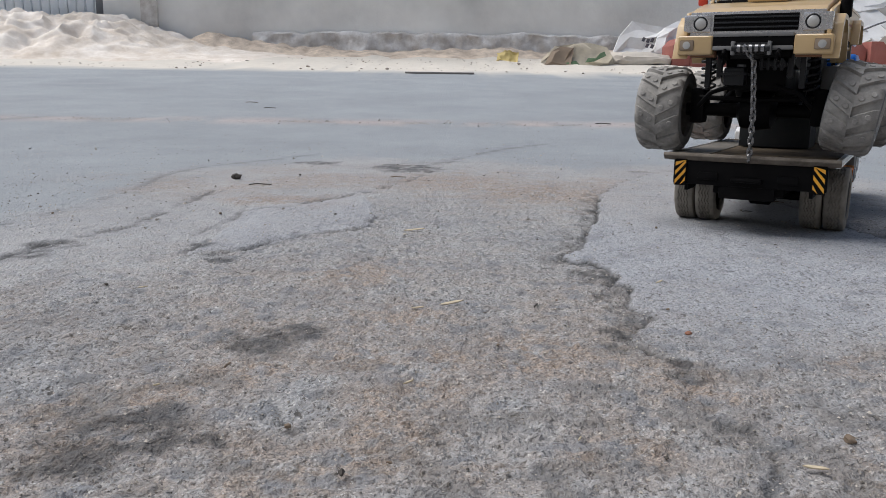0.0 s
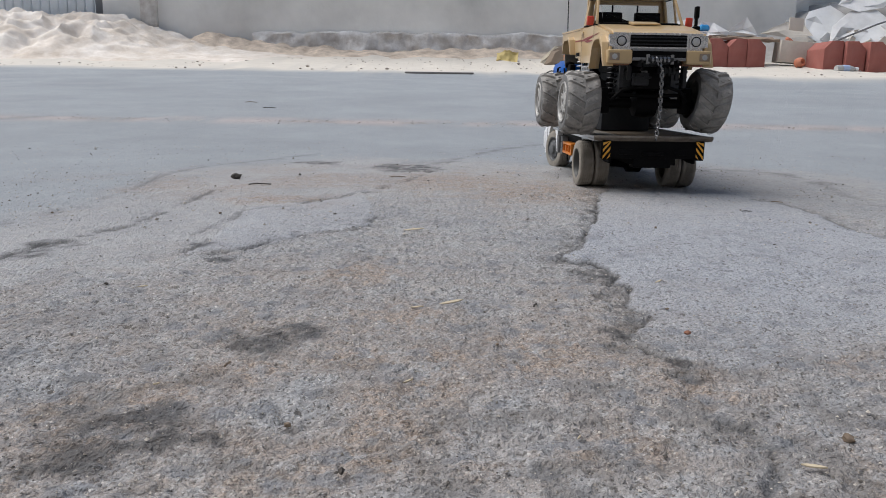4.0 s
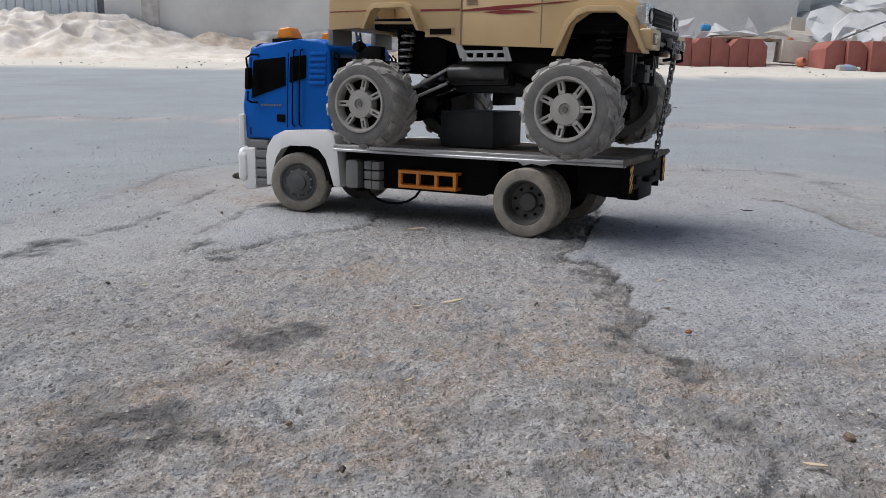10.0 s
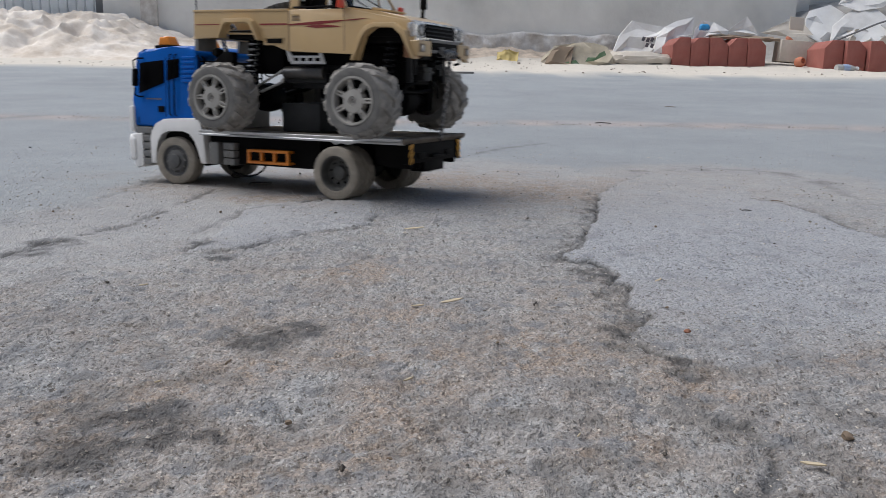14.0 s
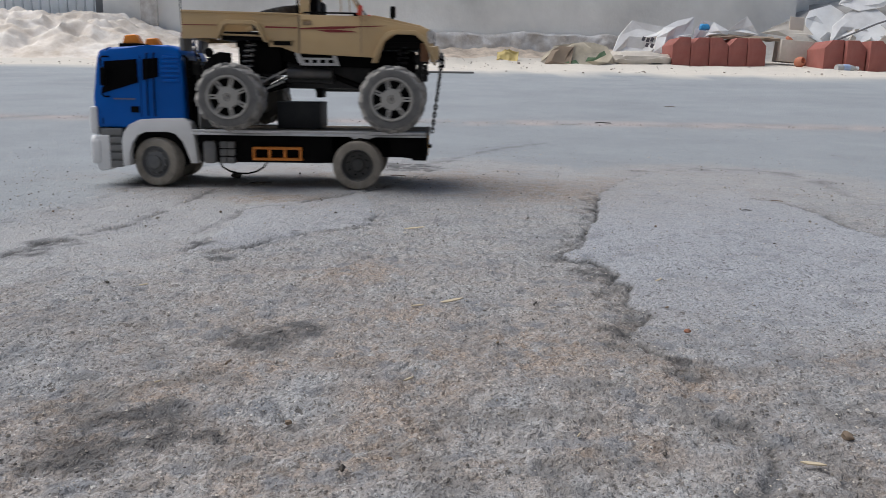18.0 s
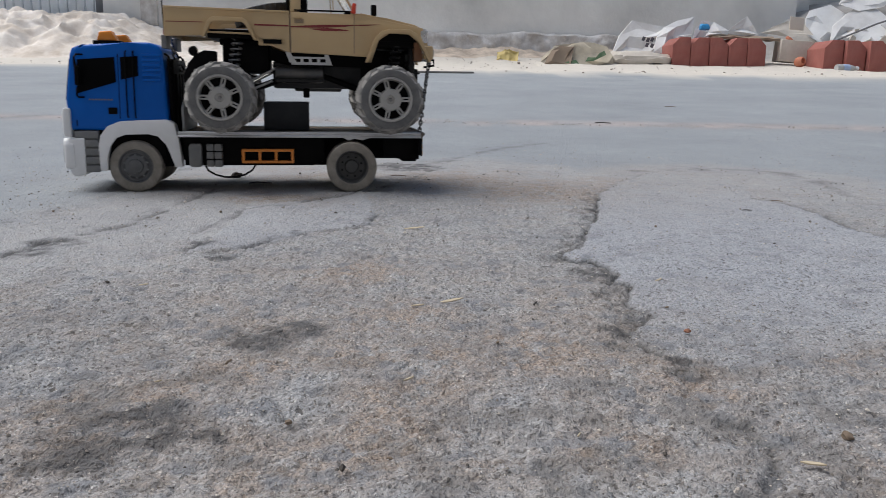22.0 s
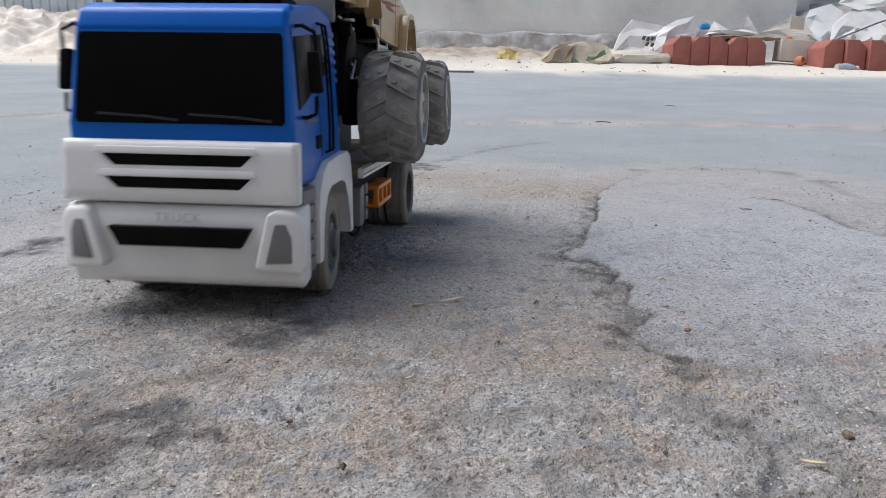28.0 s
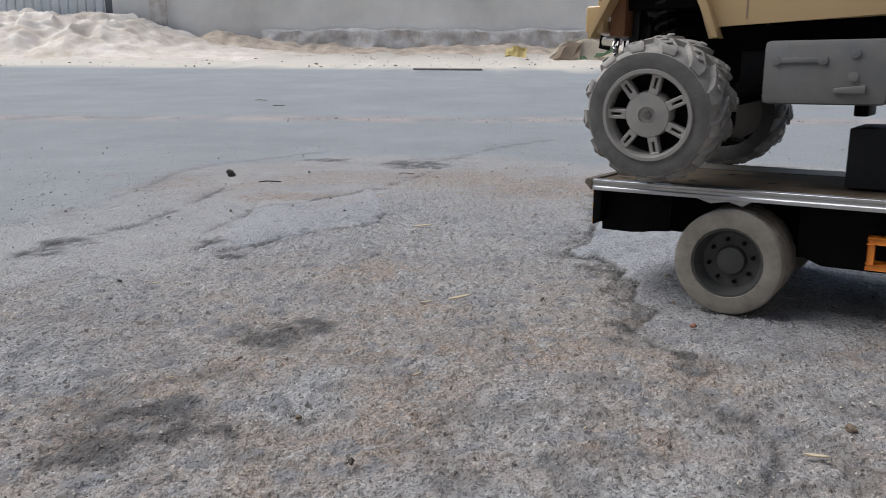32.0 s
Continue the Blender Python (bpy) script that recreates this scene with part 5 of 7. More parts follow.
    tube(bm, [(0.1590, 0.050, 0.028), (0.1560, 0.051, 0.0225), (0.1480, 0.052, 0.0180), (0.1380, 0.052, 0.0155), (0.1270, 0.052, 0.0155), (0.1170, 0.052, 0.0180), (0.1090, 0.051, 0.0230), (0.1050, 0.050, 0.0290)], 0.0011, 8)
    part("cable", bm, BLACK, lorry, "loop of black cable")
    # the bed
    bm = fresh()
    box(bm, -0.0770, 0.1835, -0.0645, 0.0645, 0.0600, 0.0650, 0.0004)
    part("bed_board", bm, DECK, lorry, "dusty brown bed board")
    for s in (-1, 1):
        bm = fresh()
        prism(bm, [(s * 0.0640, 0.0598), (s * 0.0675, 0.0598), (s * 0.0675, 0.0618), (s * 0.0668, 0.0622), (s * 0.0668, 0.0636), (s * 0.0675, 0.0640), (s * 0.0675, 0.0656), (s * 0.0640, 0.0660)], -0.0780, 0.1840, "x", 0.0002, 1)
        part("bed_rail", bm, ALU, lorry, "ribbed aluminium bed edge")
        bm = fresh()
        prism(bm, [(-0.022, 0.0602), (-0.012, 0.0570), (-0.003, 0.0590), (0.004, 0.0565), (0.010, 0.0602)], s * 0.0600, s * 0.0640, "y", 0.0003, 1)
        part("bent_tab", bm, ALU, lorry, "bent bright metal tab under the bed")
    bm = fresh()
    prism(bm, [(-0.0815, 0.0640), (-0.0770, 0.0595), (-0.0765, 0.0660), (-0.0800, 0.0665)], -0.0682, 0.0682, "y", 0.0005, 1)
    part("bed_lip", bm, WORN, lorry, "worn dark edge of the bed")
    for k, (hx, hy) in enumerate(((-0.062, -0.012), (-0.048, -0.020), (-0.055, 0.018), (-0.03, -0.036), (-0.02, 0.012), (0.01, -0.022), (-0.066, -0.044))):
        bm = fresh()
        lathe(bm, [(0.0, 0.06515), (0.0022, 0.06515), (0.0026, 0.06500)], (hx, hy, 0), "z", 12, False)
        part("bolt_hole", bm, BLACK, lorry)
    bm = fresh()
    box(bm, -0.0765, 0.160, 0.034, 0.0635, 0.0650, 0.0655)
    part("deck_strip", bm, surface("dull grey metal strip", (0.12, 0.112, 0.102), 0.6, metal=0.3, dust=0.4, scale=30, bump=0.1), lorry, "dull grey metal strip on the bed")
    bm = fresh()
    prism(bm, [(-0.050, 0.065), (-0.052, 0.090), (-0.044, 0.0965), (0.044, 0.0965), (0.052, 0.090), (0.050, 0.065)], 0.1790, 0.1815, "x", 0.0008)
    part("headboard", bm, surface("grey headboard plastic", (0.32, 0.33, 0.33), 0.5, dust=0.3), lorry, "grey plastic headboard")


build_chassis()


def tread_tyre(width, s, inner=0.0175):
    """A road tyre about the y axis; s: the side its face is on."""
    bm = fresh()
    r = 0.0275
    out = [(inner, -0.003), (inner + 0.0008, -0.0004), (r - 0.004, 0.0), (r - 0.0010, -0.0010), (r, -0.0026)]
    grooves = 4
    for k in range(grooves):
        c = -0.0026 - (width - 0.0052) * (k + 1) / (grooves + 1)
        out += [(r, c + 0.0006), (r - 0.0011, c + 0.0003), (r - 0.0011, c - 0.0003), (r, c - 0.0006)]
    out += [(r, -width + 0.0026), (r - 0.0010, -width + 0.0010), (r - 0.004, -width), (inner + 0.0008, -width + 0.0004), (inner, -width + 0.003)]
    lathe(bm, [(a, b * s) for a, b in out], segs=96, close=False)
    # the grooves run in a zigzag
    for v in bm.verts:
        if math.hypot(v.co.x, v.co.z) > r - 0.0015 and 0.0030 < abs(v.co.y) < width - 0.0030:
            q = math.atan2(v.co.z, v.co.x) / (2 * math.pi) * 24 % 1
            v.co.y += 0.0016 * (abs(2 * q - 1) - 0.5)
    return bm


def build_road_wheel(name, x, y, s, front):
    """One wheel, or one pair at the rear, turning about its own middle."""
    w = new(name)
    w.parent = lorry
    tagged(w, "dusty grey road wheel" if front else "dusty grey pair of road wheels")
    width = 0.0195 if front else 0.0178
    part("tyre", tread_tyre(width, s), TYRE, w, "dusty grey grooved tyre")
    if not front:
        bm = tread_tyre(width, s)
        for v in bm.verts:
            v.co.y -= s * 0.0185
        part("tyre", bm, TYRE, w, "dusty grey grooved tyre")
    bm = fresh()
    if front:
        prof = [(0.0180, -0.010), (0.0182, -0.0012), (0.0170, -0.0010), (0.0160, -0.0032), (0.0135, -0.0036), (0.0115, -0.0012), (0.0080, -0.0004), (0.0074, 0.0022), (0.0030, 0.0030), (0.0, 0.0030)]
    else:
        prof = [(0.0180, -0.015), (0.0182, -0.0012), (0.0170, -0.0012), (0.0155, -0.0050), (0.0145, -0.0105), (0.0080, -0.0110), (0.0070, -0.0080), (0.0045, -0.0072), (0.0, -0.0072)]
    lathe(bm, [(a, b * s) for a, b in prof], segs=40, close=False)
    # the rear rim's colour carries the shade of its deep dish
    rim = part("rim", bm, RIM if front else SHADED_RIM, w, "grey plastic rim" if front else "dished rim darkened for the shade in its recess")
    n, rad, d = (10, 0.0124, -0.0028) if front else (8, 0.0112, -0.0104)
    for k in range(n):
        a = 2 * math.pi * k / n
        bm = fresh()
        lathe(bm, [(0.0, d * s), (0.0011, d * s), (0.0011, (d + 0.0016) * s), (0.0, (d + 0.0016) * s)], (rad * math.cos(a), 0, rad * math.sin(a)), segs=8, close=False)
        part("lug_nut", bm, GREY if front else BLACK, rim)
    wheels.append((w, (x, y, 0.0279), front))


for s in (1, -1):
    build_road_wheel("front_wheel", 0.2303, s * 0.0590, s, True)
    build_road_wheel("rear_wheel", 0.0, s * 0.0712, s, False)

# the block under the pickup's belly
bm = fresh()
box(bm, -0.025, 0.025, -0.031, 0.031, 0.0, 0.0305, 0.001)
block = thing("support_block", bm, DARKGREY, "dark grey board block that props the toy pickup on the bed", "block")

# ---- the toy pickup: it stands on the bed with its nose to the tail of the lorry ----
SEAT = (0.048, 0.003, 0.0660)
pickup = new("toy_pickup")
tagged(pickup, "tan toy pickup truck with huge dusty tyres, chained on a flatbed", "toy car")


RUST = surface("rust brown plastic", (0.20, 0.085, 0.035), 0.6, dust=0.2, scale=40, bump=0.05)


def P(x, z):
    """From the lorry's lengths and heights into the pickup's own."""
    return x - SEAT[0], z - SEAT[2]


def build_pickup_body():
    def slab(name, outline, y0, y1, mat=None, label="", bevel=0.0008):
        bm = fresh()
        prism(bm, [P(*q) for q in outline], y0, y1, "y", bevel)
        return part(name, bm, mat or TAN, pickup, label)
    bedside = [(0.1935, 0.1945), (0.1945, 0.1645), (0.1530, 0.1660), (0.1475, 0.1790), (0.1430, 0.1815), (0.1150, 0.1815), (0.1100, 0.1790), (0.1015, 0.1625), (0.0650, 0.1500), (0.0650, 0.1925)]
    doors = [(0.0642, 0.1925), (0.0642, 0.1500), (-0.0180, 0.1480), (-0.0195, 0.1412), (-0.0225, 0.1412), (-0.0300, 0.1655), (-0.0425, 0.1738), (-0.0640, 0.1730), (-0.0765, 0.1640), (-0.0835, 0.1480), (-0.0850, 0.1600), (-0.0838, 0.1690), (-0.0790, 0.1790), (-0.0074, 0.1915)]
    for s in (-1, 1):
        slab("bed_side", bedside, s * 0.0520, s * 0.0545, label="tan side of the load bed")
        slab("bed_rail_top", [(0.1940, 0.1930), (0.1940, 0.1955), (0.0650, 0.1935), (0.0650, 0.1912)], s * 0.0505, s * 0.0555)
        slab("door_side", doors, s * 0.0515, s * 0.0545, label="tan door and wing panel")
        # stripes
        bm = fresh()
        prism(bm, [P(0.1925, 0.1792), P(0.1925, 0.1800), P(0.1550, 0.1800), P(0.1550, 0.1792)], s * 0.0544, s * 0.0548, "y")
        part("stripe", bm, MAROON, pickup)
        bm = fresh()
        prism(bm, [P(0.1020, 0.1775), P(0.1020, 0.1792), P(0.0660, 0.1788), P(0.0660, 0.1772)], s * 0.0544, s * 0.0548, "y")
        part("stripe", bm, MAROON, pickup)
        bm = fresh()
        for pts in ([(0.0640, 0.1765), (0.0640, 0.1778), (0.0300, 0.1800), (-0.0080, 0.1808), (0.0050, 0.1785), (0.0300, 0.1768)],
                    [(0.0450, 0.1755), (0.0250, 0.1768), (0.0060, 0.1755), (0.0000, 0.1742), (0.0300, 0.1735)],
                    [(0.0090, 0.1798), (-0.0200, 0.1815), (-0.0330, 0.1818), (-0.0160, 0.1800)]):
            prism(bm, [P(*q) for q in pts], s * 0.0544, s * 0.0549, "y")
        part("flame_decal", bm, MAROON, pickup, "maroon flame decal on the door")
        # flares over the wheels
        for name, outer, inner in (("rear_flare", [(0.1560, 0.1640), (0.1495, 0.1815), (0.1440, 0.1850), (0.1140, 0.1850), (0.1080, 0.1815), (0.0990, 0.1615)], [(0.1025, 0.1620), (0.1105, 0.1790), (0.1150, 0.1818), (0.1430, 0.1818), (0.1472, 0.1788), (0.1525, 0.1645)]),
                                   ("front_flare", [(-0.0155, 0.1412), (-0.0250, 0.1660), (-0.0330, 0.1745), (-0.0430, 0.1772), (-0.0650, 0.1768), (-0.0765, 0.1690), (-0.0880, 0.1425)], [(-0.0845, 0.1425), (-0.0740, 0.1655), (-0.0640, 0.1735), (-0.0430, 0.1738), (-0.0350, 0.1710), (-0.0285, 0.1645), (-0.0195, 0.1412)])):
            bm = fresh()
            prism(bm, [P(*q) for q in outer + inner], s * 0.0500, s * 0.0620, "y", 0.0009)
            part(name, bm, TAN, pickup, "tan wheel-arch flare")
        # door: handle, seam, vent
        bm = fresh()
        box(bm, *[q for q in (P(0.0520, 0)[0], P(0.0610, 0)[0])], s * 0.0540, s * 0.0556, 0.1860 - SEAT[2], 0.1880 - SEAT[2], 0.0004)
        part("door_handle", bm, TAN, pickup)
        for k in range(4):
            bm = fresh()
            box(bm, P(0.0500, 0)[0], P(0.0600, 0)[0], s * 0.0542, s * 0.0549, 0.1812 - SEAT[2] + 0.0012 * k, 0.1818 - SEAT[2] + 0.0012 * k)
            part("vent_slot", bm, BROWNCARD_AND_SHADE, pickup)
        # rusty brown inner panel ahead of the front wheel
        bm = fresh()
        box(bm, P(-0.0790, 0)[0], P(-0.0700, 0)[0], min(s * 0.030, s * 0.050), max(s * 0.030, s * 0.050), 0.1440 - SEAT[2], 0.1640 - SEAT[2], 0.001)
        part("inner_panel", bm, RUST, pickup, "rust-brown inner wing panel")
        for xx in (0.0640, -0.0040):
            bm = fresh()
            box(bm, P(xx - 0.0004, 0)[0], P(xx + 0.0004, 0)[0], s * 0.0540, s * 0.0547, 0.1505 - SEAT[2], 0.1915 - SEAT[2])
            part("door_seam", bm, BROWNCARD_AND_SHADE, pickup)
        # sill step
        bm = fresh()
        box(bm, P(0.0690, 0)[0], P(0.0980, 0)[0], s * 0.0500, s * 0.0545, 0.1570 - SEAT[2], 0.1650 - SEAT[2], 0.0008)
        part("sill_box", bm, TAN, pickup)
        bm = fresh()
        box(bm, P(0.0735, 0)[0], P(0.0930, 0)[0], s * 0.0542, s * 0.0550, 0.1590 - SEAT[2], 0.1635 - SEAT[2], 0.0003)
        part("sill_opening", bm, BLACK, pickup)
        # mirror and antenna-like snorkel
        bm = fresh()
        prism(bm, [P(-0.0055, 0.1915), P(0.0000, 0.1922), P(-0.0022, 0.2030), P(-0.0062, 0.2022)], s * 0.0555, s * 0.0635, "y", 0.0016)
        part("door_mirror", bm, RED, pickup, "red door mirror")
        # windows
        a, b, c, d = (-0.0045, 0.1935), (0.0630, 0.1935), (0.0610, 0.2270), (0.0160, 0.2270)

        def shut(verts):
            for v in verts:
                k = max(0.0, min(1.0, (v.co.z + SEAT[2] - 0.1935) / 0.034))
                v.co.y *= 1 - 0.10 * k
        for p0, p1, w in ((a, d, 0.0030), ((0.0585, 0.1935), (0.0580, 0.2270), 0.0110), ((0.0180, 0.1935), (0.0200, 0.2270), 0.0012)):
            bm = fresh()
            shut(prism(bm, [P(p0[0] - w / 2, p0[1]), P(p0[0] + w / 2, p0[1]), P(p1[0] + w / 2, p1[1]), P(p1[0] - w / 2, p1[1])], s * 0.0500, s * 0.0530, "y", 0.0005))
            part("pillar", bm, TAN, pickup)
        # dark rubber trim under and round the side windows
        for p0, p1 in (((-0.0020, 0.1938), (0.0600, 0.1938)), ((0.0160, 0.2258), (0.0560, 0.2258))):
            bm = fresh()
            shut(prism(bm, [P(p0[0], p0[1]), P(p1[0], p1[1]), P(p1[0], p1[1] + 0.0016), P(p0[0], p0[1] + 0.0016)], s * 0.0505, s * 0.0536, "y", 0.0003))
            part("window_trim", bm, BLACK, pickup)
    # black boxes added inside the arches to stand in for their shade
    for nm, x0, x1 in (("rear_arch_dark_fill", 0.1040, 0.1520), ("front_arch_dark_fill", -0.0780, -0.0240)):
        bm = fresh()
        box(bm, P(x0, 0)[0], P(x1, 0)[0], -0.0470, 0.0470, 0.1640 - SEAT[2], 0.1735 - SEAT[2], 0.002)
        part(nm, bm, BLACK, pickup)
    # load bed floor, ends
    slab("bed_floor", [(0.1925, 0.1700), (0.1925, 0.1720), (0.0660, 0.1690), (0.0660, 0.1670)], -0.0522, 0.0522)
    slab("tailgate", [(0.1915, 0.1660), (0.1950, 0.1655), (0.1945, 0.1940), (0.1910, 0.1942)], -0.0520, 0.0520, label="tan tailgate with a framed panel", bevel=0.0006)
    bm = fresh()
    xa, xb = P(0.1944, 0)[0], P(0.1960, 0)[0]
    for y0, y1, z0, z1 in ((-0.047, 0.047, 0.1735, 0.1755), (-0.047, 0.047, 0.1902, 0.1922), (-0.047, -0.0446, 0.1735, 0.1922), (0.0446, 0.047, 0.1735, 0.1922)):
        box(bm, xa, xb, y0, y1, z0 - SEAT[2], z1 - SEAT[2], 0.0004)
    part("tailgate_frame", bm, TAN, pickup, "raised tan frame on the tailgate")
    bm = fresh()
    box(bm, xa, xb - 0.0004, -0.043, 0.043, 0.1842 - SEAT[2], 0.1856 - SEAT[2], 0.0004)
    part("tailgate_crease", bm, TAN, pickup)
    for s in (-1, 1):
        bm = fresh()
        box(bm, xa, xb, s * 0.0410 - 0.0105, s * 0.0410 + 0.0105, 0.1660 - SEAT[2], 0.1715 - SEAT[2], 0.0006)
        part("tail_lamp", bm, MAROON, pickup, "small maroon tail lamp")
    slab("bed_front", [(0.0655, 0.1680), (0.0680, 0.1680), (0.0680, 0.1930), (0.0655, 0.1930)], -0.0520, 0.0520)
    slab("cab_back", [(0.0600, 0.1680), (0.0640, 0.1680), (0.0640, 0.1960), (0.0600, 0.1960)], -0.0515, 0.0515)
    bm = fresh()
    for y in (-0.0455, 0.0455):
        box(bm, P(0.0590, 0)[0], P(0.0640, 0)[0], y - 0.004, y + 0.004, 0.1950 - SEAT[2], 0.2280 - SEAT[2], 0.001)
    box(bm, P(0.0590, 0)[0], P(0.0640, 0)[0], -0.046, 0.046, 0.2220 - SEAT[2], 0.2290 - SEAT[2], 0.001)
    part("cab_rear_frame", bm, TAN, pickup)
    # black hoop round the rear window
    bm = fresh()
    hx = P(0.0670, 0)[0]
    tube(bm, [(hx, -0.0470, 0.1935 - SEAT[2]), (hx, -0.0460, 0.2130 - SEAT[2]), (hx, -0.0440, 0.2245 - SEAT[2]), (hx, -0.0400, 0.2275 - SEAT[2]), (hx, 0.0400, 0.2275 - SEAT[2]), (hx, 0.0440, 0.2245 - SEAT[2]), (hx, 0.0460, 0.2130 - SEAT[2]), (hx, 0.0470, 0.1935 - SEAT[2])], 0.0015, 8)
    hoop = part("roll_hoop", bm, BLACK, pickup, "black hoop round the rear window")
    for y in (-0.016, 0.016):
        bm = fresh()
        tube(bm, [(hx, y, 0.1940 - SEAT[2]), (hx, y, 0.2275 - SEAT[2])], 0.0011, 8)
        part("hoop_bar", bm, BLACK, hoop)
    bm = fresh()
    tube(bm, [(hx, -0.0465, 0.2020 - SEAT[2]), (hx, 0.0465, 0.2020 - SEAT[2])], 0.0012, 8)
    part("hoop_bar", bm, BLACK, hoop)
    # roof, bonnet, scuttle
    bm = fresh()
    prism(bm, [P(0.0140, 0.2262), P(0.0655, 0.2262), P(0.0650, 0.2300), P(0.0580, 0.2325), P(0.0250, 0.2325), P(0.0160, 0.2300)], -0.0490, 0.0490, "y", 0.0014, 3)
    part("roof", bm, TAN, pickup, "tan cab roof")
    bm = fresh()
    prism(bm, [P(-0.0010, 0.1860), P(0.0000, 0.1950), P(-0.0090, 0.1945), P(-0.0400, 0.1905), P(-0.0700, 0.1845), P(-0.0800, 0.1800), P(-0.0815, 0.1765), P(-0.0790, 0.1740)], -0.0500, 0.0500, "y", 0.0012, 3)
    for v in bm.verts:
        if abs(v.co.y) > 0.046:
            v.co.z -= 0.0015
    part("bonnet", bm, TAN, pickup, "tan bonnet")
    bm = fresh()
    prism(bm, [P(-0.0120, 0.1935), P(-0.0350, 0.1905), P(-0.0360, 0.1925), P(-0.0130, 0.1965)], -0.0160, 0.0160, "y", 0.001)
    part("bonnet_scoop", bm, TAN, pickup)
    bm = fresh()
    prism(bm, [P(-0.0040, 0.1955), P(-0.0030, 0.1955), P(0.0165, 0.2262), P(0.0155, 0.2262)], -0.0440, 0.0440, "y")
    pane = part("windscreen", bm, GLASS, pickup, "clear plastic windscreen")
    pane.visible_shadow = False
    bm = fresh()
    tube(bm, [(P(-0.0060, 0)[0], -0.02, 0.1965 - SEAT[2]), (P(0.0020, 0)[0], 0.004, 0.2060 - SEAT[2])], 0.0006, 6)
    tube(bm, [(P(-0.0060, 0)[0], 0.015, 0.1965 - SEAT[2]), (P(0.0020, 0)[0], 0.036, 0.2060 - SEAT[2])], 0.0006, 6)
    part("wiper", bm, BLACK, pickup)
    # cabin tub, seats and a red lining
    bm = fresh()
    box(bm, P(0.000, 0)[0], P(0.060, 0)[0], -0.0505, 0.0505, 0.150 - SEAT[2], 0.178 - SEAT[2], 0.001)
    box(bm, P(-0.075, 0)[0], P(-0.004, 0)[0], -0.046, 0.046, 0.158 - SEAT[2], 0.1725 - SEAT[2], 0.001)
    part("cabin_tub", bm, BLACK, pickup)
    for y in (-0.024, 0.024):
        bm = fresh()
        box(bm, P(0.025, 0)[0], P(0.052, 0)[0], y - 0.016, y + 0.016, 0.178 - SEAT[2], 0.186 - SEAT[2], 0.002)
        box(bm, P(0.046, 0)[0], P(0.055, 0)[0], y - 0.016, y + 0.016, 0.184 - SEAT[2], 0.212 - SEAT[2], 0.002)
        part("seat", bm, BLACK, pickup)
    bm = fresh()
    box(bm, P(-0.004, 0)[0], P(0.006, 0)[0], -0.048, 0.048, 0.178 - SEAT[2], 0.196 - SEAT[2], 0.002)
    part("dashboard", bm, BLACK, pickup)
    # nose: grille, lamps, bumper, winch
    bm = fresh()
    box(bm, P(-0.0832, 0)[0], P(-0.0780, 0)[0], -0.0500, 0.0500, 0.1520 - SEAT[2], 0.1790 - SEAT[2], 0.001)
    part("nose_panel", bm, CHROME, pickup, "silver grille surround")
    bm = fresh()
    box(bm, P(-0.0842, 0)[0], P(-0.0828, 0)[0], -0.0315, 0.0315, 0.1640 - SEAT[2], 0.1768 - SEAT[2], 0.0003)
    part("grille", bm, BLACK, pickup)
    for k in range(3):
        bm = fresh()
        z = 0.1660 + 0.0038 * k - SEAT[2]
        box(bm, P(-0.0850, 0)[0], P(-0.0838, 0)[0], -0.0310, 0.0310, z, z + 0.0013, 0.0003)
        part("grille_bar", bm, DARKGREY, pickup)
    for s in (-1, 1):
        bm = fresh()
        box(bm, P(-0.0846, 0)[0], P(-0.0765, 0)[0], s * 0.0445 - 0.0110, s * 0.0445 + 0.0105, 0.1630 - SEAT[2], 0.1770 - SEAT[2], 0.0018)
        part("lamp_housing", bm, CHROME, pickup, "silver lamp housing")
        bm = fresh()
        lathe(bm, [(0.0044, -0.0830 - SEAT[0]), (0.0044, -0.0850 - SEAT[0]), (0.0034, -0.0856 - SEAT[0]), (0.0018, -0.0859 - SEAT[0]), (0.0, -0.0860 - SEAT[0])], (0, s * 0.0415, 0.1700 - SEAT[2]), "x", 24, False)
        lamp = part("headlamp", bm, LENS, pickup, "round clear headlamp")
        bm = fresh()
        lathe(bm, [(0.0056, -0.0838 - SEAT[0]), (0.0056, -0.0852 - SEAT[0]), (0.0050, -0.0855 - SEAT[0]), (0.0044, -0.0852 - SEAT[0]), (0.0044, -0.0838 - SEAT[0])], (0, s * 0.0415, 0.1700 - SEAT[2]), "x", 24, False)
        part("lamp_ring", bm, CHARCOAL, lamp, "dark ring round the lamp")
        bm = fresh()
        box(bm, P(-0.0905, 0)[0], P(-0.0800, 0)[0], min(s * 0.0300, s * 0.0578), max(s * 0.0300, s * 0.0578), 0.1455 - SEAT[2], 0.1605 - SEAT[2], 0.0022, 3)
        bu = part("bumper_corner", bm, TAN, pickup, "tan bumper corner")
        bm = fresh()
        box(bm, P(-0.0912, 0)[0], P(-0.0900, 0)[0], s * 0.0500 - 0.0055, s * 0.0500 + 0.0055, 0.1490 - SEAT[2], 0.1570 - SEAT[2], 0.0010)
        part("bumper_recess", bm, BROWNCARD_AND_SHADE, bu)
        bm = fresh()
        lathe(bm, [(0.0030, -0.0905 - SEAT[0]), (0.0030, -0.0918 - SEAT[0]), (0.0, -0.0921 - SEAT[0])], (0, s * 0.0500, 0.1530 - SEAT[2]), "x", 16, False)
        part("fog_lamp", bm, LENS, bu)
        # shackle
        bm = fresh()
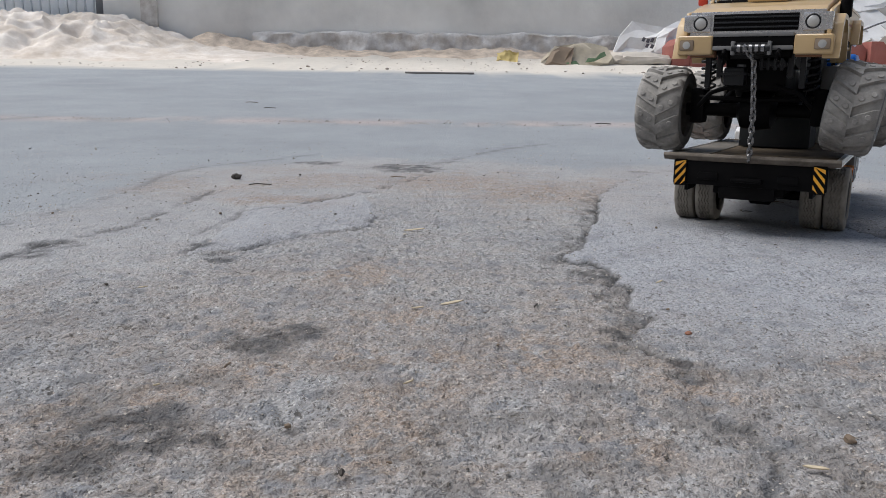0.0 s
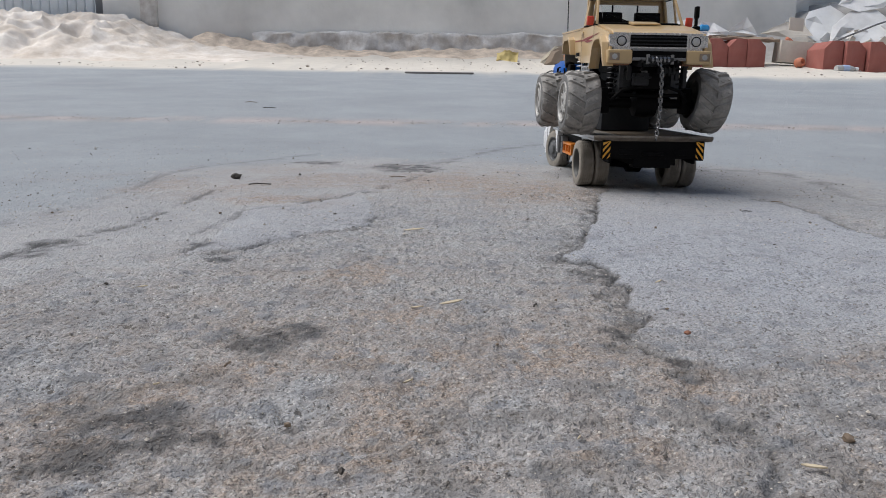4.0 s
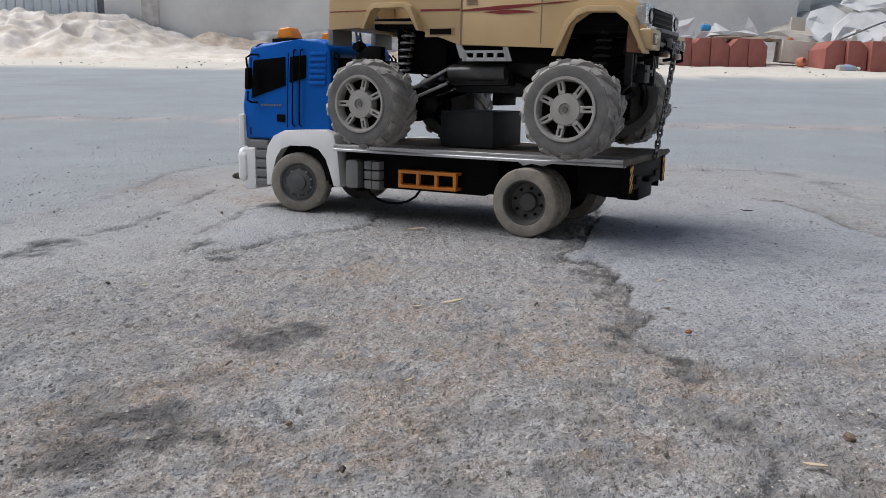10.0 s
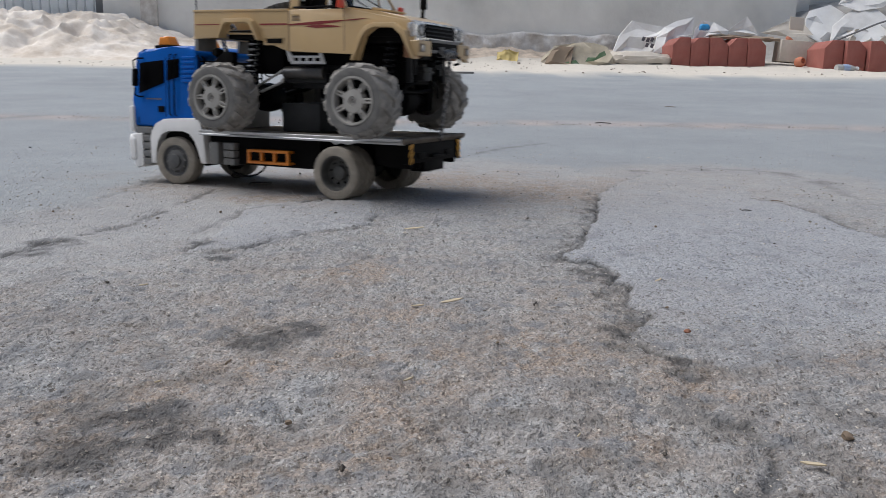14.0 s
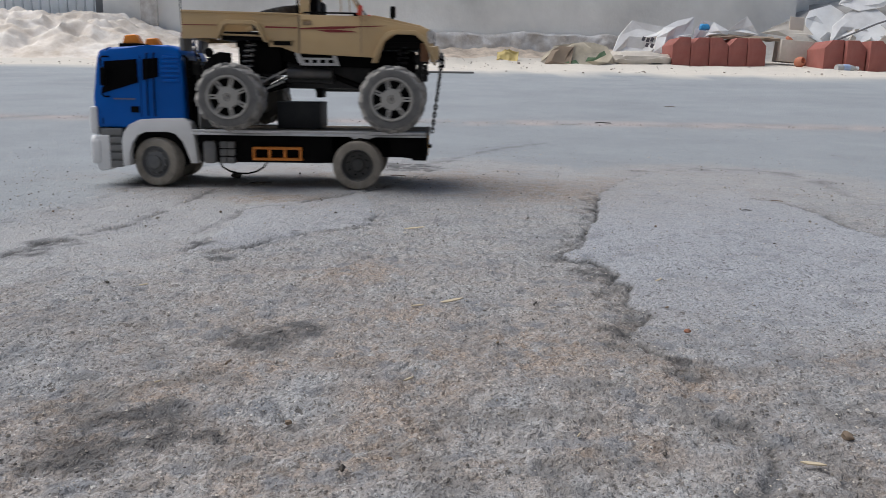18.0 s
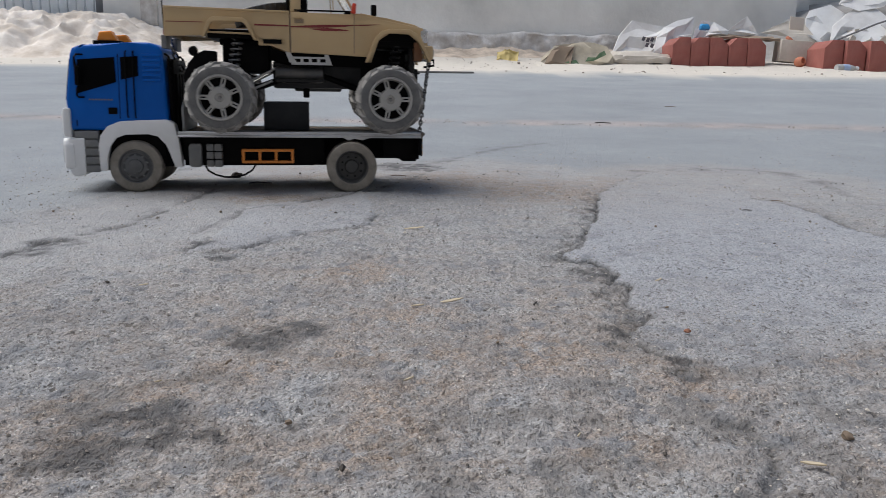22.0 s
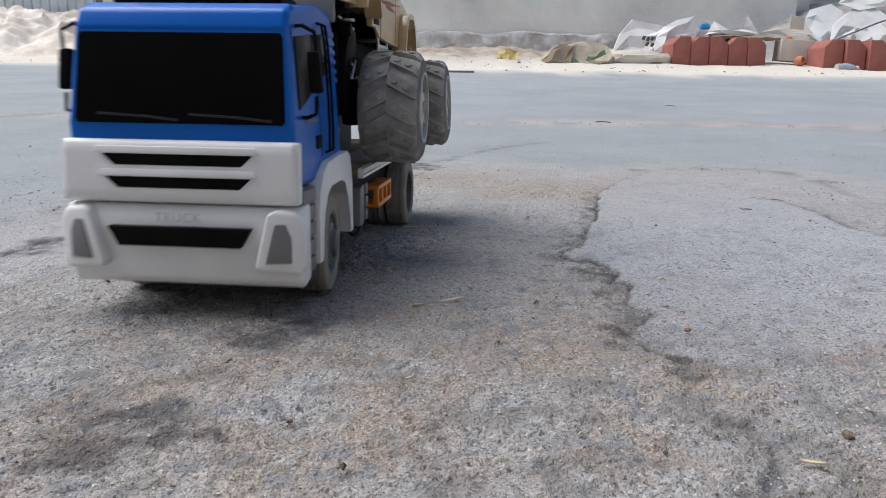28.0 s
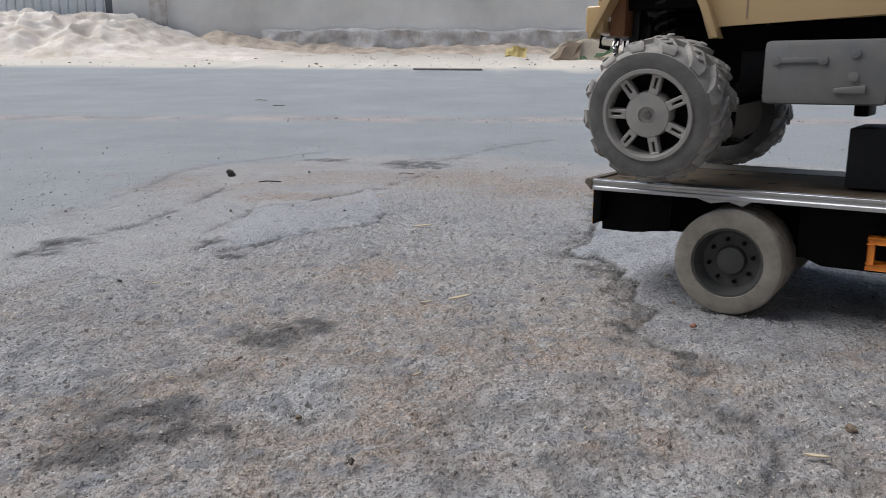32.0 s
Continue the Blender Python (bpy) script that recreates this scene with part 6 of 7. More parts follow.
        tube(bm, [(P(-0.0905, 0)[0], s * 0.020, 0.149 - SEAT[2]), (P(-0.0965, 0)[0], s * 0.020, 0.146 - SEAT[2]), (P(-0.0965, 0)[0], s * 0.020, 0.140 - SEAT[2]), (P(-0.0905, 0)[0], s * 0.020, 0.139 - SEAT[2])], 0.0014, 8)
        part("tow_hook", bm, BLACK, pickup)
    bm = fresh()
    box(bm, P(-0.0900, 0)[0], P(-0.0800, 0)[0], -0.0300, 0.0300, 0.1490 - SEAT[2], 0.1610 - SEAT[2], 0.0015)
    part("bumper_middle", bm, BLACK, pickup, "black bumper middle")
    for z0, z1 in ((0.1490, 0.1522), (0.1592, 0.1622)):
        bm = fresh()
        box(bm, P(-0.0908, 0)[0], P(-0.0860, 0)[0], -0.0298, 0.0298, z0 - SEAT[2], z1 - SEAT[2], 0.0008)
        part("bumper_bar", bm, GREY, pickup, "grey bumper bar")
    bm = fresh()
    box(bm, P(-0.0925, 0)[0], P(-0.0860, 0)[0], -0.0150, 0.0150, 0.1455 - SEAT[2], 0.1545 - SEAT[2], 0.001)
    lathe(bm, [(0.0030, -0.0140), (0.0030, 0.0140)], (P(-0.0935, 0)[0], 0, 0.1500 - SEAT[2]), "y", 14)
    winch = part("winch", bm, CHARCOAL, pickup, "charcoal winch")
    for yy in (-0.0135, 0.0135):
        bm = fresh()
        box(bm, P(-0.0955, 0)[0], P(-0.0900, 0)[0], yy - 0.0014, yy + 0.0014, 0.1450 - SEAT[2], 0.1555 - SEAT[2], 0.0006)
        part("winch_cheek", bm, GREY, winch)
    for k in range(5):
        bm = fresh()
        lathe(bm, [(0.0034, -0.0100 + 0.0044 * k), (0.0034, -0.0076 + 0.0044 * k)], (P(-0.0935, 0)[0], 0, 0.1500 - SEAT[2]), "y", 14)
        part("winch_coil", bm, STEEL, winch)
    bm = fresh()
    tube(bm, [(P(-0.0310, 0)[0], -0.0520, 0.1740 - SEAT[2]), (P(-0.0314, 0)[0], -0.0575, 0.1780 - SEAT[2]), (P(-0.0322, 0)[0], -0.0580, 0.1900 - SEAT[2]), (P(-0.0330, 0)[0], -0.0580, 0.2010 - SEAT[2])], 0.0020, 8)
    lathe(bm, [(0.0030, 0.1760 - SEAT[2]), (0.0045, 0.1770 - SEAT[2]), (0.0045, 0.1900 - SEAT[2]), (0.0030, 0.1910 - SEAT[2])], (P(-0.0315, 0)[0], -0.0590, 0), "z", 14)
    box(bm, P(-0.0368, 0)[0], P(-0.0300, 0)[0], -0.0605, -0.0555, 0.1990 - SEAT[2], 0.2128 - SEAT[2], 0.0015)
    part("snorkel", bm, BLACK, pickup, "black snorkel pipe")
    # spare tyre lying askew in the load bed
    bm = fresh()
    lathe(bm, [(0.014, -0.008), (0.020, -0.0095), (0.027, -0.008), (0.029, -0.004), (0.029, 0.004), (0.027, 0.008), (0.020, 0.0095), (0.014, 0.008), (0.014, -0.008)], (0, 0, 0), "z", 40, False)
    for k in range(30):
        a = 2 * math.pi * k / 30
        c, sn = math.cos(a), math.sin(a)
        v = box(bm, 0.0285, 0.0302, -0.0018, 0.0018, -0.0075, 0.0075)
        for q in v:
            q.co = Vector((q.co.x * c - q.co.y * sn, q.co.x * sn + q.co.y * c, q.co.z))
    sp = part("spare_tyre", bm, surface("black rubber", (0.022, 0.022, 0.022), 0.7, dust=0.2), pickup, "black spare tyre")
    sp.matrix_basis = pose(P(0.0965, 0)[0], 0.010, 0.1915 - SEAT[2], 0, 13, 0)


build_pickup_body()


def build_running_gear():
    z = lambda h: h - SEAT[2]
    x = lambda q: q - SEAT[0]
    for s in (-1, 1):
        bm = fresh()
        prism(bm, [P(0.141, 0.168), P(0.141, 0.158), P(0.110, 0.150), P(0.070, 0.138), P(-0.020, 0.136), P(-0.078, 0.144), P(-0.078, 0.152), P(-0.020, 0.148), P(0.070, 0.150), P(0.110, 0.164)], s * 0.020, s * 0.027, "y", 0.001)
        part("frame_rail", bm, BLACK, pickup)
        for ax, top in ((0.1290, 0.1640), (-0.0440, 0.1640)):
            bm = fresh()
            coil(bm, (x(ax), s * 0.0405, z(0.1180)), (x(ax - 0.0085), s * 0.0405, z(top)), 0.0055, 0.0011, 8)
            sh = part("spring", bm, SPRING if ax > 0 else CHARCOAL, pickup, "dark steel coil spring")
            bm = fresh()
            tube(bm, [(x(ax + 0.002), s * 0.0405, z(0.1050)), (x(ax - 0.009), s * 0.0405, z(top + 0.004))], 0.0019, 10)
            part("damper", bm, BLACK, sh)
        # link arms
        for a, b in (((0.1360, 0.1010), (0.0620, 0.1270)), ((-0.0400, 0.1010), (0.0320, 0.1270))):
            bm = fresh()
            tube(bm, [(x(a[0]), s * 0.030, z(a[1] + 0.004)), (x((a[0] + b[0]) / 2), s * 0.029, z((a[1] + b[1]) / 2)), (x(b[0]), s * 0.026, z(b[1]))], 0.0033, 8)
            part("link_arm", bm, BLACK, pickup)
        # bright rods beside the axles
        for a, b in (((0.1230, 0.1120), (0.0790, 0.1345)), ((0.1130, 0.1080), (0.0850, 0.1200))):
            bm = fresh()
            tube(bm, [(x(a[0]), s * 0.0420, z(a[1])), (x(b[0]), s * 0.0380, z(b[1]))], 0.0014, 8)
            part("track_rod", bm, SPRING, pickup, "dull metal rod")
        # the pierced side bracket
        if s < 0:
            continue
        bm = fresh()
        box(bm, x(0.0230), x(0.0640), s * 0.0515, s * 0.0531, z(0.1375), z(0.1405), 0.0004)
        box(bm, x(0.0230), x(0.0610), s * 0.0515, s * 0.0531, z(0.1440), z(0.1462), 0.0004)
        for q in (0.0235, 0.0330, 0.0420, 0.0510, 0.0600):
            box(bm, x(q), x(q + 0.0030), s * 0.0515, s * 0.0531, z(0.1375), z(0.1462), 0.0004)
        prism(bm, [P(0.0580, 0.1400), P(0.0660, 0.1400), P(0.0710, 0.1540), P(0.0670, 0.1540)], s * 0.0515, s * 0.0531, "y", 0.0004)
        prism(bm, [P(0.0200, 0.1375), P(0.0260, 0.1375), P(0.0290, 0.1520), P(0.0250, 0.1520)], s * 0.0515, s * 0.0531, "y", 0.0004)
        part("side_bracket", bm, ALU, pickup, "pierced aluminium bracket")
    # belly: gearbox, motors, axles
    bm = fresh()
    box(bm, x(-0.015), x(0.085), -0.024, 0.024, z(0.1120), z(0.1420), 0.004)
    box(bm, x(0.028), x(0.082), 0.016, 0.040, z(0.1180), z(0.1290), 0.0045)
    part("gearbox", bm, CHARCOAL, pickup)
    bm = fresh()
    lathe(bm, [(0.006, x(0.030)), (0.0068, x(0.033)), (0.0068, x(0.078)), (0.006, x(0.081))], (0, 0.040, z(0.1290)), "x", 20)
    part("motor", bm, surface("dull motor can", (0.07, 0.072, 0.076), 0.3, metal=0.6, dust=0.3, scale=40), pickup, "dull grey motor can")
    bm = fresh()
    box(bm, x(0.045), x(0.052), -0.018, 0.018, z(0.102), z(0.114), 0.001)
    part("skid", bm, BLACK, pickup)
    for ax in (0.1360, -0.0400):
        bm = fresh()
        lathe(bm, [(0.0055, -0.058), (0.0055, -0.016), (0.0150, -0.012), (0.0165, 0.0), (0.0150, 0.012), (0.0055, 0.016), (0.0055, 0.058)], (x(ax), 0, z(0.1018)), "y", 24)
        part("axle", bm, BLACK, pickup)
        for s in (-1, 1):
            bm = fresh()
            box(bm, x(ax) - 0.009, x(ax) + 0.009, s * 0.048 - 0.006, s * 0.048 + 0.006, z(0.090), z(0.120), 0.003)
            part("knuckle", bm, BLACK, pickup)
    bm = fresh()
    box(bm, x(-0.064), x(-0.010), -0.024, 0.024, z(0.118), z(0.156), 0.004)
    part("engine_cover", bm, BLACK, pickup)
    bm = fresh()
    box(bm, x(-0.068), x(-0.062), -0.030, 0.030, z(0.143), z(0.152), 0.0015)
    part("servo_plate", bm, CHARCOAL, pickup)
    for yy, z0, z1 in ((-0.036, 0.120, 0.160), (-0.027, 0.128, 0.158), (0.027, 0.128, 0.158), (0.036, 0.120, 0.160)):
        bm = fresh()
        box(bm, x(-0.072), x(-0.066), yy - 0.0022, yy + 0.0022, z(z0), z(z1), 0.001)
        part("strut", bm, CHARCOAL, pickup)
    bm = fresh()
    box(bm, x(-0.078), x(-0.062), 0.006, 0.022, z(0.122), z(0.136), 0.0015)
    box(bm, x(-0.080), x(-0.060), 0.004, 0.024, z(0.130), z(0.132), 0.0005)
    servo = part("steering_servo", bm, CHARCOAL, pickup, "charcoal steering servo")
    bm = fresh()
    lathe(bm, [(0.0, z(0.1365)), (0.0035, z(0.1365)), (0.0035, z(0.1385)), (0.0, z(0.1385))], (x(-0.070), 0.010, 0), "z", 14, False)
    part("servo_horn", bm, GREY, servo)
    bm = fresh()
    box(bm, x(-0.076), x(-0.066), -0.024, -0.004, z(0.136), z(0.142), 0.001)
    for k in range(4):
        box(bm, x(-0.0775), x(-0.0755), -0.0225 + 0.0050 * k, -0.0200 + 0.0050 * k, z(0.134), z(0.1435), 0.0004)
    part("finned_plate", bm, CHARCOAL, pickup)
    for s in (-1, 1):
        bm = fresh()
        tube(bm, [(x(-0.060), s * 0.044, z(0.105)), (x(-0.064), s * 0.034, z(0.116)), (x(-0.066), s * 0.016, z(0.122))], 0.0020, 8)
        part("control_arm", bm, BLACK, pickup)
    bm = fresh()
    box(bm, x(0.088), x(0.138), -0.034, 0.034, z(0.128), z(0.164), 0.006)
    part("rear_cover", bm, BLACK, pickup)
    bm = fresh()
    tube(bm, [(x(-0.052), -0.045, z(0.112)), (x(-0.056), 0.0, z(0.1105)), (x(-0.052), 0.045, z(0.112))], 0.0022, 8)
    part("steering_rod", bm, BLACK, pickup)
    # bent black lever behind the lorry's cab
    bm = fresh()
    prism(bm, [P(0.1420, 0.1500), P(0.1550, 0.1510), P(0.1640, 0.1465), P(0.1720, 0.1370), P(0.1765, 0.1260), P(0.1775, 0.1120), P(0.1745, 0.1020), P(0.1690, 0.1020), P(0.1680, 0.1130), P(0.1640, 0.1250), P(0.1560, 0.1340), P(0.1420, 0.1380)], 0.044, 0.052, "y", 0.0015)
    lathe(bm, [(0.0036, 0.042), (0.0052, 0.048), (0.0036, 0.054)], (x(0.1665), 0, z(0.1500)), "y", 18)
    part("lever", bm, BLACK, pickup, "bent black lever with a round knob")
    # wires
    for k, (y0, bow) in enumerate(((0.030, 0.012), (0.036, 0.018), (-0.030, 0.014))):
        bm = fresh()
        tube(bm, [(x(0.124 - 0.040 * q), y0 + 0.003 * math.sin(3.1 * q), z(0.152 - 0.020 * q - bow * math.sin(math.pi * q ** 0.8))) for q in [i / 12 for i in range(13)]], 0.0007, 6)
        part("wire", bm, BLACK, pickup)
    # grey box on the other flank
    bm = fresh()
    box(bm, x(0.0065), x(0.0630), -0.0580, -0.0420, z(0.1085), z(0.1395), 0.003)
    gb = part("battery_box", bm, GREY, pickup, "grey plastic battery box")
    bm = fresh()
    for (xa, za) in ((0.0130, 0.1300), (0.0340, 0.1300), (0.0480, 0.1330), (0.0480, 0.1220)):
        lathe(bm, [(0.0024, -0.0575), (0.0024, -0.0592), (0.0, -0.0594)], (x(xa), 0, z(za)), "y", 12, False)
    box(bm, x(0.0130), x(0.0340), -0.0592, -0.0575, z(0.1285), z(0.1310), 0.0006)
    prism(bm, [P(0.0400, 0.1140), P(0.0540, 0.1140), P(0.0540, 0.1180), P(0.0400, 0.1165)], -0.0610, -0.0575, "y", 0.0008)
    part("box_relief", bm, GREY, gb)
    # aerial at the tail
    bm = fresh()
    tube(bm, [(x(0.1955), 0.046, z(0.170)), (x(0.1965), 0.047, z(0.200)), (x(0.1950), 0.048, z(0.245))], 0.0007, 6)
    part("aerial", bm, BLACK, pickup)
    bm = fresh()
    box(bm, x(0.1930), x(0.1985), 0.020, 0.050, z(0.152), z(0.166), 0.001)
    part("tail_bracket", bm, GREY, pickup)
    bm = fresh()
    box(bm, x(0.1930), x(0.1985), -0.050, -0.020, z(0.152), z(0.166), 0.001)
    part("tail_bracket", bm, GREY, pickup)


build_running_gear()


def big_tyre(s):
    """A wide lugged tyre about the y axis, its face at y = 0 and its width towards -s."""
    R, W = 0.0356, 0.0395
    bm = fresh()
    prof = [(0.0229, -0.004), (0.0234, -0.0008), (0.0285, 0.0), (0.0325, -0.0008), (0.0345, -0.0030), (R - 0.0003, -0.0070), (R, -W / 2), (R - 0.0003, -W + 0.0070), (0.0345, -W + 0.0030), (0.0325, -W + 0.0008), (0.0285, -W), (0.0234, -W + 0.0008), (0.0229, -W + 0.004)]
    lathe(bm, [(a, b * s) for a, b in prof], segs=72, close=False)
    n = 13
    for k in range(n):
        for side in (0, 1):
            a0 = 2 * math.pi * (k + 0.40 * side) / n
            rows = []
            # a slanted bar from the shoulder to the middle
            for j in range(6):
                q = (0.0, 0.1, 0.22, 0.5, 0.8, 1.0)[j]
                y = -0.0012 - q * (W / 2 - 0.0010)
                if side:
                    y = -W - y
                a = a0 + 0.29 * q
                rt = (0.0340, 0.0372, 0.0385, 0.0388, 0.0389, 0.0389)[j]
                rb = (0.0315, 0.0335, 0.0345, 0.0348, 0.0348, 0.0348)[j]
                hw = (0.105, 0.125, 0.135, 0.140, 0.143, 0.143)[j]
                rows.append([(rb, a - hw * 1.08, y), (rt, a - hw * 0.9, y), (rt, a + hw * 0.9, y), (rb, a + hw * 1.08, y)])
            grid = [[bm.verts.new((r * math.cos(t), y * s, r * math.sin(t))) for r, t, y in row] for row in rows]
            for i in range(5):
                for j in range(3):
                    bm.faces.new((grid[i][j], grid[i][j + 1], grid[i + 1][j + 1], grid[i + 1][j]))
            bm.faces.new(grid[0])
            bm.faces.new(grid[-1][::-1])
            # two round studs on each bar
            for q in (0.32, 0.74):
                am, ym = a0 + 0.29 * q, -0.0012 - q * (W / 2 - 0.0010)
                if side:
                    ym = -W - ym
                d = Vector((math.cos(am), 0, math.sin(am)))
                c = d * 0.0388 + Vector((0, ym * s, 0))
                t1 = Vector((-math.sin(am), 0, math.cos(am)))
                ring = [bm.verts.new(c + 0.0023 * (math.cos(u) * t1 + math.sin(u) * Vector((0, 1, 0)))) for u in (2 * math.pi * i / 10 for i in range(10))]
                top = [bm.verts.new(v.co + d * 0.0006 - (v.co - c) * 0.18) for v in ring]
                for i in range(10):
                    bm.faces.new((ring[i], ring[(i + 1) % 10], top[(i + 1) % 10], top[i]))
                bm.faces.new(top)
    for v in bm.verts:
        r = math.hypot(v.co.x, v.co.z)
        k = 1 - 0.065 * max(0.0, min(1.0, (r - 0.0234) / 0.0150))
        v.co.x *= k
        v.co.z *= k
    for f in bm.faces:
        c = f.calc_center_median()
        f.material_index = 1 if math.hypot(c.x, c.z) > 0.0318 else 0
    return finish("tyre", bm, [SIDEWALL, BIGTYRE], 40)


def big_rim(s):
    bm = fresh()
    lathe(bm, [(0.0250, -0.020 * s), (0.0255, -0.0010 * s), (0.0250, 0.0004 * s), (0.0232, 0.0004 * s), (0.0222, -0.0018 * s), (0.0215, -0.0085 * s), (0.0080, -0.0100 * s), (0.0, -0.0100 * s)], segs=56, close=False)
    lathe(bm, [(0.0130, -0.0100 * s), (0.0127, -0.0026 * s), (0.0118, -0.0012 * s), (0.0060, -0.0008 * s), (0.0050, -0.0006 * s), (0.0046, -0.0022 * s), (0.0, -0.0022 * s)], segs=40, close=False)
    bmesh.ops.scale(bm, vec=(0.925, 1, 0.925), verts=bm.verts)
    return finish("rim", bm, BIGRIM, 40)


def big_spoke(s, k):
    """One of seven doubled spokes."""
    bm = fresh()
    a = 2 * math.pi * (k + 0.25) / 7
    c, sn = math.cos(a), math.sin(a)
    out = []
    for off in (-0.0017, 0.0017):
        out += box(bm, 0.0118, 0.0234, min(-0.0060 * s, -0.0016 * s), max(-0.0060 * s, -0.0016 * s), off - 0.0010, off + 0.0010, 0.0004, 1)
    out += box(bm, 0.0208, 0.0236, min(-0.0060 * s, -0.0014 * s), max(-0.0060 * s, -0.0014 * s), -0.0027, 0.0027, 0.0004, 1)
    out += box(bm, 0.0118, 0.0150, min(-0.0060 * s, -0.0014 * s), max(-0.0060 * s, -0.0014 * s), -0.0027, 0.0027, 0.0004, 1)
    for q in out:
        q.co = Vector((q.co.x * c - q.co.z * sn, q.co.y, q.co.x * sn + q.co.z * c))
    bmesh.ops.scale(bm, vec=(0.925, 1, 0.925), verts=bm.verts)
    return finish("spoke", bm, BIGRIM)


def well(s):
    # black sheet over the rim's dish: shade between the spokes as colour
    bm = fresh()
    lathe(bm, [(0.0216, -0.0082 * s), (0.0105, -0.0096 * s)], segs=40, close=False)
    bmesh.ops.scale(bm, vec=(0.925, 1, 0.925), verts=bm.verts)
    return finish("rim_gap_shade", bm, BLACK)


for s in (1, -1):
    tyre_mesh, rim_mesh, well_mesh = big_tyre(s), big_rim(s), well(s)
    spokes = [big_spoke(s, k) for k in range(7)]
    for xa, spin in ((0.1360, 12), (-0.0400, 40)):
        lean = 0 if xa > 0 else 2 if s > 0 else 9
        w = new("wheel")
        w.parent = pickup
        w.matrix_basis = pose(xa - SEAT[0], s * (0.0960 if lean < 5 else 0.0930), 0.1022 - SEAT[2]) @ pose(0, 0, 0, lean, 0, 0) @ pose(0, 0, 0, 0, spin, 0)
        tagged(w, "huge dusty wheel with seven doubled spokes")
        for nm, me, lab in (("tyre", tyre_mesh, "dusty dark tyre with slanted lugs"), ("rim", rim_mesh, "silver grey plastic rim"), ("rim_gap_shade", well_mesh, "")):
            o = new(nm, me)
            o.parent = w
            tagged(o, lab)
        for me in spokes:
            o = new("spoke", me)
            o.parent = w
        bm = fresh()
        lathe(bm, [(0.0022, -0.0030 * s), (0.0022, -0.0012 * s), (0.0, -0.0012 * s)], segs=6, close=False)
        part("hub_nut", bm, STEEL, w)

# ---- chains ----


def link_mesh(ln, wire):
    bm = fresh()
    r = ln * 0.25
    pts = []
    for k in range(12):
        a = 2 * math.pi * k / 12
        pts.append((r * math.cos(a), 0, r * math.sin(a) + (ln * 0.21 if math.sin(a) > 0 else -ln * 0.21)))
    tube(bm, pts, wire, 6, True)
    return finish("chain_link", bm, STEEL)


LINK = link_mesh(0.0094, 0.0012)


FINE_LINK = link_mesh(0.0068, 0.0010)


def chain(points, label, link=None, step=0.0067):
    """Links along a run of points, every other one turned."""
    pts = [Vector(p) for p in points]
    c = new("chain")
    tagged(c, label, "chain")
    origin = pts[-1]
    k, carry = 0, 0.0
    for a, b in zip(pts, pts[1:]):
        d = b - a
        ln, u = d.length, (b - a).normalized()
        q = carry
        turn = u.to_track_quat("Z", "Y").to_matrix().to_4x4()
        while q < ln:
            o = new("chain_link", link or LINK)
            o.parent = c
            o.matrix_basis = Matrix.Translation(a - origin + u * q) @ turn @ pose(0, 0, 0, 0, 0, 90 * (k % 2) + 20)
            k += 1
            q += step
        carry = q - ln
    return c, tuple(origin)


chains = [
    chain([(-0.0945, 0.006, 0.1500), (-0.0935, 0.000, 0.1400), (-0.0885, -0.002, 0.100), (-0.0840, -0.001, 0.0640)], "steel chain from the toy pickup's winch down to the bed", FINE_LINK, 0.0046),
    chain([(0.1700, 0.016, 0.1730), (0.1900, 0.012, 0.1960), (0.1965, 0.010, 0.1930), (0.1975, 0.006, 0.1600), (0.1860, 0.004, 0.1300)], "bright steel chain over the toy pickup's tailgate"),
]

# ---- what moves ----


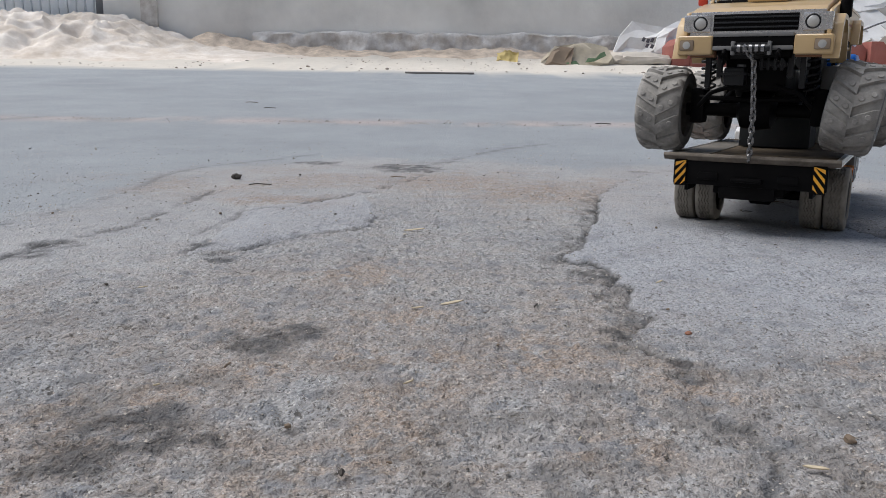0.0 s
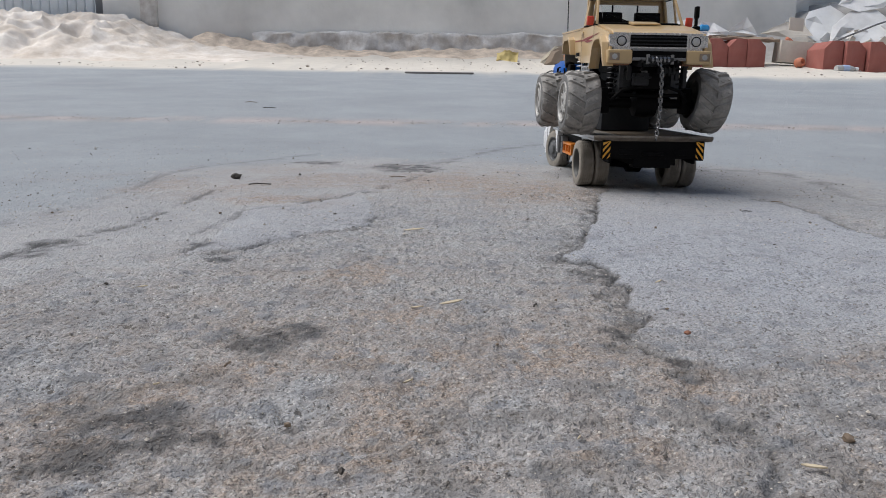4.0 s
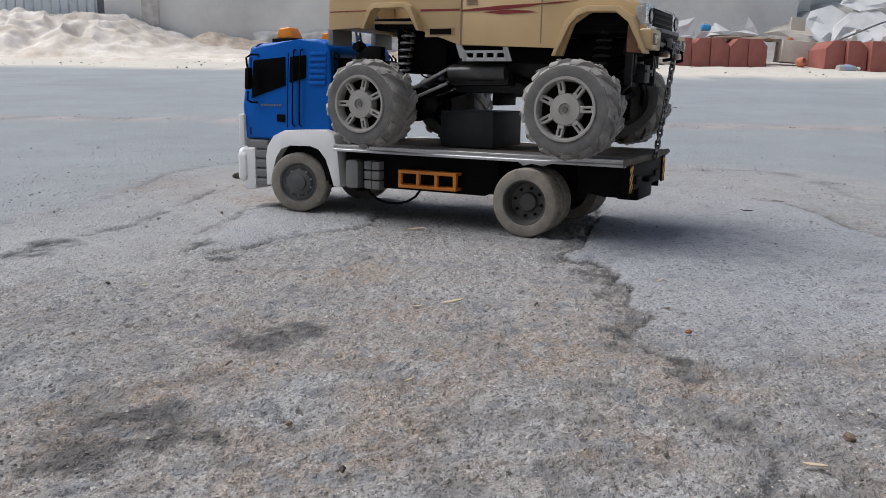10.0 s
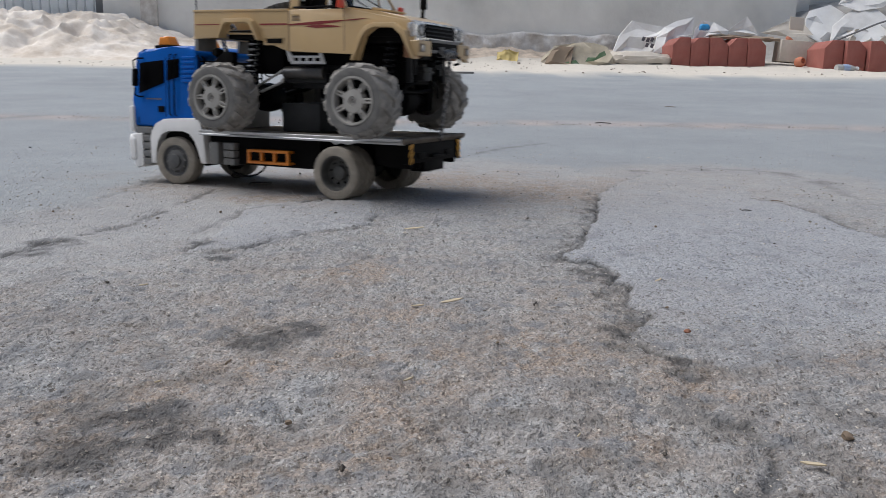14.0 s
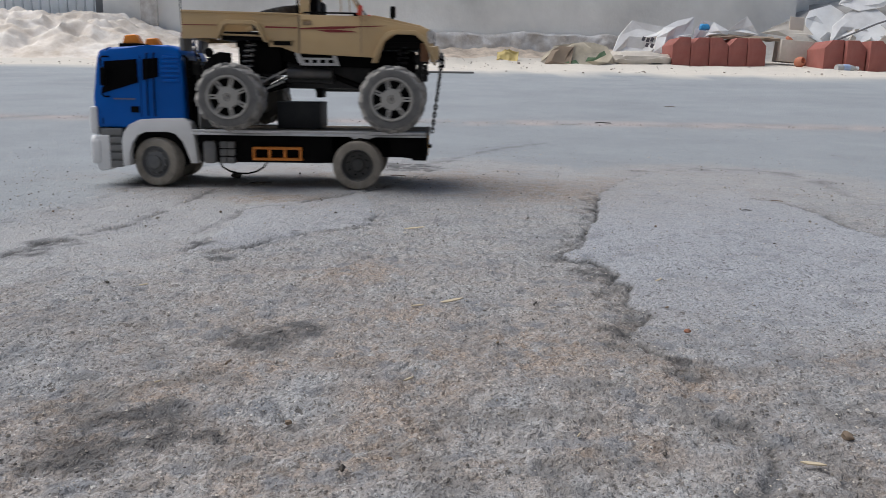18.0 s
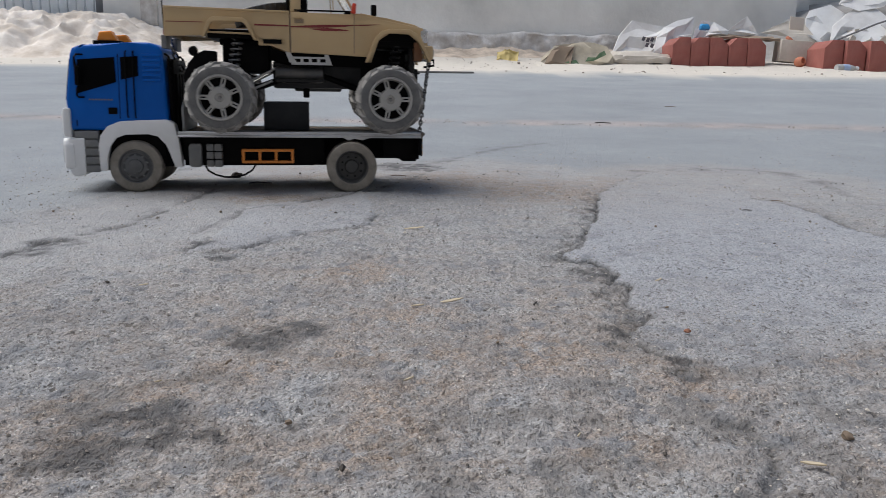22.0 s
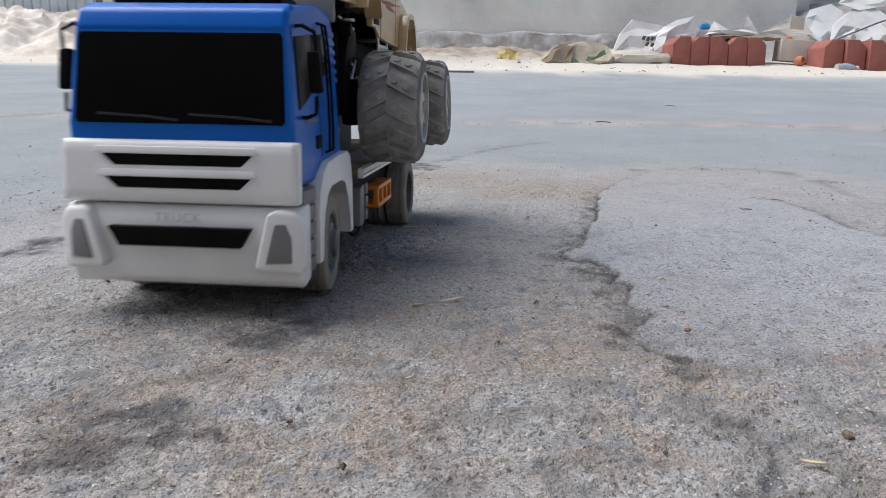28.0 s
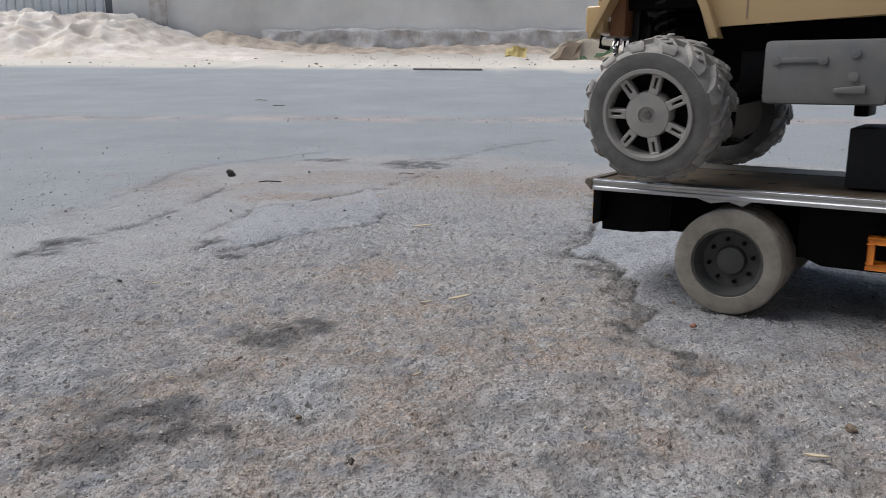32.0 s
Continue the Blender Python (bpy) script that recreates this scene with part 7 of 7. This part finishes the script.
def way():
    """The toy lorry's way: seconds, its rear axle's place on the road, its heading in degrees."""
    return [
        (0.0, 0.285, 0.725, 60.1), (0.5, 0.25, 0.661, 62.0), (1.0, 0.172, 0.497, 71.6), (1.5, 0.136, 0.31, 83.8), (1.75, 0.13, 0.266, 89.1),
        (2.0, 0.128, 0.276, 92.7), (2.5, 0.14, 0.426, 79.8), (3.0, 0.188, 0.631, 77.1), (3.5, 0.224, 0.856, 84.1), (4.1, 0.236, 1.009, 94.5),
        (4.7, 0.273, 0.799, 105.6), (5.2, 0.338, 0.549, 123.8), (5.5, 0.365, 0.455, 130.4), (5.75, 0.382, 0.4, 130.7), (6.0, 0.372, 0.412, 131.0),
        (6.5, 0.253, 0.558, 140.8), (7.0, 0.131, 0.647, 146.6), (7.5, 0.023, 0.723, 153.6), (8.0, -0.075, 0.775, 160.6), (8.5, -0.139, 0.805, 163.5),
        (9.0, -0.086, 0.777, 161.3), (9.5, 0.073, 0.721, 155.2), (10.0, 0.095, 0.695, 152.5), (10.5, -0.084, 0.826, 151.0), (11.0, -0.247, 0.928, 148.1),
        (11.5, -0.425, 1.014, 164.4), (12.0, -0.501, 1.065, 167.3), (12.5, -0.355, 1.016, 163.7), (13.0, -0.28, 0.987, 159.2), (13.5, -0.186, 0.953, 157.2),
        (14.0, -0.08, 0.888, 153.3), (14.5, 0.016, 0.85, 159.9), (15.0, 0.071, 0.823, 158.3), (15.6, -0.124, 0.912, 159.1), (16.1, -0.354, 1.006, 168.9),
        (16.5, -0.407, 1.035, 174.8), (17.0, -0.252, 1.002, 169.7), (17.5, -0.198, 0.995, 174.6), (18.0, -0.099, 0.981, 180.7), (18.5, -0.001, 0.986, 188.8),
        (19.0, 0.019, 0.969, 189.4), (20.5, 0.019, 0.969, 189.4), (21.0, -0.062, 0.966, 188.7), (21.5, -0.097, 0.964, 187.6), (22.0, -0.113, 0.961, 189.2),
        (22.5, -0.285, 0.931, 186.4), (23.0, -0.34, 0.931, 188.3), (23.5, -0.161, 0.963, 196.3), (24.0, 0.042, 1.017, 208.4), (24.5, 0.24, 1.138, 215.6),
        (25.0, 0.32, 1.16, 219.2), (25.5, 0.199, 1.081, 218.0), (26.0, 0.085, 0.978, 227.1), (26.5, -0.015, 0.838, 242.0), (27.0, -0.085, 0.672, 255.9),
        (27.5, -0.115, 0.571, 265.2), (28.0, -0.1, 0.687, 264.6), (28.5, -0.097, 0.907, 275.4), (29.0, -0.077, 1.131, 279.0), (29.5, -0.074, 1.209, 281.4),
        (29.8, -0.075, 1.158, 280.5), (30.0, -0.063, 1.094, 277.8), (30.5, -0.034, 0.889, 278.7), (31.0, 0.015, 0.692, 295.7), (31.5, 0.113, 0.532, 318.3),
        (32.0, 0.18, 0.463, 327.5),
    ]


def eased(ts, vs, t):
    """A smooth run through the values that does not overshoot."""
    n = len(ts)
    h = np.diff(ts)
    d = np.diff(vs) / h
    m = np.zeros(n)
    for i in range(1, n - 1):
        if d[i - 1] * d[i] > 0:
            a, b = 2 * h[i] + h[i - 1], h[i] + 2 * h[i - 1]
            m[i] = (a + b) / (a / d[i - 1] + b / d[i])
    m[0], m[-1] = 0.3 * d[0], 0.0
    i = min(max(int(np.searchsorted(ts, t, "right")) - 1, 0), n - 2)
    s = (t - ts[i]) / h[i]
    return vs[i] * (1 + 2 * s) * (1 - s) ** 2 + m[i] * h[i] * s * (1 - s) ** 2 + vs[i + 1] * s * s * (3 - 2 * s) + m[i + 1] * h[i] * s * s * (s - 1)


def motions():
    rows = way()
    ts = np.array([r[0] for r in rows])
    cols = [np.array([r[k] for r in rows]) for k in (1, 2, 3)]
    times = [k / 10 for k in range(321)]
    at = {t: [float(eased(ts, c, t)) for c in cols] for t in times}
    body = [(t, pose(at[t][0], at[t][1], ROAD, 0, 0, at[t][2])) for t in times]
    walk(lorry, body)
    walk(pickup, [(t, m @ pose(*SEAT)) for t, m in body])
    walk(block, [(t, m @ pose(0.071, 0.0, 0.0662)) for t, m in body])
    for one, where in chains:
        walk(one, [(t, m @ pose(*where)) for t, m in body])
    # wheels roll with the way that the lorry makes, and the front ones steer
    fine = [k / 30 for k in range(961)]
    p = [[float(eased(ts, c, t)) for c in cols] for t in fine]
    rolled, steer, s, held_turn = [], [], 0.0, 0.0
    for k, (x, y, a) in enumerate(p):
        if k:
            x0, y0, a0 = p[k - 1]
            am = radians((a + a0) / 2)
            ds = (x - x0) * math.cos(am) + (y - y0) * math.sin(am)
            s += ds
            if abs(ds) > 0.0012:
                want = math.degrees(math.atan(0.23 * radians(a - a0) / ds))
                held_turn += 0.12 * (max(-24, min(24, want)) - held_turn)
        rolled.append(s / 0.0275)
        steer.append(held_turn)
    for wheel, where, front in wheels:
        walk(wheel, [(t, pose(*where, 0, 0, steer[k] if front else 0) @ Matrix.Rotation(rolled[k], 4, "Y")) for k, t in enumerate(fine)])
    walk(clod, [(0.0, pose(-0.258, 1.004, 0.004)), (23.3, pose(-0.258, 1.004, 0.004)), (23.6, pose(-0.279, 1.008, 0.0045, 0, 40, 30)), (32.0, pose(-0.279, 1.008, 0.0045, 0, 40, 30))])


motions()
